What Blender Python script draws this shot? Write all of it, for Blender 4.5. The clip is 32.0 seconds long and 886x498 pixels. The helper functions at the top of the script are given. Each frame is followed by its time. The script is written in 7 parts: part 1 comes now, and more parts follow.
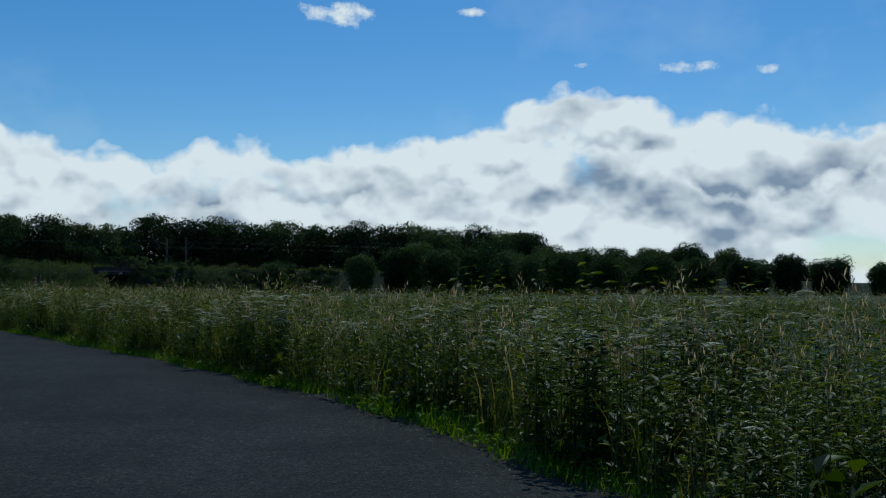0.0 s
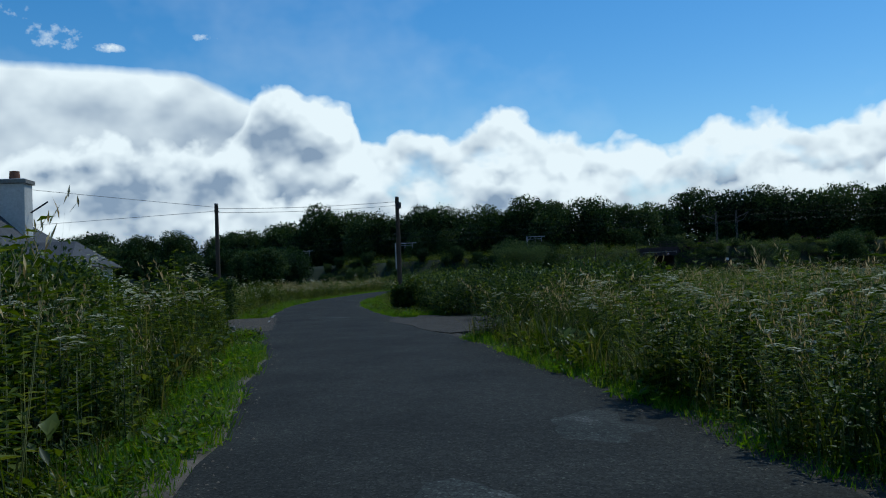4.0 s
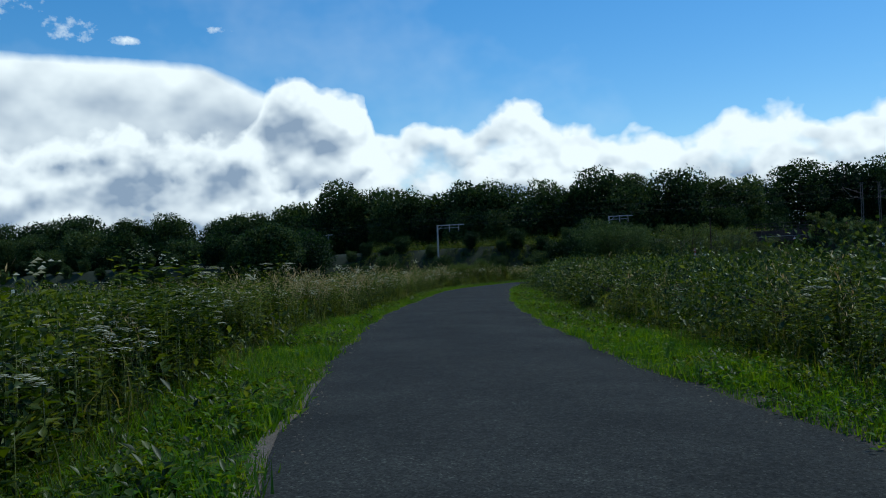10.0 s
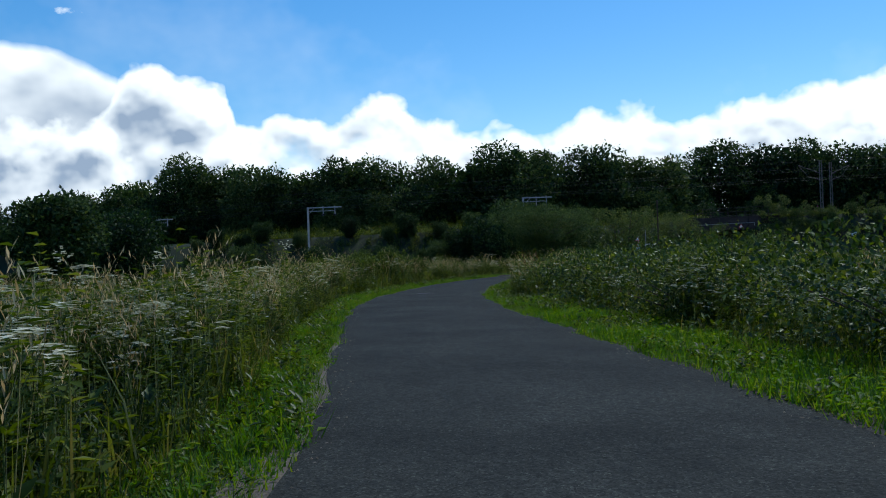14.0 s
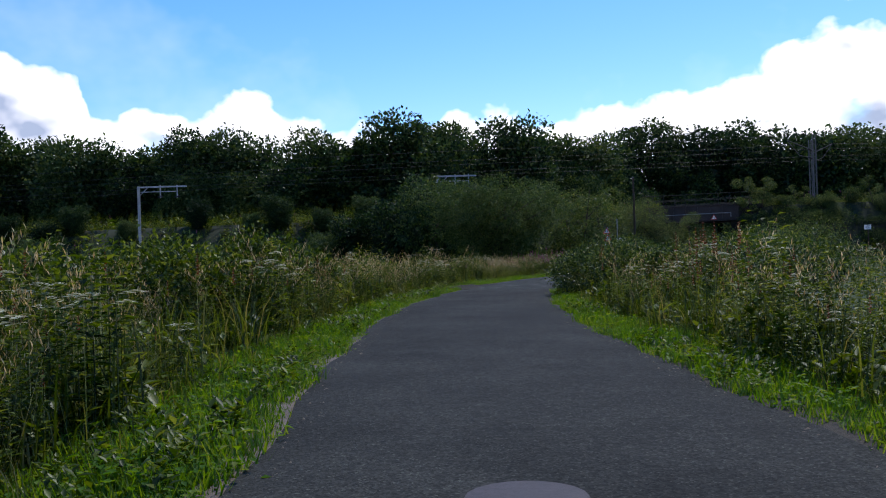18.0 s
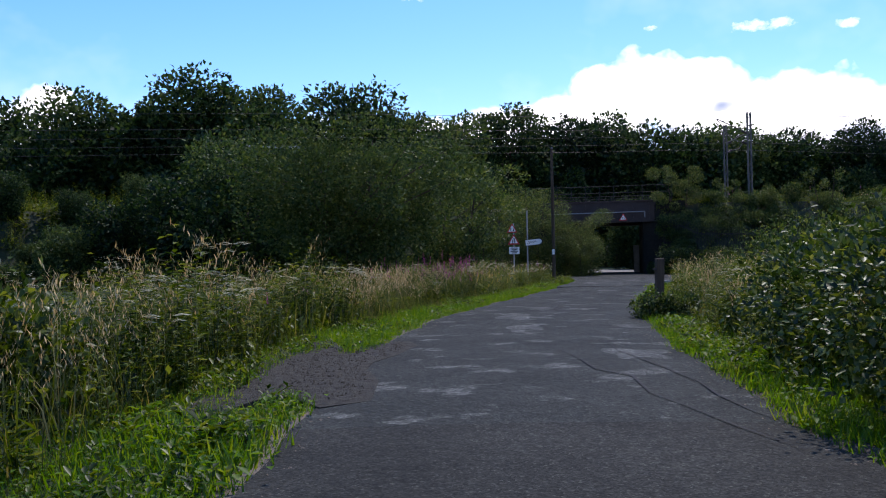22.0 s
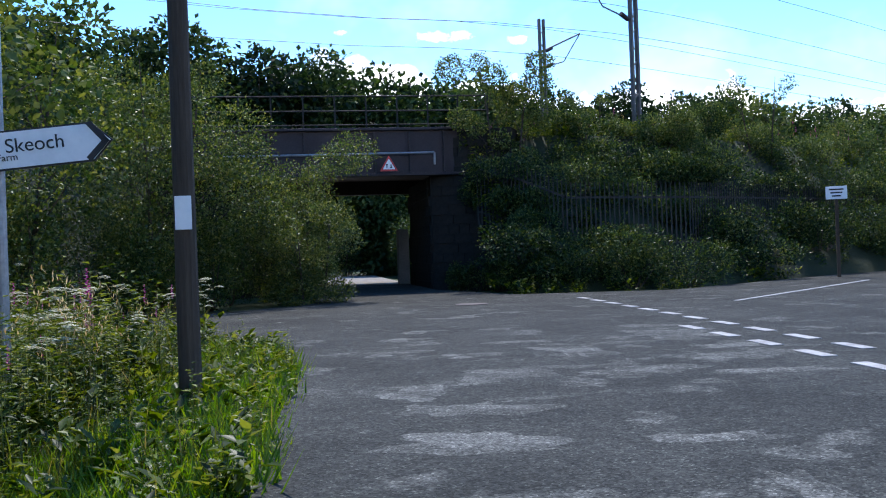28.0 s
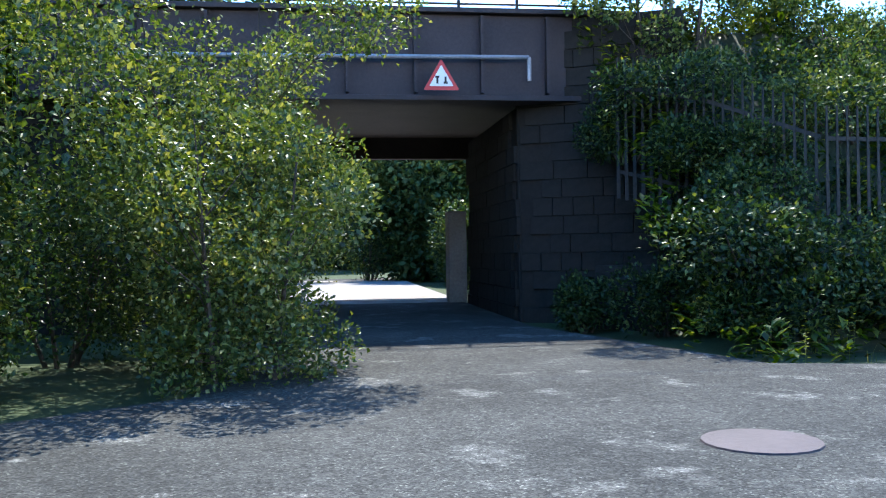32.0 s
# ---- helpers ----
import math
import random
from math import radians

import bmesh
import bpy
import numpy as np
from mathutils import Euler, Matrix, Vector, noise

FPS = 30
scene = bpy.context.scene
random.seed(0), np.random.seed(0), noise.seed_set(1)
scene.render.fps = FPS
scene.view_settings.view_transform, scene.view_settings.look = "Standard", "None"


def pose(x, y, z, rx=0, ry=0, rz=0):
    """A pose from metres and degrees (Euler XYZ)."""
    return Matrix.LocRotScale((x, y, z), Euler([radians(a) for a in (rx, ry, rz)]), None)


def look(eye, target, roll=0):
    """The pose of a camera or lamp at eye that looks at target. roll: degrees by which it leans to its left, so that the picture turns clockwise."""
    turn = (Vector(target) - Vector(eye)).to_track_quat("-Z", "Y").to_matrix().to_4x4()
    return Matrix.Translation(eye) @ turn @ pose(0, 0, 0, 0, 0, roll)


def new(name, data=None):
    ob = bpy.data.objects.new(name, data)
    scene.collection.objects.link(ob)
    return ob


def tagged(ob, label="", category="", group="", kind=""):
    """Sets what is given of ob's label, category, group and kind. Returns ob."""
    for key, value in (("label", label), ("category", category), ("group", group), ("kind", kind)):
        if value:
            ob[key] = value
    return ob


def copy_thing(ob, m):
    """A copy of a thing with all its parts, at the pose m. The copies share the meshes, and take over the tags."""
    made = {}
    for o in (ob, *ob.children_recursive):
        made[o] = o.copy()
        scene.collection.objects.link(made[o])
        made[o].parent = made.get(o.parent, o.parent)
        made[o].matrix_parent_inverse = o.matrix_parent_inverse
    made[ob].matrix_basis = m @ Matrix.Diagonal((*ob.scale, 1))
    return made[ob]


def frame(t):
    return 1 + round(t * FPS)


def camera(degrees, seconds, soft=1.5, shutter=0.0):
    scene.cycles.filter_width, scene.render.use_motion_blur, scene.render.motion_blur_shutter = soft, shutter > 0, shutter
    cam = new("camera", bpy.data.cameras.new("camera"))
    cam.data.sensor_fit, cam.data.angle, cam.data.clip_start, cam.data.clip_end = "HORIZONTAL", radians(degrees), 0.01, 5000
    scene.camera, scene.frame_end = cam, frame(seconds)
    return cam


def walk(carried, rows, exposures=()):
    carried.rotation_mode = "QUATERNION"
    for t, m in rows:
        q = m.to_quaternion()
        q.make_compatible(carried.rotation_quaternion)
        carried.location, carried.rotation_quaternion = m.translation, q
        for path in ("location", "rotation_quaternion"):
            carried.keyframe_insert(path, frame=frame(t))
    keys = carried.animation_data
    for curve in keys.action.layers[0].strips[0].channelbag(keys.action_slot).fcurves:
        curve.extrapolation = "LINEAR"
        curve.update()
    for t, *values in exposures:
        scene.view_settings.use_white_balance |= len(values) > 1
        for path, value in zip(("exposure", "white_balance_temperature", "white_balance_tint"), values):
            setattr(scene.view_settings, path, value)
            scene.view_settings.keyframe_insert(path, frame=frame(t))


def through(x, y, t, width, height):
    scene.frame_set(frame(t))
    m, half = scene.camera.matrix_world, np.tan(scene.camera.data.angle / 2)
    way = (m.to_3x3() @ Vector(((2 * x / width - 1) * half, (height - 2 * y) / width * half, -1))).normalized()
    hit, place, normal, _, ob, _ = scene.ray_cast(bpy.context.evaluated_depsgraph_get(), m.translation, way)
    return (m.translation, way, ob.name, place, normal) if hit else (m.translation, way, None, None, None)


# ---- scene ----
cam = camera(52.8, 32.0, 1.1)

# seconds, x, y, z, yaw to the left of +y, pitch up, roll
PATH = [
    (0, 4.71, -8.05, 1.28, 5.00, 2.53, 0.30),
    (0.5, 3.27, -5.34, 1.28, 5.80, 2.45, 0.20),
    (0.8, 2.35, -3.73, 1.28, 6.60, 2.40, 0.00),
    (0.9, 2.04, -3.19, 1.28, 8.20, 2.40, -0.10),
    (1, 1.73, -2.65, 1.28, 12.48, 2.36, -0.40),
    (1.1, 1.40, -2.12, 1.27, 23.00, 2.50, -1.40),
    (1.2, 1.06, -1.59, 1.27, 31.00, 2.60, -2.10),
    (1.5, 0.00, 0.00, 1.26, 31.33, 2.49, -1.97),
    (2, -1.85, 2.62, 1.26, 31.59, 2.62, -2.13),
    (2.5, -3.59, 4.96, 1.30, 32.71, 2.66, -2.34),
    (3, -5.21, 6.94, 1.30, 33.99, 2.20, -2.30),
    (3.5, -7.03, 8.98, 1.30, 35.68, 2.20, -2.37),
    (4, -9.06, 11.16, 1.28, 37.55, 1.83, -2.27),
    (4.5, -11.22, 13.25, 1.27, 39.39, 0.99, -2.39),
    (6.5, -20.73, 22.00, 1.25, 42.66, 1.48, -2.09),
    (7, -23.18, 24.31, 1.23, 42.42, 1.51, -1.95),
    (7.5, -25.65, 26.65, 1.21, 42.29, 1.63, -2.18),
    (8, -28.51, 29.19, 1.20, 42.20, 1.84, -1.81),
    (8.5, -31.26, 31.54, 1.22, 41.59, 0.75, -2.23),
    (9, -33.87, 33.80, 1.24, 40.70, 1.02, -1.69),
    (9.5, -36.32, 36.06, 1.25, 39.49, 1.30, -1.66),
    (10, -38.74, 38.37, 1.26, 38.43, 1.39, -2.13),
    (10.5, -41.15, 40.76, 1.26, 37.80, 1.29, -2.14),
    (11, -43.61, 43.31, 1.27, 36.68, 0.92, -2.07),
    (11.5, -46.12, 46.03, 1.28, 35.54, 0.95, -1.62),
    (12, -48.64, 48.86, 1.29, 34.00, 1.47, -1.21),
    (12.5, -51.09, 51.76, 1.29, 33.12, 1.56, -1.80),
    (13, -53.44, 54.66, 1.30, 32.11, 1.07, -1.71),
    (13.5, -55.71, 57.59, 1.30, 31.20, 0.70, -1.61),
    (14, -57.88, 60.54, 1.30, 29.71, 0.70, -2.00),
    (14.5, -60.00, 63.52, 1.29, 28.94, 0.65, -1.64),
    (16.5, -68.93, 75.37, 1.28, 25.03, 0.20, -2.05),
    (17, -70.78, 78.59, 1.29, 24.17, 0.69, -1.85),
    (17.5, -72.51, 81.87, 1.28, 22.73, 0.77, -1.78),
    (18, -74.22, 85.53, 1.29, 21.16, 0.45, -1.84),
    (18.5, -75.85, 89.10, 1.30, 19.66, 0.55, -1.85),
    (19, -77.34, 92.27, 1.30, 18.20, 0.59, -2.20),
    (19.5, -78.58, 95.05, 1.30, 16.89, 0.12, -1.90),
    (20, -79.58, 97.67, 1.30, 15.83, 0.61, -1.85),
    (20.5, -80.56, 100.31, 1.30, 14.61, 0.54, -1.57),
    (21, -81.55, 103.17, 1.29, 12.97, 0.32, -1.40),
    (21.5, -82.45, 106.24, 1.28, 11.22, 0.67, -1.40),
    (22, -83.25, 109.40, 1.27, 9.56, 0.76, -1.14),
    (22.5, -83.92, 112.54, 1.27, 7.74, 0.57, -1.00),
    (23, -84.40, 115.42, 1.27, 4.54, 1.12, -0.98),
    (23.5, -84.76, 118.30, 1.26, 2.77, 1.40, -1.37),
    (24, -84.95, 121.53, 1.26, 0.41, 0.71, -1.62),
    (24.5, -85.04, 124.93, 1.24, -1.98, 1.16, -1.87),
    (25, -85.06, 128.44, 1.23, -3.98, 1.23, -2.55),
    (25.5, -85.00, 131.98, 1.22, -5.77, 0.72, -3.16),
    (27.5, -84.57, 144.87, 1.21, -9.57, 1.21, -2.05),
    (28, -84.44, 147.71, 1.22, -9.89, 0.27, -2.10),
    (28.5, -84.20, 150.32, 1.23, -10.92, 0.11, -2.30),
    (29, -83.90, 152.86, 1.24, -11.97, 0.26, -2.00),
    (29.5, -83.67, 154.97, 1.25, -11.50, -0.48, -1.93),
    (30, -83.57, 156.75, 1.25, -10.45, -0.18, -1.92),
    (30.5, -83.35, 158.51, 1.26, -8.56, -0.61, -0.52),
    (31, -83.18, 159.87, 1.25, -6.98, -0.15, -1.53),
    (31.5, -83.08, 161.13, 1.26, -7.88, -0.02, -0.57),
    (32, -83.08, 162.31, 1.26, -7.81, 0.20, -0.88),
]


def eye_pose(x, y, z, yaw, pitch, roll):
    a, b = radians(yaw), radians(pitch)
    ahead = Vector((-math.sin(a) * math.cos(b), math.cos(a) * math.cos(b), math.sin(b)))
    return look((x, y, z), Vector((x, y, z)) + ahead * 10, roll)


EXPOSURES = [(0, -1.3, 5650, 0), (1.2, -1.2, 5650, 0), (2.5, -1.1, 5650, 0), (9, -0.95, 5700, 0), (13, -0.75, 5800, 2), (17, -0.35, 6050, 14), (20, -0.1, 6200, 23), (23, 0.03, 6250, 24), (25.5, 0.28, 6250, 23), (28, 0.65, 6150, 18), (30, 1.2, 6150, 13), (32, 1.95, 6200, 15)]
walk(cam, [(row[0], eye_pose(*row[1:])) for row in PATH], EXPOSURES)

# ---- world, sun ----
SUN_UP, SUN_YAW = 56.0, -8.0
SKY_STRENGTH, CLOUD = 0.16, 11.6


def make_world():
    w = bpy.data.worlds.new("sky")
    scene.world = w
    w.use_nodes = True
    nt = w.node_tree
    n, ln = nt.nodes, nt.links

    def node(kind, **inputs):
        nd = n.new(kind)
        for k, v in inputs.items():
            if k.startswith("i"):
                nd.inputs[int(k[1:])].default_value = v
        return nd

    def math_node(op, a, b=None, c=None, clamp=False):
        nd = n.new("ShaderNodeMath")
        nd.operation, nd.use_clamp = op, clamp
        for i, v in enumerate((a, b, c)):
            if v is None:
                continue
            if isinstance(v, (int, float)):
                nd.inputs[i].default_value = v
            else:
                ln.new(v, nd.inputs[i])
        return nd.outputs[0]

    sky = n.new("ShaderNodeTexSky")
    sky.sky_type, sky.sun_disc = "NISHITA", False
    sky.sun_elevation, sky.sun_rotation = radians(SUN_UP), radians(-SUN_YAW)
    sky.air_density, sky.dust_density, sky.ozone_density = 1.0, 0.3, 2.5
    hs = n.new("ShaderNodeHueSaturation")
    hs.inputs["Saturation"].default_value = 1.36
    hs.inputs["Value"].default_value = 1.25
    ln.new(sky.outputs[0], hs.inputs["Color"])
    tc = n.new("ShaderNodeTexCoord")
    sep = n.new("ShaderNodeSeparateXYZ")
    ln.new(tc.outputs["Generated"], sep.inputs[0])
    x, y, z = sep.outputs
    yaw = math_node("MULTIPLY", math_node("ARCTAN2", math_node("MULTIPLY", x, -1.0), y), 180 / math.pi)
    up = math_node("MULTIPLY", math_node("ARCSINE", z), 180 / math.pi)
    heading = math_node("DIVIDE", math_node("ADD", yaw, 60.0), 160.0, clamp=True)

    def skyline(tops):
        """The height of a bank of cloud over each heading, in degrees."""
        curve = n.new("ShaderNodeFloatCurve")
        pts = curve.mapping.curves[0].points
        for i, (a, e) in enumerate(sorted(tops)):
            if i < 2:
                pts[i].location = ((a + 60) / 160, e / 20)
            else:
                pts.new((a + 60) / 160, e / 20)
        curve.mapping.update()
        ln.new(heading, curve.inputs["Value"])
        return math_node("MULTIPLY", curve.outputs[0], 20.0)

    def fbm(scale, detail, rough, shift=(0, 0, 0)):
        mp = n.new("ShaderNodeMapping")
        mp.inputs["Scale"].default_value = (1.0, 1.0, 1.35)
        mp.inputs["Location"].default_value = shift
        ln.new(tc.outputs["Generated"], mp.inputs[0])
        t = n.new("ShaderNodeTexNoise")
        t.inputs["Scale"].default_value, t.inputs["Detail"].default_value, t.inputs["Roughness"].default_value = scale, detail, rough
        ln.new(mp.outputs[0], t.inputs["Vector"])
        return t.outputs[0]

    def puff(scale, shift=(0, 0, 0)):
        mp = n.new("ShaderNodeMapping")
        mp.inputs["Location"].default_value = shift
        mp.inputs["Scale"].default_value = (1.0, 1.0, 1.2)
        nz = n.new("ShaderNodeTexNoise")
        nz.inputs["Scale"].default_value, nz.inputs["Detail"].default_value = scale * 1.6, 2
        ln.new(tc.outputs["Generated"], nz.inputs["Vector"])
        mixv = n.new("ShaderNodeVectorMath")
        mixv.operation = "MULTIPLY_ADD"
        mixv.inputs[1].default_value = (0.035, 0.035, 0.035)
        ln.new(nz.outputs["Color"], mixv.inputs[0])
        ln.new(tc.outputs["Generated"], mixv.inputs[2])
        ln.new(mixv.outputs[0], mp.inputs[0])
        t = n.new("ShaderNodeTexVoronoi")
        t.feature = "SMOOTH_F1"
        t.inputs["Scale"].default_value, t.inputs["Smoothness"].default_value = scale, 0.35
        ln.new(mp.outputs[0], t.inputs["Vector"])
        return t.outputs["Distance"]

    big, fine = fbm(9, 8, 0.58), fbm(34, 6, 0.6)
    soft, above, mid, mid_above = fbm(6, 2, 0.5), fbm(6, 2, 0.5, (0, 0, 0.045)), fbm(14, 3, 0.5, (4, 1, 2)), fbm(14, 3, 0.5, (4, 1, 2.025))
    cells, lit_cells = puff(22), puff(22, (0.0, -0.004, -0.012))
    small, lit_small = puff(40, (2, 1, 0)), puff(40, (2.0, 0.997, -0.008))
    billow = math_node("ADD", math_node("MULTIPLY", math_node("SUBTRACT", soft, above), 2.6), math_node("MULTIPLY", math_node("SUBTRACT", mid, mid_above), 1.8))
    relief = math_node("ADD", math_node("MULTIPLY", math_node("SUBTRACT", lit_cells, cells), 0.7), math_node("MULTIPLY", math_node("SUBTRACT", lit_small, small), 0.12))
    dark = math_node("MULTIPLY", math_node("SUBTRACT", fbm(5.0, 4, 0.5, (2, 9, 4)), 0.38), 2.6, clamp=True)
    gap = math_node("MULTIPLY", math_node("SUBTRACT", fbm(7, 5, 0.55, (3.1, 1.7, 0.4)), 0.56), 9.0, clamp=True)

    def edge(a, b, c):
        """How far lumps of three sizes push the skyline out."""
        return math_node("ADD", math_node("MULTIPLY", math_node("SUBTRACT", big, 0.5), a),
                         math_node("ADD", math_node("MULTIPLY", math_node("SUBTRACT", 0.45, cells), b), math_node("MULTIPLY", math_node("SUBTRACT", 0.45, small), c)))

    def cloud_colour(shade):
        shade = math_node("MAXIMUM", math_node("MINIMUM", shade, 1.2), 0.3)
        ramp = n.new("ShaderNodeValToRGB")
        ramp.color_ramp.elements[0].position, ramp.color_ramp.elements[0].color = 0.3, (0.30, 0.36, 0.46, 1)
        ramp.color_ramp.elements[1].position, ramp.color_ramp.elements[1].color = 1.0, (1.0, 0.99, 0.97, 1)
        ln.new(shade, ramp.inputs[0])
        lum = n.new("ShaderNodeMix")
        lum.data_type, lum.blend_type = "RGBA", "MULTIPLY"
        lum.inputs["Factor"].default_value = 1.0
        ln.new(ramp.outputs[0], lum.inputs["A"])
        lum.inputs["B"].default_value = (CLOUD, CLOUD, CLOUD, 1)
        return lum.outputs["Result"]

    def over(below, mask, shade):
        mix = n.new("ShaderNodeMix")
        mix.data_type = "RGBA"
        ln.new(mask, mix.inputs["Factor"])
        ln.new(below, mix.inputs["A"])
        ln.new(cloud_colour(shade), mix.inputs["B"])
        return mix.outputs["Result"]

    # small loose puffs and a thin veil above the banks
    loose = 0.0
    wisp = math_node("MULTIPLY", math_node("SUBTRACT", fbm(26, 6, 0.62, (0.7, 5.2, 1.1)), 0.5), 5.0)
    for a, e, w, h in ((61, 14.9, 2.0, 0.9), (57.3, 14.4, 1.6, 0.3), (52, 15.2, 1.2, 0.3), (65, 16.2, 3.0, 1.2), (12.5, 17.0, 3.4, 0.9), (2.9, 17.3, 1.4, 0.4), (-9.8, 13.6, 3.0, 0.5), (-4.0, 14.0, 0.9, 0.3), (-15.0, 13.3, 1.0, 0.4)):
        dx = math_node("POWER", math_node("DIVIDE", math_node("SUBTRACT", yaw, a), w), 2.0)
        dy = math_node("POWER", math_node("DIVIDE", math_node("SUBTRACT", up, e), h), 2.0)
        one = math_node("SUBTRACT", math_node("ADD", wisp, 0.55), math_node("ADD", dx, dy), clamp=True)
        loose = math_node("MAXIMUM", loose, one)
    veil = math_node("MULTIPLY", math_node("SUBTRACT", fbm(3.2, 5, 0.6, (8, 2, 3)), 0.52), 0.8, clamp=True)
    colour = over(hs.outputs[0], math_node("MAXIMUM", loose, veil), math_node("ADD", math_node("MULTIPLY", fine, 0.3), 0.85))
    # smooth sheet of cloud in the west, behind the rest
    body = math_node("SUBTRACT", math_node("ADD", skyline(((-60, 0.5), (34, 0.5), (38, 3), (42, 6.5), (46, 10), (49.6, 11.8), (51.6, 12.6), (54, 13.25), (57, 13.5), (61, 13.5), (68, 13.4), (80, 12.5), (100, 11))), edge(0.9, 0.25, 0.1)), up)
    shade = math_node("SUBTRACT", 0.98, math_node("MULTIPLY", math_node("MULTIPLY", math_node("SUBTRACT", body, 0.2), 0.4, clamp=True), 0.36))
    colour = over(colour, math_node("MULTIPLY", body, 1.8, clamp=True), math_node("ADD", shade, math_node("MULTIPLY", billow, 0.45)))
    # tall cumulus heads
    body = math_node("SUBTRACT", math_node("ADD", skyline((
        (-60, 9), (-40, 8), (-31, 8.2), (-28, 9.8), (-25.7, 9.7), (-23.2, 10.2), (-20, 9.9), (-16, 10.2), (-13.5, 10.8), (-10, 11.0), (-7.5, 12.1), (-4, 12.7), (-0.8, 12.1), (1.5, 11.1), (3.2, 10.3), (7, 9.8), (10.4, 9.0), (13, 8.6), (16, 9.1), (20.2, 9.3),
        (22.8, 7.8), (25, 8.2), (28.6, 8.4), (30.6, 9.0), (32.3, 10.4), (34, 10.8), (36.6, 9.5), (39.5, 10.1), (42, 9.0), (43, 11.3), (45.3, 11.9), (48.2, 12.9), (49.6, 11.6), (51, 9.5), (60, 8.5), (100, 8))), edge(1.5, 1.6, 0.7)), up)
    mask = math_node("MULTIPLY", body, 1.5, clamp=True)
    mask = math_node("MULTIPLY", mask, math_node("SUBTRACT", 1.0, math_node("MULTIPLY", gap, math_node("MULTIPLY", math_node("SUBTRACT", body, 1.8), 0.6, clamp=True))))
    inner = math_node("MULTIPLY", body, 0.5, clamp=True)
    shade = math_node("SUBTRACT", 1.12, math_node("MULTIPLY", math_node("MULTIPLY", dark, math_node("MULTIPLY", body, 0.22, clamp=True)), 0.95))
    shade = math_node("ADD", shade, math_node("MULTIPLY", math_node("ADD", relief, billow), math_node("ADD", math_node("MULTIPLY", inner, 0.9), 0.1)))
    shade = math_node("SUBTRACT", shade, math_node("MULTIPLY", math_node("MULTIPLY", math_node("SUBTRACT", body, 1.5), 0.25, clamp=True), 0.16))
    west = math_node("MULTIPLY", math_node("SUBTRACT", yaw, 34.0), 0.07, clamp=True)
    shade = math_node("SUBTRACT", shade, math_node("MULTIPLY", math_node("MULTIPLY", west, math_node("MULTIPLY", math_node("SUBTRACT", body, 0.8), 0.3, clamp=True)), 0.2))
    colour = over(colour, mask, shade)
    # lower heads in front, greyer below
    body = math_node("SUBTRACT", math_node("ADD", skyline((
        (-60, 6.5), (-33, 6), (-27, 8.8), (-23, 8.0), (-16, 6.5), (-9, 8.2), (-4, 9.0), (1, 8.2), (5, 6.6), (10, 5.6), (15, 6.4), (20, 7.0), (25, 5.8), (30, 6.4), (34, 7.4), (37.5, 6.8), (41, 7.6), (45, 6.5), (48, 7.0),
        (50.5, 8.8), (52.5, 9.3), (55, 8.0), (58, 9.0), (61, 7.6), (100, 7))), edge(3.0, 2.4, 1.0)), up)
    mask = math_node("MULTIPLY", body, 1.2, clamp=True)
    mask = math_node("MULTIPLY", mask, math_node("SUBTRACT", 1.0, math_node("MULTIPLY", gap, 0.8)))
    low = math_node("MULTIPLY", math_node("SUBTRACT", fbm(8.0, 4, 0.55, (7, 3, 1)), 0.40), 3.0, clamp=True)
    shade = math_node("SUBTRACT", 1.08, math_node("MULTIPLY", math_node("MULTIPLY", low, math_node("MULTIPLY", body, 0.4, clamp=True)), 0.75))
    shade = math_node("ADD", shade, math_node("MULTIPLY", math_node("ADD", relief, billow), math_node("MULTIPLY", body, 0.6, clamp=True)))
    shade = math_node("SUBTRACT", shade, math_node("MULTIPLY", math_node("MULTIPLY", west, math_node("MULTIPLY", body, 0.25, clamp=True)), 0.3))
    colour = over(colour, mask, shade)
    bg = n["Background"]
    bg.inputs[1].default_value = SKY_STRENGTH
    ln.new(colour, bg.inputs[0])


make_world()
sun = new("sun", bpy.data.lights.new("sun", "SUN"))
sun.data.energy, sun.data.angle, sun.data.color = 3.8, radians(0.5), (1.0, 0.95, 0.86)
TO_SUN = Vector((-math.sin(radians(SUN_YAW)) * math.cos(radians(SUN_UP)), math.cos(radians(SUN_YAW)) * math.cos(radians(SUN_UP)), math.sin(radians(SUN_UP))))
sun.matrix_world = look(TO_SUN * 200, (0, 0, 0))

# ---- materials ----
def material(name, base, rough=0.7, metal=0.0, spec=0.5):
    m = bpy.data.materials.new(name)
    m.use_nodes = True
    b = m.node_tree.nodes["Principled BSDF"]
    b.inputs["Base Color"].default_value = (*base, 1)
    b.inputs["Roughness"].default_value, b.inputs["Metallic"].default_value = rough, metal
    b.inputs["Specular IOR Level"].default_value = spec
    return m, m.node_tree, b


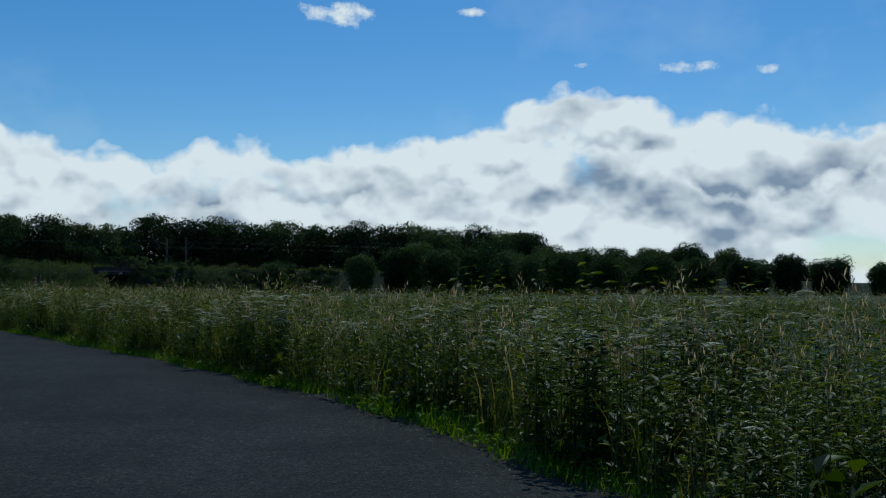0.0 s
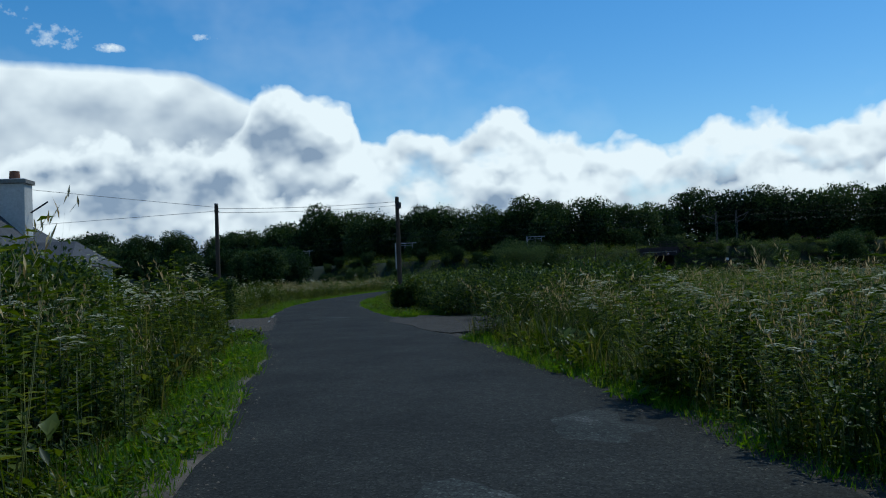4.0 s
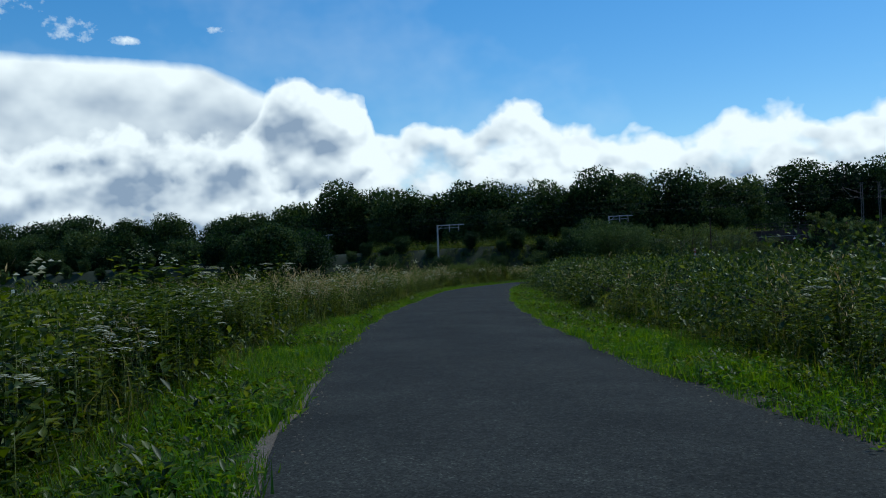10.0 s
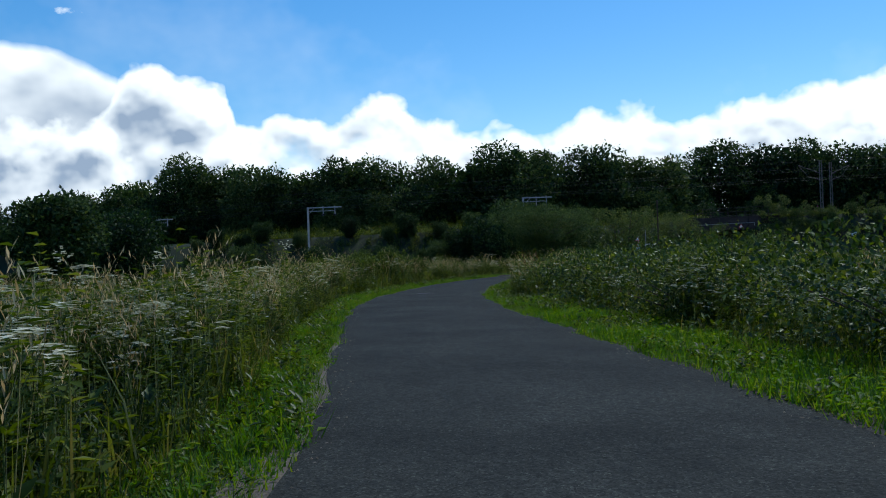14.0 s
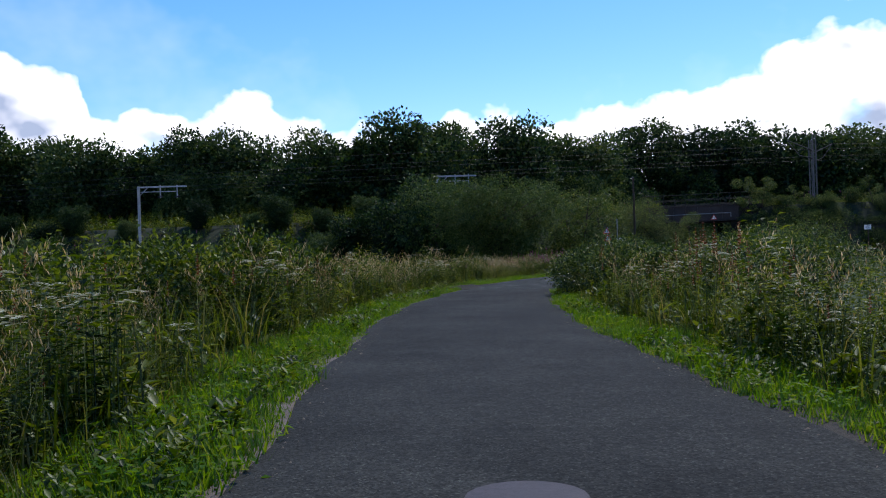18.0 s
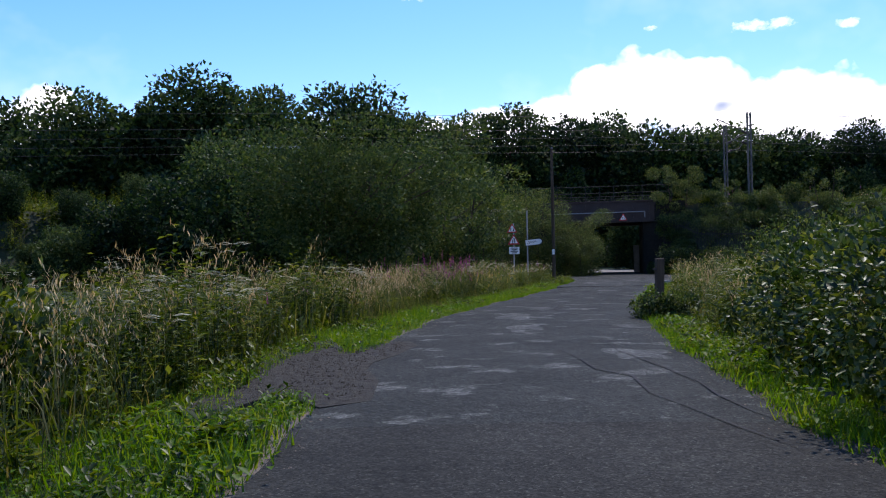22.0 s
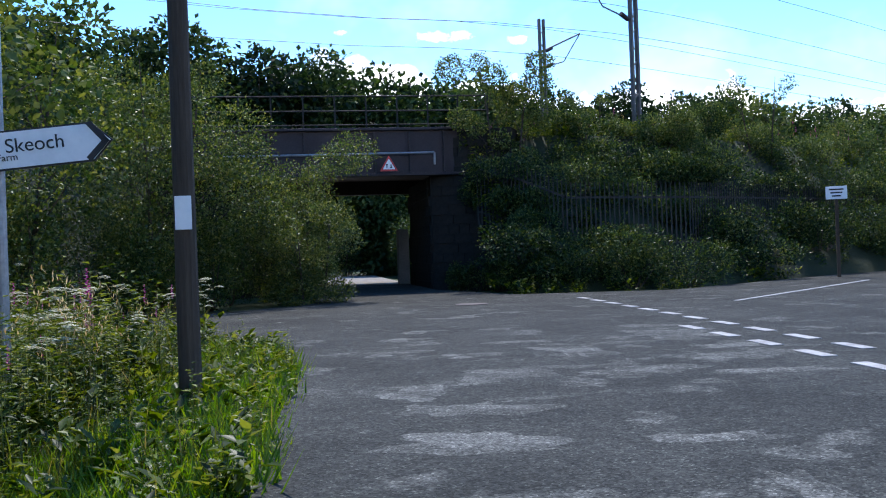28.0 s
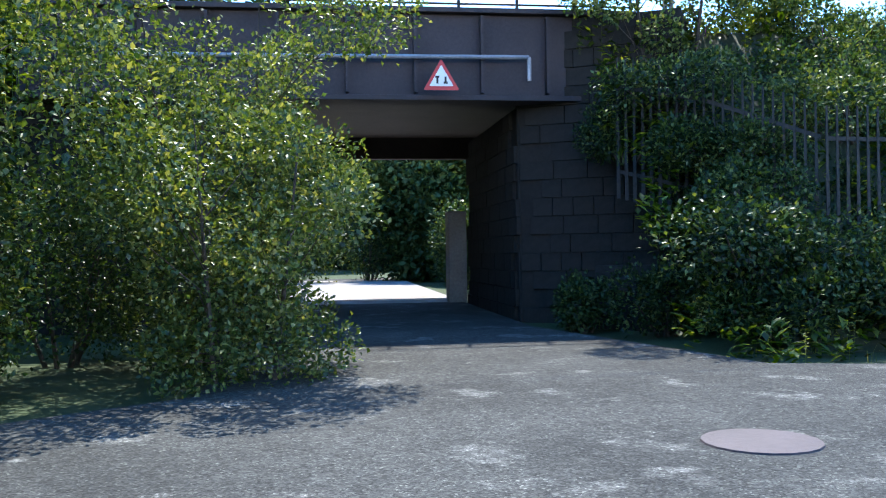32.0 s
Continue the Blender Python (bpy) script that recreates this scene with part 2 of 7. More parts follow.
def textured(name, dark, light, scale, rough=0.8, metal=0.0, bump=0.3, fine=6.0, stain=None, spec=0.4, stretch=(1, 1, 1)):
    """A surface whose colour varies at two scales, with fine relief."""
    m, nt, b = material(name, light, rough, metal, spec)
    n, ln = nt.nodes, nt.links
    tc = n.new("ShaderNodeTexCoord")
    mp = n.new("ShaderNodeMapping")
    mp.inputs["Scale"].default_value = stretch
    ln.new(tc.outputs["Object"], mp.inputs[0])
    big, small = n.new("ShaderNodeTexNoise"), n.new("ShaderNodeTexNoise")
    big.inputs["Scale"].default_value, big.inputs["Detail"].default_value = scale, 5
    small.inputs["Scale"].default_value, small.inputs["Detail"].default_value = scale * fine, 8
    small.inputs["Roughness"].default_value = 0.7
    for t in (big, small):
        ln.new(mp.outputs[0], t.inputs["Vector"])
    mixf = n.new("ShaderNodeMath")
    mixf.operation = "MULTIPLY_ADD"
    mixf.inputs[1].default_value = 0.55
    ln.new(small.outputs[0], mixf.inputs[0])
    half = n.new("ShaderNodeMath")
    half.operation = "MULTIPLY"
    half.inputs[1].default_value = 0.5
    ln.new(big.outputs[0], half.inputs[0])
    ln.new(half.outputs[0], mixf.inputs[2])
    r = n.new("ShaderNodeValToRGB")
    r.color_ramp.elements[0].position, r.color_ramp.elements[0].color = 0.36, (*dark, 1)
    r.color_ramp.elements[1].position, r.color_ramp.elements[1].color = 0.68, (*light, 1)
    if stain:
        e = r.color_ramp.elements.new(0.8)
        e.color = (*stain, 1)
    ln.new(mixf.outputs[0], r.inputs[0])
    ln.new(r.outputs[0], b.inputs["Base Color"])
    bp = n.new("ShaderNodeBump")
    bp.inputs["Strength"].default_value, bp.inputs["Distance"].default_value = bump, 0.02
    ln.new(small.outputs[0], bp.inputs["Height"])
    ln.new(bp.outputs[0], b.inputs["Normal"])
    return m


def leafy(name, colours, through=0.45, gloss=0.03, rough=0.5, each=0.0):
    """Leaves or blades: each island has a colour of its own from the ramp, and lets part of the light through; each: how far whole plants differ."""
    m = bpy.data.materials.new(name)
    m.use_nodes = True
    n, ln = m.node_tree.nodes, m.node_tree.links
    n.remove(n["Principled BSDF"])
    geo = n.new("ShaderNodeNewGeometry")
    tc = n.new("ShaderNodeTexCoord")
    nz = n.new("ShaderNodeTexNoise")
    nz.inputs["Scale"].default_value, nz.inputs["Detail"].default_value = 0.7, 3
    ln.new(geo.outputs["Position"], nz.inputs["Vector"])
    add = n.new("ShaderNodeMath")
    add.operation = "MULTIPLY_ADD"
    add.inputs[1].default_value, add.inputs[2].default_value = 0.9, -0.45
    ln.new(nz.outputs[0], add.inputs[0])
    tot = n.new("ShaderNodeMath")
    tot.operation, tot.use_clamp = "ADD", True
    ln.new(geo.outputs["Random Per Island"], tot.inputs[0])
    ln.new(add.outputs[0], tot.inputs[1])
    if each:
        own, shift = n.new("ShaderNodeObjectInfo"), n.new("ShaderNodeMath")
        shift.operation = "MULTIPLY_ADD"
        shift.inputs[1].default_value, shift.inputs[2].default_value = 0.9 + each, -0.45 - each / 2
        ln.new(own.outputs["Random"], shift.inputs[0])
        mean = n.new("ShaderNodeMath")
        mean.operation = "MULTIPLY_ADD"
        mean.inputs[1].default_value = each
        ln.new(shift.outputs[0], mean.inputs[0])
        ln.new(add.outputs[0], mean.inputs[2])
        ln.new(mean.outputs[0], tot.inputs[1])
    r = n.new("ShaderNodeValToRGB")
    el = r.color_ramp.elements
    while len(el) < len(colours):
        el.new(0.5)
    for i, c in enumerate(colours):
        el[i].position, el[i].color = i / (len(colours) - 1), (*c, 1)
    ln.new(tot.outputs[0], r.inputs[0])
    d, t, g = n.new("ShaderNodeBsdfDiffuse"), n.new("ShaderNodeBsdfTranslucent"), n.new("ShaderNodeBsdfGlossy")
    g.inputs["Roughness"].default_value = rough
    g.inputs["Color"].default_value = (0.8, 0.85, 0.8, 1)
    hs = n.new("ShaderNodeHueSaturation")
    hs.inputs["Hue"].default_value, hs.inputs["Saturation"].default_value, hs.inputs["Value"].default_value = 0.48, 1.2, 1.55
    ln.new(r.outputs[0], hs.inputs["Color"])
    ln.new(r.outputs[0], d.inputs[0])
    ln.new(hs.outputs[0], t.inputs[0])
    m1, m2 = n.new("ShaderNodeMixShader"), n.new("ShaderNodeMixShader")
    m1.inputs[0].default_value, m2.inputs[0].default_value = through, gloss
    ln.new(d.outputs[0], m1.inputs[1])
    ln.new(t.outputs[0], m1.inputs[2])
    ln.new(m1.outputs[0], m2.inputs[1])
    ln.new(g.outputs[0], m2.inputs[2])
    ln.new(m2.outputs[0], n["Material Output"].inputs[0])
    return m


def asphalt(name, dark, light, patchy, wear=0.0):
    """Chippings of mixed greys in a dark binder, with worn and oily areas; wear: share of pale areas where the top coat has gone."""
    m, nt, b = material(name, light, 0.92, 0, 0.12)
    n, ln = nt.nodes, nt.links
    tc = n.new("ShaderNodeTexCoord")

    def fbm(scale, detail, rough=0.6, stretch=(1, 1, 1)):
        mp = n.new("ShaderNodeMapping")
        mp.inputs["Scale"].default_value = stretch
        ln.new(tc.outputs["Object"], mp.inputs[0])
        t = n.new("ShaderNodeTexNoise")
        t.inputs["Scale"].default_value, t.inputs["Detail"].default_value, t.inputs["Roughness"].default_value = scale, detail, rough
        ln.new(mp.outputs[0], t.inputs["Vector"])
        return t.outputs[0]

    def ramp(fac, stops):
        r = n.new("ShaderNodeValToRGB")
        el = r.color_ramp.elements
        while len(el) < len(stops):
            el.new(0.5)
        for e, (p, c) in zip(el, stops):
            e.position, e.color = p, (*c, 1)
        ln.new(fac, r.inputs[0])
        return r.outputs[0]

    def mix(kind, fac, a, c):
        x = n.new("ShaderNodeMix")
        x.data_type, x.blend_type = "RGBA", kind
        if isinstance(fac, float):
            x.inputs["Factor"].default_value = fac
        else:
            ln.new(fac, x.inputs["Factor"])
        ln.new(a, x.inputs["A"])
        ln.new(c, x.inputs["B"])
        return x.outputs["Result"]

    base = ramp(fbm(0.55, 7, 0.65), [(0.36, dark), (0.5, tuple((p + q) / 2 for p, q in zip(dark, light))), (0.64, light)])
    if wear:
        # ragged pale areas, half a metre across
        w = ramp(fbm(1.25, 6, 0.62), [(0.60 - wear, (0, 0, 0)), (0.655 - wear, (1, 1, 1))])
        pale = ramp(fbm(7.0, 5, 0.7), [(0.35, light), (0.6, patchy)])
        base = mix("MIX", w, base, pale)
    chips = n.new("ShaderNodeTexVoronoi")
    chips.inputs["Scale"].default_value = 75
    ln.new(tc.outputs["Object"], chips.inputs["Vector"])
    sep = n.new("ShaderNodeSeparateColor")
    ln.new(chips.outputs["Color"], sep.inputs[0])
    speck = ramp(sep.outputs[0], [(0.0, (0.35, 0.35, 0.35)), (0.6, (0.95, 0.95, 0.95)), (0.93, (1.3, 1.3, 1.28)), (1.0, (2.6, 2.6, 2.5))])
    col = mix("MULTIPLY", 0.9, base, speck)
    clots = ramp(fbm(16, 4, 0.7), [(0.33, (0.55, 0.55, 0.55)), (0.62, (1.25, 1.25, 1.25))])
    col = mix("MULTIPLY", 0.8, col, clots)
    ln.new(col, b.inputs["Base Color"])
    bp = n.new("ShaderNodeBump")
    bp.inputs["Strength"].default_value, bp.inputs["Distance"].default_value = 0.7, 0.012
    ln.new(sep.outputs[0], bp.inputs["Height"])
    ln.new(bp.outputs[0], b.inputs["Normal"])
    return m


M_ASPHALT = asphalt("asphalt", (0.024, 0.0245, 0.0205), (0.043, 0.044, 0.037), (0.11, 0.115, 0.098))
M_OLD_ASPHALT = asphalt("worn_asphalt", (0.033, 0.036, 0.032), (0.058, 0.062, 0.055), (0.115, 0.12, 0.107), 0.035)
M_PATCH = asphalt("asphalt_patch", (0.038, 0.042, 0.037), (0.06, 0.064, 0.057), (0.10, 0.105, 0.095), 0.06)
M_LANE_END = asphalt("broken_lane_asphalt", (0.028, 0.031, 0.027), (0.05, 0.054, 0.047), (0.135, 0.14, 0.125), 0.035)
M_WORN = asphalt("worn_pale_asphalt", (0.06, 0.063, 0.056), (0.105, 0.11, 0.098), (0.15, 0.155, 0.14), 0.08)
M_CRACK = textured("asphalt_crack", (0.012, 0.012, 0.012), (0.03, 0.029, 0.027), 2, 0.95)
M_GRIT = textured("road_edge_grit", (0.07, 0.055, 0.04), (0.20, 0.165, 0.125), 2.5, 0.95, 0, 0.9, 14, (0.3, 0.27, 0.22))
M_SOIL = textured("dark_soil", (0.022, 0.018, 0.012), (0.056, 0.046, 0.032), 1.6, 0.95, 0, 1.0, 14, (0.11, 0.095, 0.07))
M_GRAVEL = textured("gravel", (0.020, 0.019, 0.015), (0.072, 0.067, 0.054), 9.0, 0.95, 0, 1.0, 6, (0.19, 0.17, 0.135), 0.15)
M_TURF = textured("turf", (0.010, 0.022, 0.004), (0.030, 0.058, 0.010), 0.5, 0.95, 0, 0.8, 30, (0.06, 0.075, 0.022))
M_BANK = textured("bank_earth", (0.009, 0.015, 0.005), (0.024, 0.036, 0.012), 0.4, 0.95, 0, 0.8, 20, (0.07, 0.07, 0.03))
M_GRASS = leafy("grass", [(0.035, 0.10, 0.006), (0.06, 0.145, 0.010), (0.10, 0.19, 0.02), (0.17, 0.22, 0.045)], 0.5, 0.015)
M_TALL = leafy("tall_grass", [(0.016, 0.032, 0.005), (0.042, 0.066, 0.011), (0.085, 0.11, 0.022), (0.19, 0.17, 0.055)], 0.5, 0.02, 0.5)
M_STRAW = leafy("grass_seed_head", [(0.18, 0.14, 0.06), (0.34, 0.27, 0.125), (0.50, 0.43, 0.25)], 0.5, 0.03)
M_UMBEL = leafy("umbel_flower", [(0.30, 0.31, 0.19), (0.48, 0.48, 0.34), (0.66, 0.66, 0.52)], 0.3, 0.02)
M_WEED = leafy("weed_leaf", [(0.010, 0.026, 0.004), (0.030, 0.056, 0.008), (0.07, 0.105, 0.017), (0.16, 0.19, 0.042)], 0.42, 0.022, 0.42)
M_BRAMBLE = leafy("bramble_leaf", [(0.007, 0.018, 0.004), (0.018, 0.040, 0.008), (0.045, 0.078, 0.016), (0.13, 0.155, 0.038)], 0.3, 0.03, 0.38)
M_TREE = leafy("tree_leaf", [(0.006, 0.016, 0.006), (0.013, 0.031, 0.010), (0.026, 0.052, 0.016), (0.062, 0.094, 0.030)], 0.26, 0.016, 0.5, 0.7)
M_TREE_B = leafy("light_tree_leaf", [(0.012, 0.030, 0.008), (0.028, 0.058, 0.014), (0.052, 0.09, 0.023), (0.105, 0.135, 0.04)], 0.32, 0.018, 0.45, 0.5)
# birch leaves; also the light leaves that imitate sun on brambles and scrub
M_BIRCH_LIT = leafy("birch_and_lit_leaf", [(0.016, 0.030, 0.007), (0.042, 0.070, 0.014), (0.085, 0.115, 0.025), (0.18, 0.195, 0.052)], 0.4, 0.04, 0.4)
M_MAGENTA = leafy("willowherb_flower", [(0.22, 0.04, 0.13), (0.36, 0.08, 0.23)], 0.4, 0.02)
M_YELLOW = leafy("ragwort_flower", [(0.36, 0.27, 0.025), (0.52, 0.41, 0.05)], 0.3, 0.02)
M_RUST = leafy("dock_seed", [(0.10, 0.03, 0.015), (0.18, 0.06, 0.025)], 0.25, 0.02)
M_BARK = textured("bark", (0.03, 0.022, 0.016), (0.09, 0.07, 0.052), 3, 0.9, 0, 0.8, 8, None, 0.3, (1, 1, 0.25))
M_POLE = textured("creosoted_pole", (0.03, 0.021, 0.014), (0.085, 0.062, 0.042), 4, 0.85, 0, 0.5, 9, (0.15, 0.11, 0.08), 0.3, (1, 1, 0.08))
M_STEEL = textured("galvanised_steel", (0.20, 0.21, 0.22), (0.36, 0.37, 0.38), 3, 0.5, 0.6, 0.1, 8)
# darker steel for the masts, their backlit side put into the colour
M_MAST = textured("backlit_mast_steel", (0.07, 0.065, 0.06), (0.16, 0.15, 0.14), 2, 0.7, 0.3, 0.15, 9, (0.20, 0.16, 0.12))
M_DARK_STEEL = textured("dark_painted_steel", (0.018, 0.014, 0.016), (0.045, 0.034, 0.036), 1.5, 0.65, 0.1, 0.2, 12, (0.09, 0.045, 0.03))
M_BRICK = textured("sooty_masonry", (0.013, 0.0125, 0.011), (0.034, 0.032, 0.028), 0.7, 0.95, 0, 0.4, 16, (0.065, 0.06, 0.052), 0.15)
M_CONCRETE = textured("concrete", (0.13, 0.125, 0.11), (0.27, 0.26, 0.235), 1.2, 0.9, 0, 0.4, 14, (0.34, 0.33, 0.30))
M_STONE = textured("field_stone", (0.09, 0.078, 0.058), (0.27, 0.245, 0.20), 3.0, 0.9, 0, 0.8, 8, (0.42, 0.40, 0.35))
M_RENDER = textured("white_render", (0.36, 0.35, 0.32), (0.60, 0.59, 0.55), 0.9, 0.9, 0, 0.3, 18)
M_SLATE = textured("slate", (0.03, 0.03, 0.034), (0.075, 0.075, 0.08), 2.0, 0.8, 0, 0.4, 8, (0.19, 0.19, 0.17))
M_POT = textured("chimney_pot_clay", (0.11, 0.05, 0.03), (0.22, 0.10, 0.065), 4, 0.85)
M_LINE = textured("road_paint", (0.16, 0.16, 0.15), (0.46, 0.46, 0.43), 3.5, 0.8, 0, 0.3, 12, (0.58, 0.58, 0.55))
M_WHITE = textured("sign_white", (0.66, 0.67, 0.66), (0.78, 0.78, 0.77), 2, 0.45, 0, 0.02, 6)
M_RED = textured("sign_red", (0.42, 0.02, 0.02), (0.55, 0.03, 0.03), 2, 0.4, 0, 0.02, 6)
M_BLACK = textured("sign_black", (0.008, 0.008, 0.008), (0.02, 0.02, 0.02), 2, 0.5, 0, 0.02, 6)
M_CABLE = textured("cable_black", (0.012, 0.012, 0.013), (0.03, 0.03, 0.032), 5, 0.6)
M_CAR = textured("white_car_paint", (0.72, 0.73, 0.74), (0.80, 0.81, 0.81), 0.5, 0.22, 0, 0.01, 6, None, 0.6)
M_TYRE = textured("tyre_rubber", (0.012, 0.012, 0.012), (0.03, 0.03, 0.03), 6, 0.9)
M_TAIL = material("tail_light_red", (0.5, 0.015, 0.01), 0.2)[0]
M_GLASS = material("dark_window_glass", (0.01, 0.012, 0.014), 0.05, 0, 0.8)[0]
M_RUSTY_FENCE = textured("weathered_palisade", (0.022, 0.022, 0.02), (0.055, 0.054, 0.048), 2.5, 0.85, 0.1, 0.2, 10, (0.11, 0.08, 0.05), 0.2)

# ---- helpers for meshes ----
RNG = np.random.default_rng(7)


def mesh_from(name, verts, tris, mats, which=None, smooth=False):
    """A mesh of triangles or quads from arrays."""
    me = bpy.data.meshes.new(name)
    verts, tris = np.asarray(verts, np.float32), np.asarray(tris, np.int32)
    k = tris.shape[1]
    me.vertices.add(len(verts))
    me.vertices.foreach_set("co", verts.ravel())
    me.loops.add(tris.size)
    me.loops.foreach_set("vertex_index", tris.ravel())
    me.polygons.add(len(tris))
    me.polygons.foreach_set("loop_start", np.arange(0, tris.size, k, dtype=np.int32))
    for m in mats:
        me.materials.append(m)
    if which is not None:
        me.polygons.foreach_set("material_index", np.asarray(which, np.int32))
    if smooth:
        me.polygons.foreach_set("use_smooth", np.ones(len(tris), bool))
    me.update(calc_edges=True)
    return me


def thing(name, label, category, at=(0, 0, 0), yaw=0, group="", kind=""):
    ob = new(name)
    ob.empty_display_size = 0.2
    ob.matrix_world = pose(*at, 0, 0, yaw)
    return tagged(ob, label, category, group, kind)


def part(name, bm, mat, parent=None, label=""):
    me = bpy.data.meshes.new(name)
    bm.to_mesh(me)
    bm.free()
    for m in mat if isinstance(mat, (list, tuple)) else (mat,):
        me.materials.append(m)
    ob = new(name, me)
    if parent is not None:
        ob.parent = parent
    if label:
        ob["label"] = label
    return ob


def add_box(bm, size, at=(0, 0, 0), turn=(0, 0, 0), bevel=0.0):
    m = pose(*at, *turn) @ Matrix.Diagonal((*size, 1))
    r = bmesh.ops.create_cube(bm, size=1, matrix=m)
    if bevel:
        es = list({e for v in r["verts"] for e in v.link_edges})
        bmesh.ops.bevel(bm, geom=es, offset=bevel, segments=2, affect="EDGES", profile=0.6)
    return bm


def box(size, at=(0, 0, 0), turn=(0, 0, 0), bevel=0.0):
    return add_box(bmesh.new(), size, at, turn, bevel)


def add_tube(bm, a, b, ra, rb=None, sides=8):
    a, b = Vector(a), Vector(b)
    rb = ra if rb is None else rb
    m = Matrix.Translation((a + b) / 2) @ (b - a).to_track_quat("Z", "Y").to_matrix().to_4x4()
    bmesh.ops.create_cone(bm, cap_ends=True, segments=sides, radius1=ra, radius2=rb, depth=(b - a).length, matrix=m)
    return bm


def tube(a, b, ra, rb=None, sides=8):
    return add_tube(bmesh.new(), a, b, ra, rb, sides)


def add_poly(bm, pts, z0, z1):
    """A slab over an outline of (x, y) points."""
    vs = [bm.verts.new((x, y, z1)) for x, y in pts]
    f = bm.faces.new(vs)
    if f.normal.z < 0:
        f.normal_flip()
    r = bmesh.ops.extrude_face_region(bm, geom=[f])
    for v in r["geom"]:
        if isinstance(v, bmesh.types.BMVert):
            v.co.z = z0
    bmesh.ops.recalc_face_normals(bm, faces=bm.faces)
    return bm


def slab(pts, z0, z1):
    bm = add_poly(bmesh.new(), pts, z0, z1)
    bmesh.ops.triangulate(bm, faces=[f for f in bm.faces if len(f.verts) > 4])
    return bm


# ---- the lane: a line along which places are told by S metres and L metres to its right ----
LANE = [(21.0, -36.0), (15.6, -27.0), (10.2, -17.5), (5.0, -8.4), (0.0, 0.0), (-5.8, 6.9), (-11.9, 13.5), (-18.3, 19.7), (-24.9, 25.8), (-31.6, 31.9), (-38.1, 38.1),
        (-44.4, 44.5), (-50.3, 51.2), (-56.0, 58.2), (-61.4, 65.4), (-66.5, 72.8), (-71.2, 80.4), (-75.3, 88.4), (-78.8, 96.7), (-81.6, 105.2),
        (-83.6, 113.9), (-84.6, 122.8), (-84.8, 131.7), (-84.6, 140.7), (-84.1, 149.7), (-83.3, 158.7), (-82.6, 168.0), (-82.0, 178.0), (-81.8, 190.0), (-82.6, 204.0)]


def spline(pts, step=0.5):
    p = np.array(pts, float)
    p = np.vstack([2 * p[0] - p[1], p, 2 * p[-1] - p[-2]])
    out = []
    for i in range(1, len(p) - 2):
        k = max(2, int(np.linalg.norm(p[i + 1] - p[i]) / step))
        t = np.linspace(0, 1, k, endpoint=False)[:, None]
        a, b, c, d = p[i - 1 : i + 3]
        out.append(0.5 * (2 * b + (c - a) * t + (2 * a - 5 * b + 4 * c - d) * t**2 + (3 * b - a - 3 * c + d) * t**3))
    return np.vstack(out + [p[-2:-1]])


LINE = spline(LANE)
LINE_S = np.r_[0, np.cumsum(np.hypot(*np.diff(LINE, axis=0).T))]
LINE_S -= LINE_S[np.argmin((LINE**2).sum(1))]
LINE_T = np.gradient(LINE, axis=0)
LINE_T /= np.linalg.norm(LINE_T, axis=1)[:, None]


def lane(s, l):
    """World x, y of places S metres along the lane and L metres to the right of its line."""
    s, l = np.asarray(s, float), np.asarray(l, float)
    x, y = np.interp(s, LINE_S, LINE[:, 0]), np.interp(s, LINE_S, LINE[:, 1])
    tx, ty = np.interp(s, LINE_S, LINE_T[:, 0]), np.interp(s, LINE_S, LINE_T[:, 1])
    return np.stack([x + ty * l, y - tx * l], -1)


def smoothed(knots):
    """A softened line through (s, l) knots."""
    at = np.arange(-60, 240, 0.5)
    v = np.interp(at, [k[0] for k in knots], [k[1] for k in knots])
    w = np.exp(-((np.arange(-12, 13) / 6.0) ** 2))
    return at, np.convolve(np.pad(v, 12, "edge"), w / w.sum(), "valid")


LEFT_EDGE = smoothed(((-40, -0.75), (18, -0.62), (33, -0.52), (38, -0.9), (51, -0.9), (56, -0.75), (63, -0.8), (70, -0.7), (80, -0.62), (95, -0.25), (104, -0.6), (115, -1.18), (125, -1.15), (137, -1.45), (144, -1.5), (150, -1.75), (156, -1.95), (161, -1.7), (168, -1.1), (176, -0.68), (190, -0.6)))
RIGHT_EDGE = smoothed(((-40, 3.2), (20, 3.22), (30, 3.42), (44, 3.4), (55, 3.2), (64, 3.12), (72, 3.3), (80, 3.45), (90, 3.65), (99, 3.7), (107, 3.3), (116, 2.8), (124, 2.75), (137, 2.38), (143, 2.15), (147, 2.2), (152, 2.5), (158, 2.5), (164, 2.62), (170, 3.0), (179, 3.45), (190, 3.6)))


def left_edge(s):
    return np.interp(s, *LEFT_EDGE) + 0.05 * np.sin(s * 0.9) + 0.04 * np.sin(s * 2.3 + 1)


def right_edge(s):
    return np.interp(s, *RIGHT_EDGE) + 0.05 * np.sin(s * 0.8 + 2) + 0.05 * np.sin(s * 2.1)


# ---- ground, bank of the railway, roads ----
def ground_sheet():
    g = np.r_[-2500, -1200, -700, np.arange(-420, 300, 12), 500, 1000, 2500].astype(float)
    h = np.r_[-2500, -900, -400, np.arange(-90, 420, 12), 600, 1100, 2500].astype(float)
    X, Y = np.meshgrid(g, h)
    Z = np.full_like(X, -0.05)
    v = np.stack([X, Y, Z], -1).reshape(-1, 3)
    nx = len(g)
    i = (np.arange(len(h) - 1)[:, None] * nx + np.arange(nx - 1)).ravel()
    return tagged(new("ground", mesh_from("ground", v, np.stack([i, i + 1, i + nx + 1, i + nx], 1), [M_TURF])), "grassy ground reaching the horizon", "ground", kind="structure")


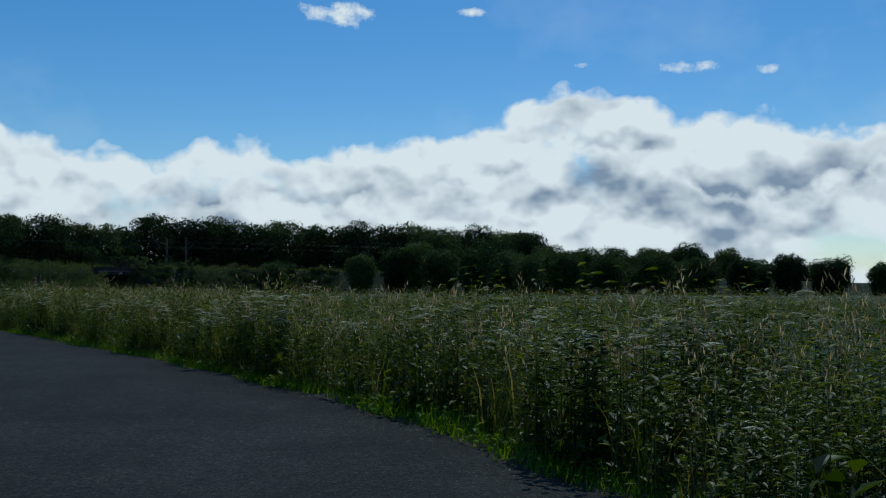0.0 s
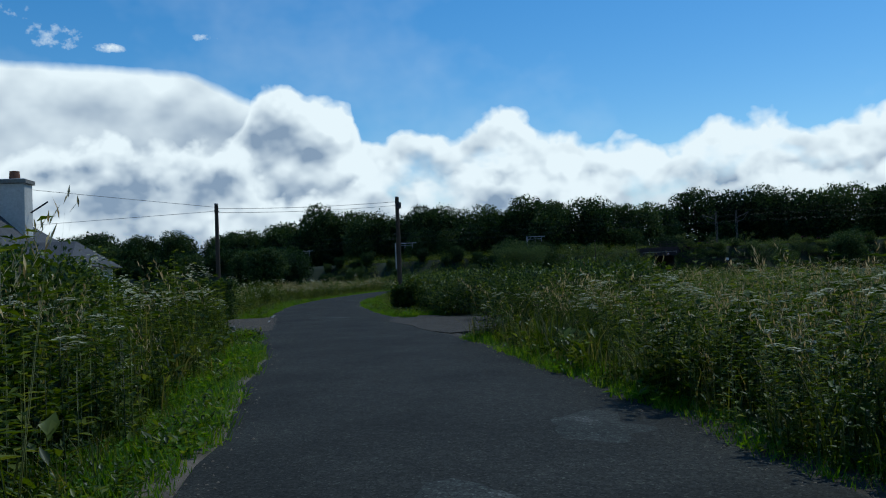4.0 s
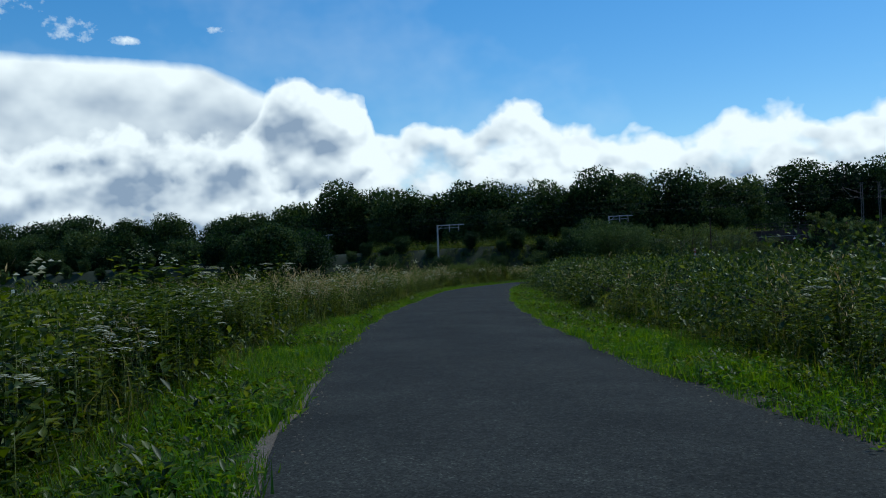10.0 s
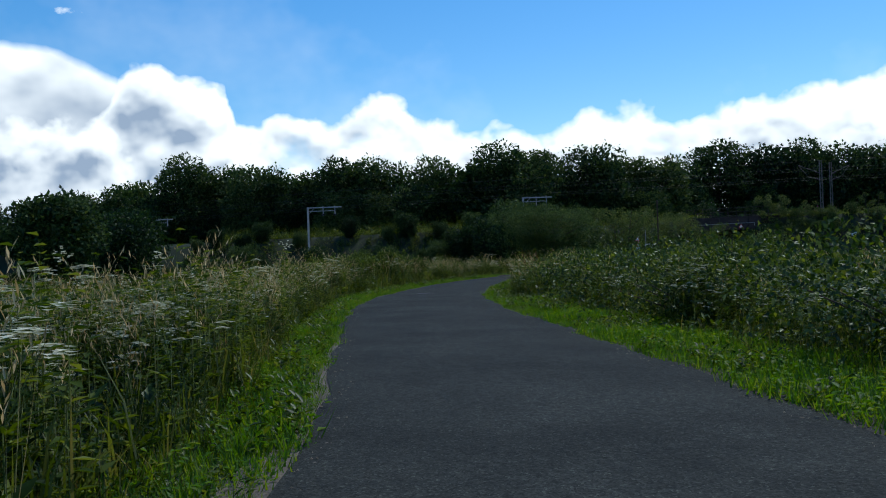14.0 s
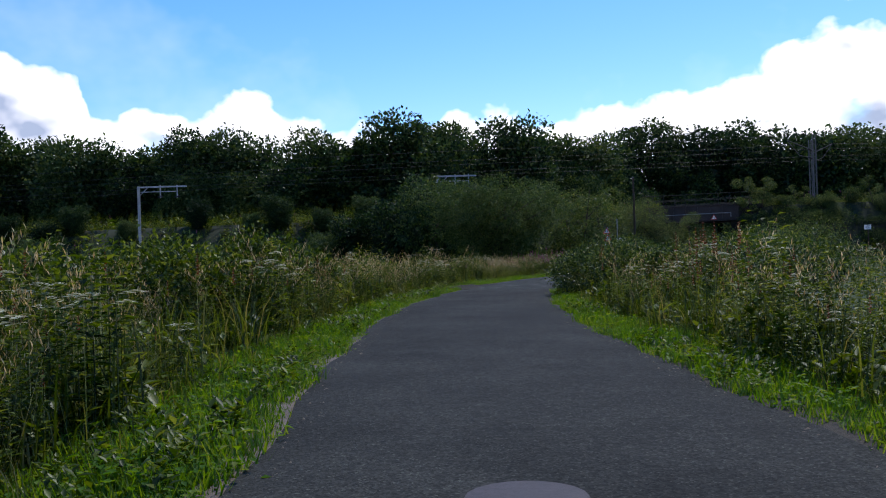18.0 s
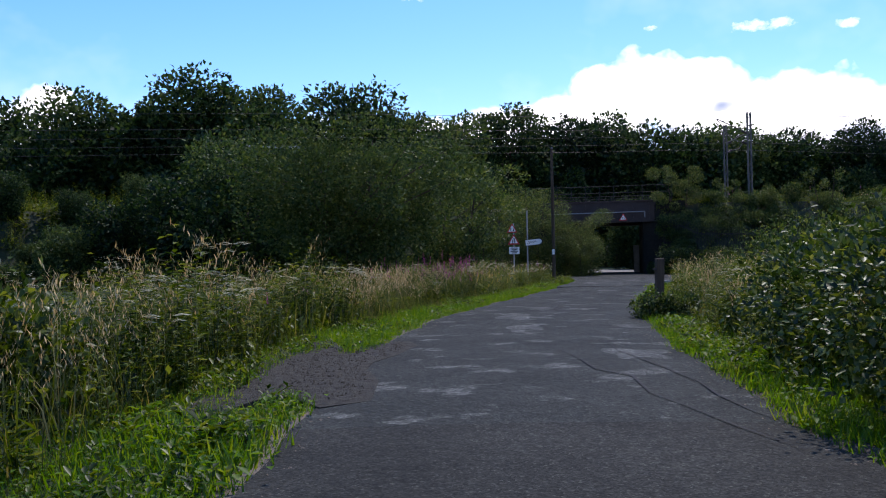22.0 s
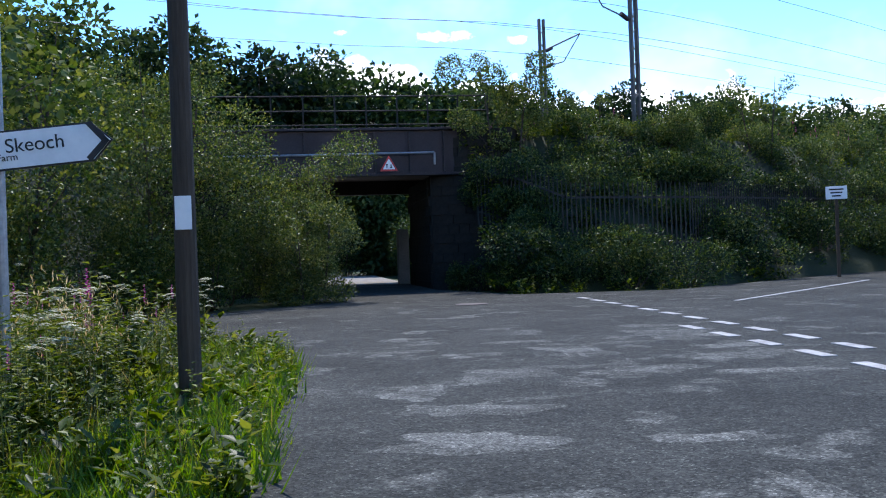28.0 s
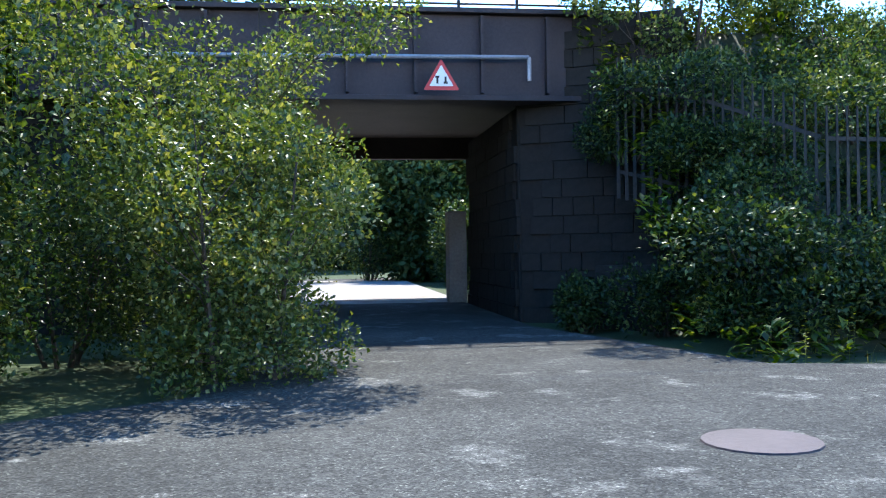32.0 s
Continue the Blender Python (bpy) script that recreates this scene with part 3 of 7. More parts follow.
def strip(name, s0, s1, fl, fr, z, mat, label, crown=0.03, step=1.0, kind="structure"):
    s = np.arange(s0, s1 + 0.01, step)
    cols = 5
    rows = []
    for j in range(cols):
        u = j / (cols - 1)
        l = fl(s) * (1 - u) + fr(s) * u
        rows.append(np.c_[lane(s, l), np.full(len(s), z) + crown * 4 * u * (1 - u)])
    v = np.stack(rows, 1).reshape(-1, 3)
    i = (np.arange(len(s) - 1)[:, None] * cols + np.arange(cols - 1)).ravel()
    me = mesh_from(name, v, np.stack([i, i + 1, i + cols + 1, i + cols], 1), [mat], smooth=True)
    return tagged(new(name, me), label, "road", kind=kind)


ground_sheet()
strip("road", -38, 146, left_edge, right_edge, 0.0, M_ASPHALT, "narrow grey asphalt lane without markings")
strip("road", 146, 180, left_edge, right_edge, 0.0, M_LANE_END, "broken and patched grey asphalt at the end of the lane")
for a, b in ((-38, 38), (50, 178)):
    strip("road_edge_grit", a, b, lambda s: left_edge(s) - 0.22 - 0.12 * np.sin(s * 0.37), lambda s: left_edge(s) + 0.02, -0.012, M_GRIT, "gritty brown strip along the lane", 0.0)
strip("road_edge_soil", -38, 178, lambda s: right_edge(s) - 0.02, lambda s: right_edge(s) + 0.3 + 0.1 * np.sin(s * 0.43), -0.012, M_SOIL, "dark soil strip along the lane", 0.0)
JUNCTION = [(-84.95, 148.6), (-84.35, 157.5), (-84.7, 159.6), (-85.8, 161.4), (-87.8, 164.6), (-87.2, 168.0), (-84.2, 170.3), (-83.7, 178.0), (-84.2, 206.0), (-79.3, 206.0), (-79.6, 186.0), (-79.7, 176.5), (-78.4, 171.2),
            (-74.4, 169.9), (-67.0, 174.4), (-50.0, 186.0), (-16.0, 206.0), (-12.0, 199.0), (-50.0, 178.6), (-62.0, 170.0), (-73.1, 161.0), (-76.9, 157.1), (-78.6, 155.3), (-80.0, 153.4), (-80.55, 148.6)]
# pale slab over the far road: sunlight put into its colour
tagged(part("far_road", slab([(-84.0, 184.0), (-84.0, 198.5), (-90.0, 203.0), (-79.4, 203.0), (-79.6, 184.0)], 0.0, 0.04), M_CONCRETE), "road beyond the bridge, coloured pale to look sunlit", "road", kind="structure")
tagged(part("junction_road", slab(JUNCTION, -0.04, 0.035), M_OLD_ASPHALT), "worn grey asphalt where the lane meets the main road", "road", kind="structure")
DRIVE = [(-27.6, 27.55), (-30.4, 25.9), (-34.0, 24.4), (-38.0, 22.4), (-45.0, 18.5), (-46.5, 23.4), (-38.8, 30.6), (-36.3, 33.2), (-34.9, 34.3), (-32.7, 32.25), (-29.75, 29.53)]
tagged(part("gravel_drive", slab(DRIVE, -0.04, 0.006), M_GRAVEL), "gravel drive beside the cottage hedge", "drive", kind="structure")


def patch_outline(s, l, ds, dl, seed):
    r = np.random.default_rng(seed)
    a = np.linspace(0, 2 * math.pi, 26, endpoint=False)
    k = r.standard_normal(26)
    k = 1 + 0.16 * (np.roll(k, 1) + 2 * k + np.roll(k, -1)) / 2
    sq = np.maximum(np.abs(np.cos(a)), np.abs(np.sin(a))) ** -0.7
    return lane(s + ds * np.cos(a) * k * sq, l + dl * np.sin(a) * k * sq)


tagged(part("gateway_soil", slab([tuple(p) for p in patch_outline(39.0, 4.8, 4.8, 1.5, 3)], -0.04, 0.012), M_SOIL), "dark trodden soil of a field gateway", "gateway", kind="structure")
tagged(part("layby_gravel", slab([tuple(p) for p in patch_outline(150.0, -2.5, 3.1, 1.05, 5)], -0.04, 0.012), M_GRAVEL), "grey gravel layby on the verge", "layby", kind="structure")


def road_height(s, l):
    a, b = left_edge(s), right_edge(s)
    u = np.clip((l - a) / (b - a), 0, 1)
    return 0.12 * u * (1 - u) * 1.0


def road_patch(s, l, ds, dl, seed, mat, name, label):
    """A thin patch that follows the camber."""
    r = np.random.default_rng(seed)
    a = np.linspace(0, 2 * math.pi, 30, endpoint=False)
    k = r.standard_normal(30)
    for _ in range(3):
        k = (np.roll(k, 1) + 2 * k + np.roll(k, -1)) / 4
    k = 1 + 0.55 * k + 0.05 * r.standard_normal(30)
    sq = np.maximum(np.abs(np.cos(a)), np.abs(np.sin(a))) ** -0.5
    pts, zz = [], []
    for q in (0.0, 0.5, 1.0):
        ss, ll = s + ds * np.cos(a) * k * sq * q, l + dl * np.sin(a) * k * sq * q
        pts.append(lane(ss, ll))
        zz.append((road_height(ss, ll) if s < 178 else np.full(30, 0.035)) + (0.003 if q < 1 else -0.006) + 0.0004 * (seed % 7))
    v = np.c_[np.vstack(pts), np.concatenate(zz)]
    i = np.arange(30)
    n = (i + 1) % 30
    f = np.vstack([np.stack([i + 30, n + 30, n + 60], 1), np.stack([i + 30, n + 60, i + 60], 1), np.stack([i, n + 30, i + 30], 1)])
    return tagged(new(name, mesh_from(name, v, f[:, ::-1], [mat])), label, "road repair", kind="structure")


for s, l, ds, dl, seed, mat in ((18.6, 0.9, 1.2, 0.75, 11, M_PATCH), (21.5, 2.5, 0.7, 0.45, 12, M_PATCH), (16.2, 0.2, 0.7, 0.5, 13, M_PATCH), (46.0, 1.3, 0.9, 0.8, 14, M_PATCH),
                                (153.0, 0.8, 0.6, 0.4, 20, M_PATCH), (160.0, 0.5, 0.5, 0.4, 23, M_PATCH)):
    road_patch(s, l, ds, dl, seed, mat, "road_patch", "pale worn repair patch in the asphalt")
for n in range(5):
    r = np.random.default_rng(460 + n)
    road_patch(149.0 + 28.0 * r.random(), 0.0 + 2.2 * r.random(), 0.1 + 0.45 * r.random(), 0.1 + 0.3 * r.random(), 400 + n, M_PATCH, "road_patch", "pale worn fleck in the lane")


for n in range(58):
    r = np.random.default_rng(700 + n)
    road_patch(187.0 + 3.0 * r.standard_normal(), -0.2 + 4.4 * r.random(), 0.14 + 0.34 * r.random(), 0.18 + 0.5 * r.random(), 700 + n, M_WORN if n % 3 else M_PATCH, "road_patch", "pale fragment of the broken top coat")
for n, (s, l, ds, dl) in enumerate(((155.5, 0.2, 1.3, 0.35), (158.6, -0.1, 1.0, 0.4), (151.0, 1.8, 0.7, 0.4), (161.8, 0.3, 0.8, 0.3))):
    road_patch(s, l, ds, dl, 490 + n, M_WORN, "road_patch", "pale worn area where the top coat has gone")


def crack(s0, l0, s1, l1, wide, seed):
    r = np.random.default_rng(seed)
    t = np.linspace(0, 1, 9)
    s, l = s0 + (s1 - s0) * t + 0.08 * r.standard_normal(9), l0 + (l1 - l0) * t + 0.06 * r.standard_normal(9)
    p = lane(s, l)
    z = np.maximum(road_height(s, l), 0) + (0.012 if s0 < 178 else 0.045)
    d = np.gradient(p, axis=0)
    d /= np.linalg.norm(d, axis=1)[:, None]
    w = wide * 0.55 * (0.3 + r.random(9))[:, None]
    w[0] = w[-1] = 0.002
    nrm = np.c_[d[:, 1], -d[:, 0]]
    v = np.vstack([np.c_[p + nrm * w, z], np.c_[p - nrm * w, z]])
    i = np.arange(8)
    tagged(new("road_crack", mesh_from("road_crack", v, np.stack([i, i + 9, i + 10, i + 1], 1), [M_CRACK])), "dark crack in the lane surface", "crack", kind="structure")


for n, (a, b, c, d, w) in enumerate(((16.0, -0.2, 16.8, 1.0, 0.03), (17.2, 0.2, 17.6, 1.6, 0.035), (18.0, 0.4, 18.3, 1.7, 0.03), (24.0, 0.6, 24.5, 2.2, 0.03), (52.6, -0.4, 52.2, 3.2, 0.03),
                                     (45.5, 2.1, 44.3, 2.4, 0.03), (145, 1.9, 152, 0.6, 0.03), (145.5, 2.2, 153, 1.4, 0.025), (158, 0.3, 162, 0.9, 0.04), (159.5, 0.9, 163, 0.5, 0.035), (168, 0.2, 172, 0.6, 0.03))):
    crack(a, b, c, d, w, 300 + n)


def cover(s, l, r, name, label):
    x, y = lane(s, l)
    z = 0.037 if s > 178 else float(road_height(s, l)) + 0.006
    bm = bmesh.new()
    bmesh.ops.create_cone(bm, cap_ends=True, segments=20, radius1=r, radius2=r * 0.97, depth=0.02, matrix=pose(x, y, z))
    ob = tagged(part(name, bm, M_DARK_STEEL), label, "manhole cover")
    return ob


cover(118.3, 0.45, 0.33, "manhole_cover", "round iron manhole cover set in the lane")
cover(197.7, 2.27, 0.38, "manhole_cover", "round manhole cover in the worn junction asphalt")


# markings
def dash(x, y, yaw, long, wide, parent):
    return part("dash", box((wide, long, 0.008), (x, y, 0.04), (0, 0, yaw)), M_LINE, parent)


give_way = thing("give_way_line", "double row of worn white give-way dashes", "road marking", kind="structure")
for k in range(12):
    t = k / 11
    dash(-78.42 + 0.85 * t, 155.5 + 12.4 * t, -3.5 + 6 * t, 0.62, 0.17, give_way)
for k in range(5):
    t = k / 11
    dash(-79.15 + 0.9 * t, 155.1 + 12.4 * t, -3.5, 0.6, 0.17, give_way)
centre = thing("centre_line", "thin solid white line of the main road", "road marking", kind="structure")
part("stripe", box((0.11, 9.0, 0.008), (-72.0, 167.4, 0.041), (0, 0, -51)), M_LINE, centre)
for k in range(4):
    p = lane(48.6 + 0.6 * k, -0.72)
    dash(p[0], p[1], 46, 0.3, 0.10, give_way)
    p = lane(44.6 + 0.6 * k, -0.72)
    if k < 2:
        dash(p[0], p[1], 46, 0.22, 0.07, give_way)

kerb = thing("kerb", "low concrete kerb at the mouth of the main road", "kerb", kind="structure")
KERB = spline([(-80.2, 150.5), (-80.0, 153.4), (-78.7, 155.2), (-77.0, 157.0), (-73.2, 160.85), (-66.0, 167.0)], 0.9)
for a, b in zip(KERB[:-1], KERB[1:]):
    d = b - a
    part("kerbstone", box((np.hypot(*d) - 0.015, 0.13, 0.16), ((a[0] + b[0]) / 2, (a[1] + b[1]) / 2, 0.03), (0, 0, math.degrees(math.atan2(d[1], d[0]))), 0.012), M_CONCRETE, kerb)


# railway bank
RAIL_W = [(-330, 98, 1.8), (-250, 128, 2.4), (-190, 146, 3.0), (-140, 161, 3.4), (-116, 171, 4.1), (-102, 180, 4.8), (-95, 182.8, 5.1), (-88.2, 183, 5.2)]
RAIL_E = [(-77.3, 183, 5.2), (-72.5, 183.4, 5.2), (-65, 187.5, 5.2), (-48, 199, 5.0), (-18, 217, 4.6), (40, 250, 4.0), (120, 290, 3.5)]


def bank(pts, name, label, seed, slope=((12.3, -0.3), (10.8, 0.12), (8.6, 0.5), (6.6, 0.85))):
    xyz = np.array(pts, float)
    p = spline(xyz[:, :2], 2.5)
    h = np.interp(np.linspace(0, 1, len(p)), np.linspace(0, 1, len(xyz)), xyz[:, 2])
    d = np.gradient(p, axis=0)
    d /= np.linalg.norm(d, axis=1)[:, None]
    r = np.random.default_rng(seed)
    prof = [*slope, (5.2, 1.0), (0, 1.02), (-5.2, 1.0), (-9, 0.45), (-13, -0.3)]
    rows = []
    for l, k in prof:
        z = h * k + (0.12 * r.standard_normal(len(p)) if 0 < k < 0.95 else 0)
        rows.append(np.c_[p[:, 0] + d[:, 1] * l, p[:, 1] - d[:, 0] * l, np.where(k < 0, -0.1, z)])
    v = np.stack(rows, 1).reshape(-1, 3)
    c = len(prof)
    i = (np.arange(len(p) - 1)[:, None] * c + np.arange(c - 1)).ravel()
    quads = np.stack([i, i + c, i + c + 1, i + 1], 1)
    tagged(new(name, mesh_from(name, v, quads, [M_BANK], smooth=True)), label, "embankment", kind="structure")
    return p, d, h


BANK_W = bank(RAIL_W, "railway_bank_west", "overgrown railway embankment", 1)
EAST_SLOPE = ((10.6, -0.3), (10.0, 0.10), (8.6, 0.32), (6.6, 0.72))
BANK_E = bank(RAIL_E, "railway_bank_east", "overgrown railway embankment", 2, EAST_SLOPE)


def bank_z(line, k, l):
    p, d, h = line
    if line is BANK_E:
        f = np.interp(np.abs(l), [0, 5.2, 6.6, 8.6, 10.0, 10.6], [1.02, 1.0, 0.72, 0.32, 0.10, 0.0])
    else:
        f = np.interp(np.abs(l), [0, 5.2, 6.6, 8.6, 10.8, 12.3], [1.02, 1.0, 0.85, 0.5, 0.12, 0.0])
    return h[k] * f

# ---- plants: small templates, scattered ----
def leaf_tris(base, way, out, long, wide, fold=0.25):
    """A kite of two triangles that meet along its middle rib."""
    base, way, out = np.array(base, float), np.array(way, float), np.array(out, float)
    way /= np.linalg.norm(way)
    side = np.cross(way, out)
    side /= np.linalg.norm(side) + 1e-9
    nrm = np.cross(side, way)
    mid = base + way * long * 0.45
    return np.array([base, mid + side * wide / 2 + nrm * wide * fold, base + way * long, mid - side * wide / 2 + nrm * wide * fold])


KITE = np.array([[0, 1, 2], [0, 2, 3]])


class Template:
    def __init__(self):
        self.v, self.f, self.m, self.n = [], [], [], 0

    def add(self, v, f, mat):
        v, f = np.asarray(v, float), np.asarray(f, int)
        self.v.append(v)
        self.f.append(f + self.n)
        self.m.append(np.full(len(f), mat))
        self.n += len(v)

    def blade(self, x, y, h, lean, yaw, wide, mat, bend=0.35):
        d = np.array([math.cos(yaw), math.sin(yaw), 0])
        s = np.array([-d[1], d[0], 0]) * wide / 2
        p0, p1, p2 = np.array([x, y, 0]), np.array([x, y, h * 0.55]) + d * lean * 0.35, np.array([x, y, h * (1 - bend * 0.3)]) + d * lean
        self.add([p0 - s, p0 + s, p1 + s * 0.8, p1 - s * 0.8, p2], [[0, 1, 2], [0, 2, 3], [3, 2, 4]], mat)

    def stem(self, a, b, wide, mat):
        a, b = np.array(a, float), np.array(b, float)
        o = [np.array([math.cos(t), math.sin(t), 0]) * wide for t in (0, 2.1, 4.2)]
        self.add([a + o[0], a + o[1], a + o[2], b], [[0, 1, 3], [1, 2, 3], [2, 0, 3]], mat)

    def leaf(self, base, way, long, wide, mat, out=(0, 0, 1)):
        self.add(leaf_tris(base, way, out, long, wide), KITE, mat)

    def arrays(self):
        return np.vstack(self.v), np.vstack(self.f), np.concatenate(self.m)


def rnd(r, a, b):
    return a + (b - a) * r.random()


def t_short(r):
    t = Template()
    for _ in range(9):
        x, y, h, a = rnd(r, -0.09, 0.09), rnd(r, -0.09, 0.09), rnd(r, 0.05, 0.17), rnd(r, 0, 6.3)
        t.add([(x - 0.008 * math.sin(a), y + 0.008 * math.cos(a), 0), (x + 0.008 * math.sin(a), y - 0.008 * math.cos(a), 0), (x + 0.6 * h * math.cos(a), y + 0.6 * h * math.sin(a), h)], [[0, 1, 2]], 0)
    return t.arrays()


def t_tall(r):
    t = Template()
    for _ in range(9):
        t.blade(rnd(r, -0.1, 0.1), rnd(r, -0.1, 0.1), rnd(r, 0.35, 0.9), rnd(r, 0.15, 0.5), rnd(r, 0, 6.3), 0.014, 1)
    return t.arrays()


def t_seed(r):
    t = Template()
    for _ in range(4):
        x, y, h, a, l = rnd(r, -0.1, 0.1), rnd(r, -0.1, 0.1), rnd(r, 0.8, 1.25), rnd(r, 0, 6.3), rnd(r, 0.1, 0.35)
        d = np.array([math.cos(a) * l, math.sin(a) * l, 0])
        top = np.array([x, y, h]) + d
        t.stem((x, y, 0), top, 0.004, 1)
        w = np.array([d[0] * 0.8, d[1] * 0.8, 0.15])
        for k in range(7):
            b = top - w * (1.1 - 0.2 * k)
            a2 = a + 2.4 * k
            t.leaf(b, (math.cos(a2) * 0.5 + d[0], math.sin(a2) * 0.5 + d[1], 1), 0.075, 0.012, 2)
    for _ in range(4):
        t.blade(rnd(r, -0.1, 0.1), rnd(r, -0.1, 0.1), rnd(r, 0.35, 0.7), rnd(r, 0.1, 0.3), rnd(r, 0, 6.3), 0.014, 1)
    return t.arrays()


def t_umbel(r):
    t = Template()
    h = rnd(r, 0.85, 1.25)
    t.stem((0, 0, 0), (0.02, 0.02, h), 0.007, 3)
    for k in range(int(rnd(r, 3, 7))):
        a, o = rnd(r, 0, 6.3), rnd(r, 0.05, 0.24)
        c = np.array([math.cos(a) * o, math.sin(a) * o, h * rnd(r, 0.82, 1.08)])
        t.stem((0.015, 0.015, h * 0.6), c, 0.004, 3)
        big = rnd(r, 0.045, 0.09)
        for j in range(9):
            a2 = j * 2.4
            q = c + np.array([math.cos(a2), math.sin(a2), 0]) * big * math.sqrt(j / 9) + np.array([0, 0, 0.012 - 0.025 * j / 9])
            s = big * 0.36
            t.add([q + (-s, -s, 0), q + (s, -s, 0.004), q + (s, s, 0), q + (-s, s, 0.004)], [[0, 1, 2], [0, 2, 3]], 4)
    for k in range(6):
        a = rnd(r, 0, 6.3)
        z = rnd(r, 0.1, 0.6)
        for j in (-0.5, 0, 0.5):
            t.leaf((0, 0, z), (math.cos(a + j), math.sin(a + j), rnd(r, 0.1, 0.6)), rnd(r, 0.10, 0.2), 0.035, 3)
    return t.arrays()


def t_weed(r):
    t = Template()
    for _ in range(2):
        x, y, h = rnd(r, -0.1, 0.1), rnd(r, -0.1, 0.1), rnd(r, 0.6, 1.15)
        t.stem((x, y, 0), (x, y, h), 0.006, 3)
        for k in range(16):
            z, a = h * (0.1 + 0.9 * k / 15), k * 2.4
            t.leaf((x, y, z), (math.cos(a), math.sin(a), rnd(r, -0.35, 0.4)), rnd(r, 0.08, 0.15) * (1.2 - 0.5 * k / 15), 0.046, 3)
    return t.arrays()


def t_low(r):
    t = Template()
    for _ in range(16):
        a, z = rnd(r, 0, 6.3), rnd(r, 0.02, 0.3)
        t.leaf((rnd(r, -0.12, 0.12), rnd(r, -0.12, 0.12), z), (math.cos(a), math.sin(a), rnd(r, 0.0, 0.9)), rnd(r, 0.08, 0.18), 0.06, 3)
    return t.arrays()


def t_clover(r):
    t = Template()
    for _ in range(12):
        a, z = rnd(r, 0, 6.3), rnd(r, 0.02, 0.11)
        t.leaf((rnd(r, -0.13, 0.13), rnd(r, -0.13, 0.13), z), (math.cos(a), math.sin(a), rnd(r, 0.0, 0.6)), rnd(r, 0.035, 0.075), 0.035, 0)
    return t.arrays()


def t_meadowsweet(r):
    """A leafy stem with loose creamy flower plumes."""
    t = Template()
    h = rnd(r, 0.9, 1.3)
    t.stem((0, 0, 0), (0.03, 0.02, h), 0.007, 3)
    for k in range(16):
        z, a = h * (0.15 + 0.75 * k / 15), k * 2.4
        t.leaf((0.01, 0.01, z), (math.cos(a), math.sin(a), rnd(r, -0.2, 0.4)), rnd(r, 0.10, 0.18), 0.07, 3)
    for k in range(int(rnd(r, 14, 26))):
        q = np.array([r.normal(0, 0.06), r.normal(0, 0.06), h + r.normal(0.02, 0.05)])
        s = rnd(r, 0.008, 0.018)
        t.add([q + (-s, -s, 0), q + (s, -s, s), q + (s, s, 0), q + (-s, s, s)], [[0, 1, 2], [0, 2, 3]], 4)
    return t.arrays()


def t_spike(r, mat):
    t = Template()
    h = rnd(r, 0.95, 1.35)
    t.stem((0, 0, 0), (0.02, 0, h), 0.006, 3)
    for k in range(14):
        a = k * 2.4
        t.leaf((0, 0, h * (0.1 + 0.5 * k / 14)), (math.cos(a), math.sin(a), 0.3), 0.11, 0.022, 3)
    for k in range(16):
        a, z = k * 2.4, h * (0.80 + 0.20 * k / 16)
        t.leaf((0, 0, z), (math.cos(a), math.sin(a), 0.5), 0.034 * (1.3 - k / 16), 0.026, mat)
    return t.arrays()


PLANT_MATS = [M_GRASS, M_TALL, M_STRAW, M_WEED, M_UMBEL, M_MAGENTA, M_YELLOW, M_RUST]
TR = np.random.default_rng(11)
T_SHORT, T_TALL, T_SEED = [t_short(TR) for _ in range(5)], [t_tall(TR) for _ in range(6)], [t_seed(TR) for _ in range(6)]
T_UMBEL, T_WEED, T_LOW = [t_umbel(TR) for _ in range(6)], [t_weed(TR) for _ in range(6)], [t_low(TR) for _ in range(4)]
T_CLOVER, T_SWEET = [t_clover(TR) for _ in range(4)], [t_meadowsweet(TR) for _ in range(5)]
T_HERB, T_RAG, T_DOCK = [t_spike(TR, 5) for _ in range(4)], [t_spike(TR, 6) for _ in range(4)], [t_spike(TR, 7) for _ in range(3)]


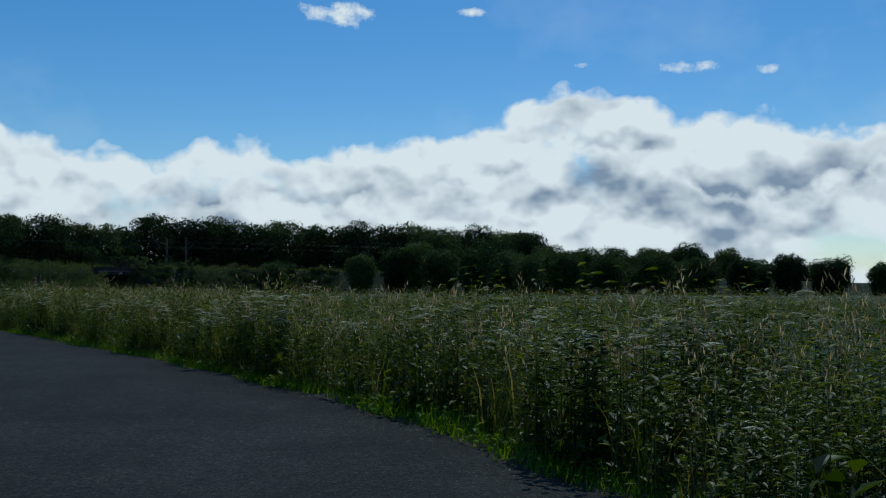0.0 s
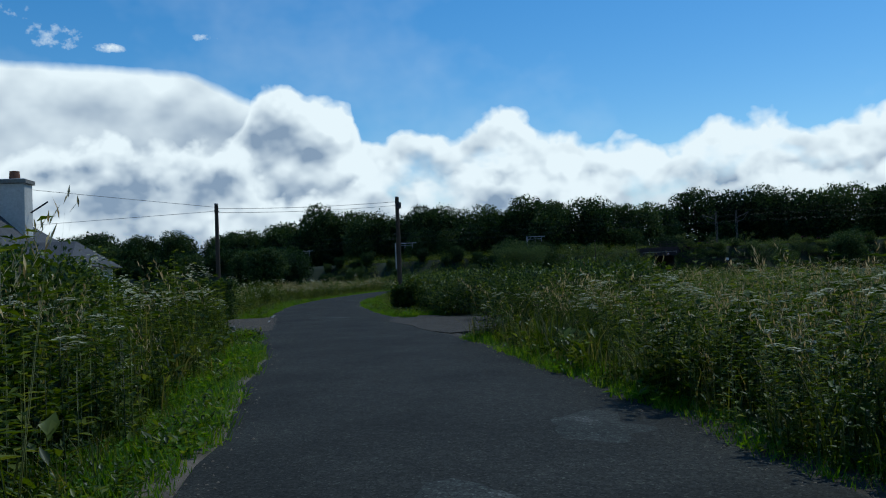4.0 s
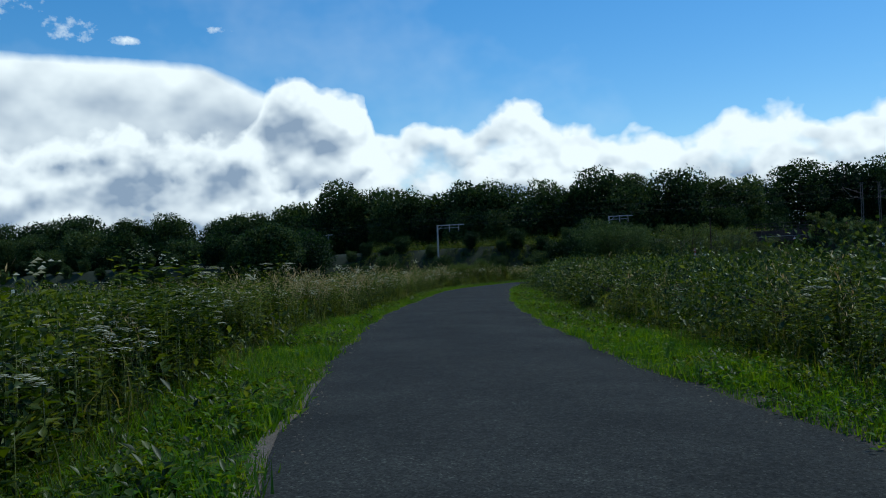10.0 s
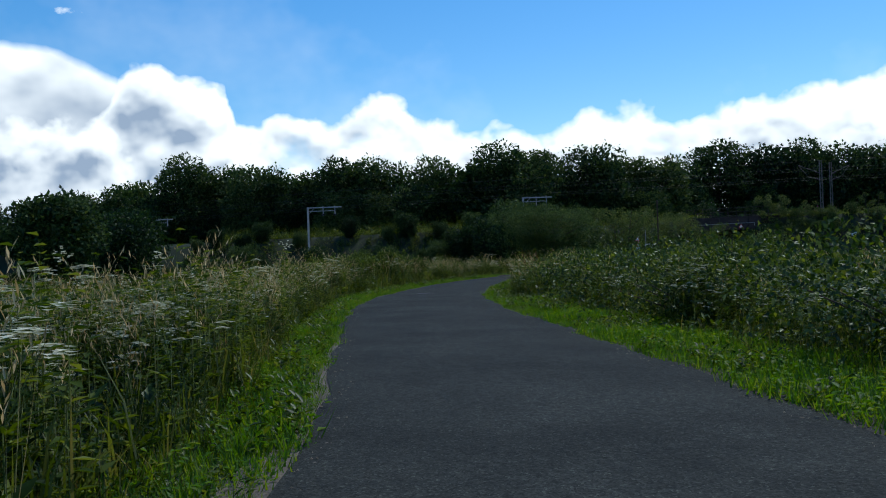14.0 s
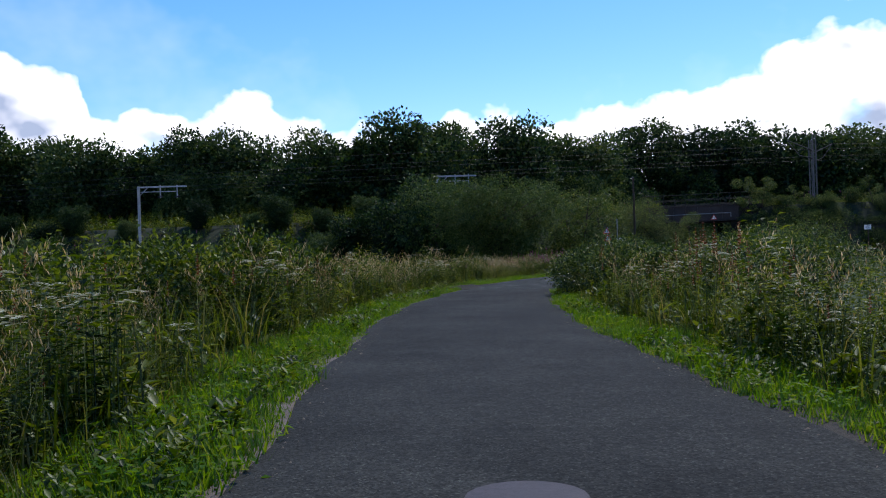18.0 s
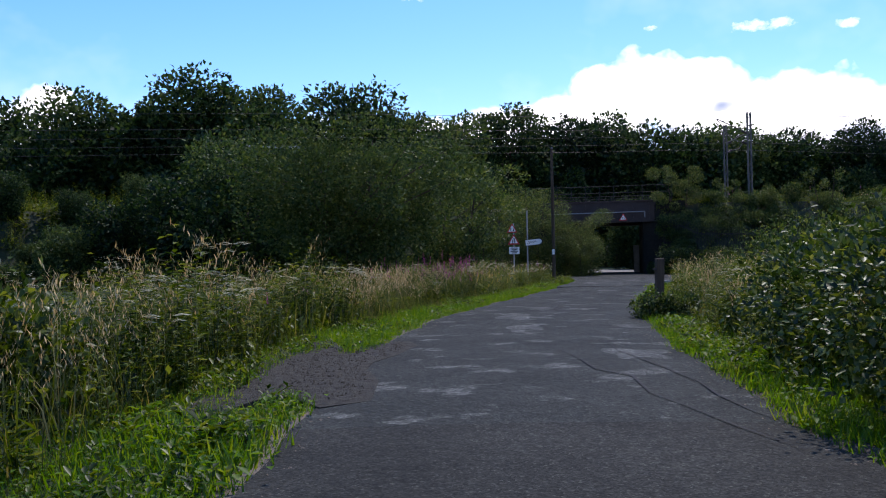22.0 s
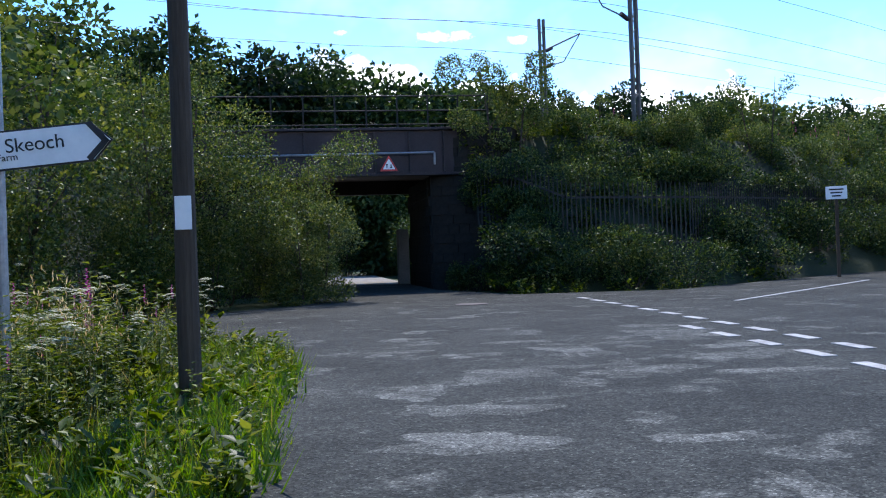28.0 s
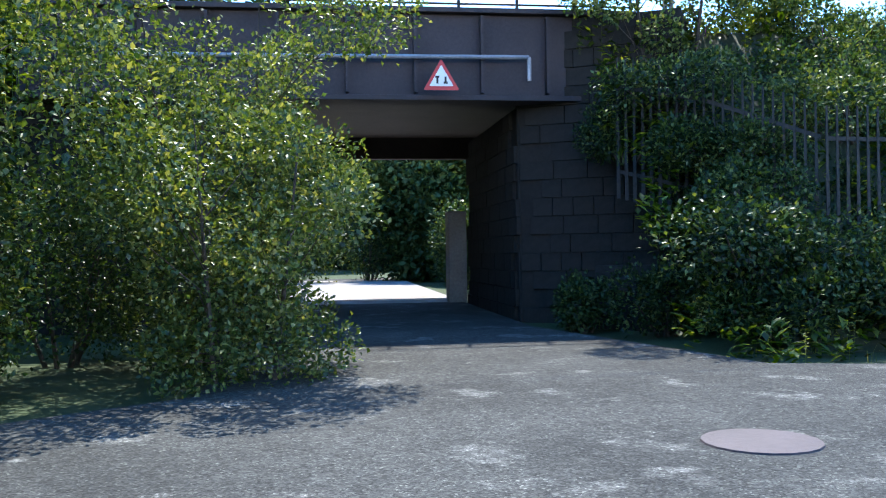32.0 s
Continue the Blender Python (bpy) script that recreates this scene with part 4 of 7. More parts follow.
class Soup:
    """Many small plants of one patch, joined."""

    def __init__(self, seed):
        self.r, self.v, self.f, self.m, self.n = np.random.default_rng(seed), [], [], [], 0

    def put(self, templates, xyz, size=(0.8, 1.2)):
        xyz = np.asarray(xyz, float)
        pick = self.r.integers(0, len(templates), len(xyz))
        for i, (v, f, m) in enumerate(templates):
            p = xyz[pick == i]
            if not len(p):
                continue
            a, s = self.r.random(len(p)) * 6.283, size[0] + (size[1] - size[0]) * self.r.random(len(p))
            # lush and poor spots
            s *= 1 + 0.16 * np.sin(p[:, 0] * 1.9 + 1.3 * np.sin(p[:, 1] * 1.1)) + 0.14 * np.sin(p[:, 1] * 2.3 + 1.7 * np.sin(p[:, 0] * 0.8)) + 0.10 * np.sin(p[:, 0] * 4.7 + p[:, 1] * 3.9)
            c, sn = np.cos(a) * s, np.sin(a) * s
            x = v[None, :, 0] * c[:, None] - v[None, :, 1] * sn[:, None] + p[:, 0, None]
            y = v[None, :, 0] * sn[:, None] + v[None, :, 1] * c[:, None] + p[:, 1, None]
            z = v[None, :, 2] * s[:, None] + p[:, 2, None]
            self.v.append(np.stack([x, y, z], -1).reshape(-1, 3))
            self.f.append((f[None] + (np.arange(len(p)) * len(v))[:, None, None] + self.n).reshape(-1, 3))
            self.m.append(np.tile(m, len(p)))
            self.n += len(p) * len(v)

    def make(self, name, label, category="plants"):
        if not self.v:
            return None
        me = mesh_from(name, np.vstack(self.v), np.vstack(self.f), PLANT_MATS, np.concatenate(self.m))
        return tagged(new(name, me), label, category, kind="stuff")


def lane_spots(r, s0, s1, l0, l1, per_m2, clump=0.0):
    """Random places beside the lane; l0, l1: metres beyond the road's edge (left if negative)."""
    k = int(abs(l1 - l0) * (s1 - s0) * per_m2)
    s, u = s0 + (s1 - s0) * r.random(k), r.random(k)
    if l0 < 0 or l1 < 0:
        l = left_edge(s) + l0 + (l1 - l0) * u
    else:
        l = right_edge(s) + l0 + (l1 - l0) * u
    p = lane(s, l)
    ok = np.ones(k, bool)
    if clump:
        nv = np.array([noise.noise((x * 0.35, y * 0.35, 3.0)) for x, y in p])
        ok &= nv > clump - 0.5
    return p[ok], s[ok], l[ok]


def inside(p, poly):
    x, y = p[:, 0], p[:, 1]
    c = np.zeros(len(p), bool)
    q = np.array(poly)
    j = len(q) - 1
    for i in range(len(q)):
        with np.errstate(divide="ignore", invalid="ignore"):
            hit = ((q[i, 1] > y) != (q[j, 1] > y)) & (x < (q[j, 0] - q[i, 0]) * (y - q[i, 1]) / (q[j, 1] - q[i, 1]) + q[i, 0])
        c ^= hit
        j = i
    return c


HOUSE_ZONE = [(-26.5, 17.0), (-31.5, 26.0), (-38, 29), (-46, 27), (-52, 14), (-30, 10)]
GATE = [tuple(p) for p in patch_outline(39.0, 4.3, 4.9, 1.7, 3)]
LAYBY = [tuple(p) for p in patch_outline(149.6, -2.25, 2.5, 0.6, 5)]


def free(p):
    """Places that no road, drive, gateway or house takes up."""
    bad = inside(p, JUNCTION) | inside(p, DRIVE) | inside(p, GATE) | inside(p, LAYBY) | inside(p, HOUSE_ZONE)
    return ~bad


def spots(soup, s0, s1, l0, l1, per_m2, clump=0.0):
    p, s, l = lane_spots(soup.r, s0, s1, l0, l1, per_m2, clump)
    p = p[free(p)]
    return np.c_[p, np.full(len(p), -0.04)]


def verge(side, s0, s1, mown, deep, seed, mix, name, label):
    """One stretch of roadside: short grass, then a band of tall growth; mix: plants of each kind to the square metre."""
    q = Soup(seed)
    g = -1 if side == "left" else 1
    q.put(T_SHORT, spots(q, s0, s1, g * 0.05, g * (mown + 0.35), 130), (0.6, 1.3))
    q.put(T_LOW, spots(q, s0, s1, g * 0.12, g * (mown + 0.6), 16, 0.42), (0.35, 0.75))
    q.put(T_CLOVER, spots(q, s0, s1, g * 0.05, g * (mown + 0.3), 12), (0.7, 1.5))
    q.put(T_TALL, spots(q, s0, s1, g * (mown * 0.75), g * (mown + 0.5), 12), (0.3, 0.6))
    a, b = g * mown, g * (mown + deep)
    for kind, per, size in (("tall", mix.get("tall", 18), (0.8, 1.3)), ("seed", mix.get("seed", 5), (0.8, 1.2)), ("umbel", mix.get("umbel", 2), (0.8, 1.25)), ("weed", mix.get("weed", 7), (0.7, 1.3)),
                            ("low", mix.get("low", 5), (0.9, 1.6)), ("herb", mix.get("herb", 0), (0.8, 1.2)), ("rag", mix.get("rag", 0), (0.6, 0.9)), ("sweet", mix.get("sweet", 0), (0.8, 1.2)), ("dock", mix.get("dock", 0), (0.8, 1.1))):
        if per:
            temp = dict(tall=T_TALL, seed=T_SEED, umbel=T_UMBEL, weed=T_WEED, low=T_LOW, herb=T_HERB, rag=T_RAG, dock=T_DOCK, sweet=T_SWEET)[kind]
            k = mix.get("size", 1.0)
            q.put(temp, spots(q, s0, s1, a, b, per, {"umbel": 0.4, "weed": 0.35, "seed": 0.3, "herb": 0.45}.get(kind, 0)), (size[0] * k, size[1] * k))
    return q.make(name, label)


V = "roadside_plants"
verge("left", -13, 36.5, 0.8, 2.8, 21, dict(tall=6, seed=1.5, umbel=2.5, weed=27, low=7, sweet=0.8, size=1.1), V, "tall green weeds with white umbels on the verge")
verge("left", 50, 80, 1.5, 1.8, 22, dict(tall=5, seed=1.5, umbel=1.0, weed=26, low=8, sweet=0.9, size=1.0), V, "tall weeds with white umbels behind mown grass")
verge("left", 80, 112, 0.9, 3.4, 23, dict(tall=11, seed=5, umbel=2.0, weed=22, low=6, sweet=0.6, size=0.9), V, "tall blond grasses with white umbels beside the lane")
verge("left", 112, 140, 1.3, 2.9, 24, dict(tall=9, seed=5, umbel=1.5, weed=23, low=6, dock=1, size=1.03), V, "straw-coloured seeding grasses beside the lane")
verge("left", 140, 160, 1.5, 2.8, 25, dict(tall=9, seed=4, umbel=2, weed=22, low=6, herb=0.15, size=0.95), V, "green weeds and grasses beside the layby")
verge("left", 160, 188.2, 1.5, 3.6, 26, dict(tall=8, seed=3, umbel=1.2, weed=22, low=8, herb=0.2, rag=0.1, size=0.74), V, "green weeds and grasses on the verge before the junction")
verge("right", -13, 33, 0.25, 4.2, 31, dict(tall=9, seed=4.5, umbel=2.6, weed=25, low=5, size=0.85), V, "meadow grasses with white umbels along the lane")
verge("right", 45, 80, 1.7, 1.5, 32, dict(tall=6, seed=1, umbel=0.8, weed=18, low=8, size=0.8), V, "mown green verge with weeds behind it")
verge("right", 80, 112, 1.8, 1.6, 33, dict(tall=7, seed=1.5, umbel=2.5, weed=18, low=7, size=0.85), V, "mown green verge with umbels behind it")
verge("right", 112, 140, 1.0, 2.2, 34, dict(tall=9, seed=3, umbel=2.5, weed=19, low=6, dock=1.5, size=0.95), V, "grassy verge with rust-red docks")
verge("right", 140, 181, 0.95, 3.4, 35, dict(tall=8, seed=3, umbel=0.7, weed=20, low=9, size=0.78), V, "tall grass and weeds on the verge")


def meadow(x0, x1, y0, y1, per, seed, keep, name="meadow_plants", label="meadow of seeding grasses and white umbels", mix=((T_TALL, 0.6, 0.8), (T_SEED, 0.4, 0.8), (T_UMBEL, 0.12, 0.9), (T_WEED, 1.1, 0.9))):
    q = Soup(seed)
    for temp, share, size in mix:
        k = int((x1 - x0) * (y1 - y0) * per * share)
        p = np.c_[x0 + (x1 - x0) * q.r.random(k), y0 + (y1 - y0) * q.r.random(k)]
        # thinning out towards the borders of the patch
        rim = np.minimum(np.minimum(p[:, 0] - x0, x1 - p[:, 0]), np.minimum(p[:, 1] - y0, y1 - p[:, 1])) / (0.2 * min(x1 - x0, y1 - y0))
        p = p[keep(p) & free(p) & ((x1 - x0 < 15) | (q.r.random(k) < rim + 0.05))]
        q.put(temp, np.c_[p, np.full(len(p), -0.04)], (0.8 * size, 1.2 * size))
    return q.make(name, label)


def off_lane(p):
    """Signed metres to the right of the lane's line."""
    i = np.array([np.argmin((LINE[:, 0] - x) ** 2 + (LINE[:, 1] - y) ** 2) for x, y in p])
    d = p - LINE[i]
    return d[:, 0] * LINE_T[i, 1] - d[:, 1] * LINE_T[i, 0]


meadow(-32, 42, -6, 70, 1.3, 41, lambda p: off_lane(p) > 7.2)
meadow(-62, -8, 42, 92, 0.9, 42, lambda p: off_lane(p) > 6.5)
meadow(-78, -40, 90, 150, 0.9, 43, lambda p: off_lane(p) > 6.5)
meadow(-125, -55, 40, 152, 0.7, 44, lambda p: off_lane(p) < -4.8, label="rough grass field with weeds")


meadow(-95, -84.2, 147, 168, 9.0, 45, lambda p: (off_lane(p) < np.where(p[:, 1] > 150.0, -2.3, -2.0)) & ~((p[:, 0] > -88.4) & (p[:, 1] > 161.5)), "roadside_plants", "weeds and grasses round the sign posts", ((T_TALL, 1.0, 0.8), (T_WEED, 0.9, 0.85), (T_UMBEL, 0.25, 0.8), (T_LOW, 0.9, 1.2), (T_HERB, 0.15, 0.8)))
meadow(-86.6, -84.2, 152, 162, 9.0, 47, lambda p: (off_lane(p) < -0.7) & (off_lane(p) > -2.5), "roadside_plants", "short grass and low weeds at the mouth of the lane", ((T_SHORT, 14.0, 1.4), (T_LOW, 1.2, 0.8), (T_TALL, 1.6, 0.45), (T_WEED, 0.5, 0.4)))
meadow(-31.5, -25, 22.0, 28.2, 9.0, 46, lambda p: (off_lane(p) < -1.0) & (off_lane(p) > -2.6), "roadside_plants", "grass and weeds at the corner of the drive", ((T_SHORT, 8.0, 1.2), (T_LOW, 0.8, 0.5), (T_TALL, 0.5, 0.3)))


def drift(template, s, l, ds, dl, count, size, seed, name, label):
    """A dense patch of one flower among the verge plants."""
    q = Soup(seed)
    k = q.r.standard_normal((count, 2)).clip(-1.8, 1.8) * 0.55
    p = lane(s + ds * k[:, 0], l + dl * k[:, 1])
    p = p[free(p)]
    q.put(template, np.c_[p, np.full(len(p), -0.04)], size)
    return q.make(name, label)


drift(T_HERB, 169.3, -3.7, 3.0, 1.1, 130, (0.85, 1.1), 61, "willowherb", "dense drift of pink willowherb in the verge")
drift(T_HERB, 166.0, -4.8, 2.0, 0.8, 40, (0.9, 1.1), 62, "willowherb", "pink willowherb behind the verge")
drift(T_RAG, 172.0, -2.4, 3.4, 0.8, 60, (0.65, 0.85), 63, "ragwort", "patch of yellow ragwort in the verge")
drift(T_SEED, 161.0, -3.4, 6.0, 0.8, 150, (0.65, 0.85), 64, "seeding_grass", "blond seeding grasses leaning over the verge")
drift(T_SEED, 85.0, -3.0, 9.0, 1.0, 230, (0.75, 0.98), 65, "seeding_grass", "tall blond seeding grasses beside the lane")
drift(T_SEED, 142.5, -3.6, 6.0, 0.9, 110, (0.7, 0.9), 66, "seeding_grass", "tall blond seeding grasses beside the lane")
drift(T_UMBEL, 96.0, -2.6, 7.0, 1.2, 90, (0.65, 0.85), 67, "umbels", "white umbels crowded in the verge")
drift(T_UMBEL, 62.0, -3.0, 9.0, 0.9, 50, (0.7, 0.9), 68, "umbels", "white umbels in front of the hedge bushes")
drift(T_UMBEL, 100.0, 6.0, 9.0, 0.8, 50, (0.65, 0.85), 69, "umbels", "white umbels in front of the brambles")
drift(T_DOCK, 126.5, 4.2, 1.4, 0.5, 26, (0.9, 1.2), 70, "dock", "rust-red seeding docks in the verge")


def pebbles(poly, per_m2, size, seed, name, label, mat, z):
    """Loose stones as small faceted lumps."""
    r = np.random.default_rng(seed)
    q = np.array(poly)
    lo, hi = q.min(0), q.max(0)
    k = int((hi - lo).prod() * per_m2)
    p = lo + (hi - lo) * r.random((k, 2))
    p = p[inside(p, poly)]
    oct_v = np.array([[1, 0, 0], [0, 1, 0], [-1, 0, 0], [0, -1, 0], [0, 0, 0.8], [0.1, 0.1, -0.4]])
    oct_f = np.array([[0, 1, 4], [1, 2, 4], [2, 3, 4], [3, 0, 4]])
    s = size * (0.4 + 1.2 * r.random((len(p), 1, 3)) ** 2)
    a = r.random(len(p)) * 6.28
    v = oct_v[None] * s
    x = v[..., 0] * np.cos(a)[:, None] - v[..., 1] * np.sin(a)[:, None] + p[:, :1]
    y = v[..., 0] * np.sin(a)[:, None] + v[..., 1] * np.cos(a)[:, None] + p[:, 1:]
    vv = np.stack([x, y, v[..., 2] + z], -1).reshape(-1, 3)
    f = (oct_f[None] + (np.arange(len(p)) * 6)[:, None, None]).reshape(-1, 3)
    return tagged(new(name, mesh_from(name, vv, f, [mat])), label, "gravel", kind="stuff")


pebbles(DRIVE, 150, 0.018, 51, "loose_gravel", "loose grey and brown gravel of the drive", M_GRIT, 0.006)
pebbles([tuple(p) for p in patch_outline(150.0, -2.5, 2.9, 0.95, 5)], 150, 0.02, 52, "loose_gravel", "loose gravel in the layby", M_GRAVEL, 0.012)
pebbles(GATE, 40, 0.013, 53, "loose_gravel", "small stones trodden into the gateway soil", M_SOIL, 0.012)
for n, (s0, s1, side, per) in enumerate(((-10, 60, -1, 26), (60, 178, -1, 30), (-10, 60, 1, 26), (60, 178, 1, 22))):
    ss = np.arange(s0, s1, 1.0)
    e = left_edge(ss) if side < 0 else right_edge(ss)
    a, b = lane(ss, e - 0.28), lane(ss, e + 0.28)
    pebbles([tuple(p) for p in np.vstack([a, b[::-1]])], per, 0.014, 54 + n, "loose_gravel", "grit and small stones along the edge of the lane", M_GRIT, 0.004)

# ---- bushes, hedges, trees ----
def leaf_cloud(r, centres, radii, count, long, wide, up=0.15):
    """Leaves as kites over a set of lumps."""
    centres, radii = np.asarray(centres, float), np.asarray(radii, float)
    w = radii[:, 0] * radii[:, 1] + radii[:, 0] * radii[:, 2]
    which = r.choice(len(centres), count, p=w / w.sum())
    d = r.standard_normal((count, 3))
    d /= np.linalg.norm(d, axis=1)[:, None]
    rad = (0.5 + 0.5 * r.random(count) ** 0.5)[:, None] * (1 + 0.12 * r.standard_normal((count, 1)))
    base = centres[which] + d * rad * radii[which]
    way = d * 0.7 + r.standard_normal((count, 3)) * 0.6 + (0, 0, up)
    way /= np.linalg.norm(way, axis=1)[:, None]
    nrm = d * 0.45 + r.standard_normal((count, 3)) * 0.4 + (0, 0, 0.75)
    side = np.cross(way, nrm)
    side /= np.linalg.norm(side, axis=1)[:, None] + 1e-9
    nn = np.cross(side, way)
    ln_ = (long * (0.7 + 0.6 * r.random(count)))[:, None]
    wd = (wide * (0.7 + 0.6 * r.random(count)))[:, None]
    mid = base + way * ln_ * 0.45 + nn * wd * 0.2
    v = np.stack([base, mid + side * wd / 2, base + way * ln_, mid - side * wd / 2], 1).reshape(-1, 3)
    i = np.arange(count)[:, None, None] * 4
    f = (np.array([[[0, 1, 2], [0, 2, 3]]]) + i).reshape(-1, 3)
    return v, f


def woody(name, r, forks, mat, parent, sides=6):
    bm = bmesh.new()
    for a, b, ra, rb in forks:
        add_tube(bm, a, b, ra, rb, sides)
    return part(name, bm, mat, parent)


def crown_part(name, parent, v, f, mats, share=0.0, r=None):
    which = np.zeros(len(f), int)
    if share:
        which = np.repeat((r.random(len(f) // 2) < share).astype(int), 2)
    ob = new(name, mesh_from(name, v, f, mats, which))
    ob.parent = parent
    return ob


def make_bush(name, label, at, rx, ry, h, count, leaf, mat, seed, mats2=None, share=0.0, category="bush", group=""):
    r = np.random.default_rng(seed)
    root = thing(name, label, category, (at[0], at[1], at[2] if len(at) > 2 else -0.05), 0, group)
    k = max(5, int(rx * ry * 2.2) + 4)
    a, q = r.random(k) * 6.283, np.sqrt(r.random(k)) * 0.72
    cx, cy = np.cos(a) * q * rx, np.sin(a) * q * ry
    hh = h * (0.78 + 0.3 * r.random(k)) * (1 - 0.28 * q)
    cz = hh * 0.55
    cen = np.stack([cx, cy, cz], 1)
    rad = np.stack([rx * (0.3 + 0.2 * r.random(k)), ry * (0.3 + 0.2 * r.random(k)), hh * 0.48], 1)
    woody("branchwork", r, [((0.25 * x, 0.25 * y, 0), (x, y, z), 0.03, 0.008) for x, y, z in cen], M_BARK, root)
    v, f = leaf_cloud(r, cen, rad, count, leaf, leaf * 0.62)
    v[:, 2] = np.maximum(v[:, 2], 0.02)
    crown_part("foliage", root, v, f, [mat] + ([mats2] if mats2 else []), share, r)
    return root


def lb(s, l, *rest, **kw):
    x, y = lane(s, l)
    return make_bush(rest[0], rest[1], (float(x), float(y)), *rest[2:], **kw)


BR = "dense bramble thicket with pale flowers beside the lane"
# right of the lane
for n, (s, l, rx, ry, h, cnt) in enumerate(((34.0, 7.6, 2.6, 1.7, 1.7, 5500), (38.5, 7.6, 2.8, 1.7, 1.75, 8000), (43.5, 6.9, 2.6, 1.5, 1.75, 8500), (46.6, 5.9, 1.7, 1.1, 1.6, 7000), (49.6, 6.2, 1.9, 1.2, 1.7, 7000), (48.5, 8.2, 2.8, 1.8, 1.8, 6500), (52.5, 7.0, 2.6, 1.8, 1.8, 6500), (55.0, 6.8, 3.0, 2.0, 1.7, 4800), (61, 7.0, 3.2, 2.0, 1.75, 4800),
                                            (67, 7.1, 3.2, 2.1, 1.8, 4800), (73, 7.2, 3.4, 2.1, 1.7, 4800), (79, 7.2, 3.2, 2.1, 1.8, 4800), (86, 7.4, 3.6, 2.2, 1.8, 4800), (93, 7.4, 3.4, 2.2, 1.9, 4800), (100, 7.0, 3.4, 2.2, 1.8, 4800),
                                            (107, 6.4, 3.2, 2.2, 1.75, 4800), (114, 6.6, 3.0, 2.0, 1.6, 4400), (121, 6.8, 3.0, 2.0, 1.7, 4400))):
    lb(s, l, "bush", "dark green bramble and thorn bush along the field edge", rx, ry, h, int(cnt * 1.7), 0.08, M_BRAMBLE, seed=500 + n, mats2=M_WEED, share=0.3, group="bushes on the right verge")
# brambles: a share of light leaves paints in the sunlit highlights
for n, (s, l, rx, ry, h, cnt) in enumerate(((138.4, 4.9, 1.8, 1.5, 1.6, 8000), (141.6, 4.2, 2.0, 1.7, 1.75, 11000), (145.4, 4.1, 2.0, 1.6, 1.85, 10000), (149.2, 4.5, 1.8, 1.5, 2.0, 8000), (142.0, 6.9, 2.4, 1.6, 1.75, 5500), (133.0, 7.4, 2.4, 1.8, 1.7, 4500), (148.5, 8.2, 2.4, 1.8, 2.1, 4500))):
    lb(s, l, "bramble", BR, rx, ry, h, int(cnt * 1.8), 0.075, M_BRAMBLE, seed=530 + n, mats2=M_BIRCH_LIT, share=0.14, category="bramble")
for n, (s, l, rx, ry, h, cnt) in enumerate(((165.0, 8.9, 2.2, 1.8, 2.3, 6500), (169.5, 7.6, 2.0, 1.6, 1.5, 6000), (173.5, 8.6, 2.6, 2.0, 2.9, 7000), (159.0, 10.0, 3.0, 2.2, 2.6, 5000), (178, 11.5, 2.8, 2.6, 3.4, 7000))):
    lb(s, l, "willow_bush", "bushy green willow scrub behind the verge", rx, ry, h, cnt, 0.10, M_TREE_B, seed=545 + n, mats2=M_BIRCH_LIT, share=0.35)
for n, (s, l, rx, ry, h, cnt) in enumerate(((167.0, 6.9, 1.6, 1.2, 1.2, 7000), (169.8, 6.3, 1.7, 1.3, 1.3, 9000), (172.6, 6.0, 1.5, 1.2, 1.25, 8000), (163.6, 7.4, 1.5, 1.2, 1.2, 5000))):
    lb(s, l, "bramble", BR, rx, ry, h, cnt, 0.07, M_BRAMBLE, seed=553 + n, mats2=M_BIRCH_LIT, share=0.12, category="bramble")
# left of the lane
for n, (s, l, rx, ry, h, cnt) in enumerate(((-18, -6.2, 3.4, 2.2, 2.0, 4000), (-9, -6.2, 3.4, 2.0, 1.9, 5000), (-1, -5.4, 3.2, 1.9, 2.0, 7000), (6.5, -5.2, 3.4, 1.8, 2.2, 8500), (13.5, -5.0, 3.2, 1.8, 2.15, 9000), (20.5, -4.9, 3.2, 1.7, 2.05, 9000),
                                            (26.5, -4.9, 2.6, 1.6, 2.15, 8500), (31.0, -5.0, 2.2, 1.4, 2.0, 7000), (34.4, -4.6, 1.8, 1.2, 1.5, 5500))):
    lb(s, l, "hedge_bush", "overgrown green hedge bush on the bank", rx, ry, h, int(cnt * 1.5), 0.078, M_WEED, seed=560 + n, mats2=M_BRAMBLE, share=0.35, group="hedge bushes on the left bank")
for n, (x, y, rx, h) in enumerate(((-32.35, 38.75, 0.6, 1.2), (-31.4, 38.9, 0.9, 1.45), (-32.9, 39.9, 0.8, 1.4))):
    make_bush("bush", "leafy bramble round the foot of the utility pole", (x, y), rx, rx * 0.8, h, 4500, 0.09, M_BRAMBLE, 620 + n, M_WEED, 0.45, group="bushes on the right verge")
for n, (s, l, rx, h) in enumerate(((49.3, -3.0, 1.1, 1.35), (51.2, -3.3, 1.3, 1.45))):
    lb(s, l, "hedge_bush", "leafy green bush at the end of the clipped hedge", rx, 0.9, h, 7000, 0.085, M_WEED, seed=630 + n, mats2=M_BRAMBLE, share=0.4, group="hedge bushes on the left bank")
for n, (x, y, h) in enumerate(((-21.0, 17.2, 1.9), (-22.8, 18.6, 2.2), (-24.7, 19.8, 2.35), (-26.6, 20.9, 2.3))):
    make_bush("hedge_bush", "tall green hedge bush beside the cottage", (x, y), 1.5, 1.2, h, 6500, 0.09, M_WEED, 600 + n, M_BRAMBLE, 0.4, group="hedge bushes on the left bank")
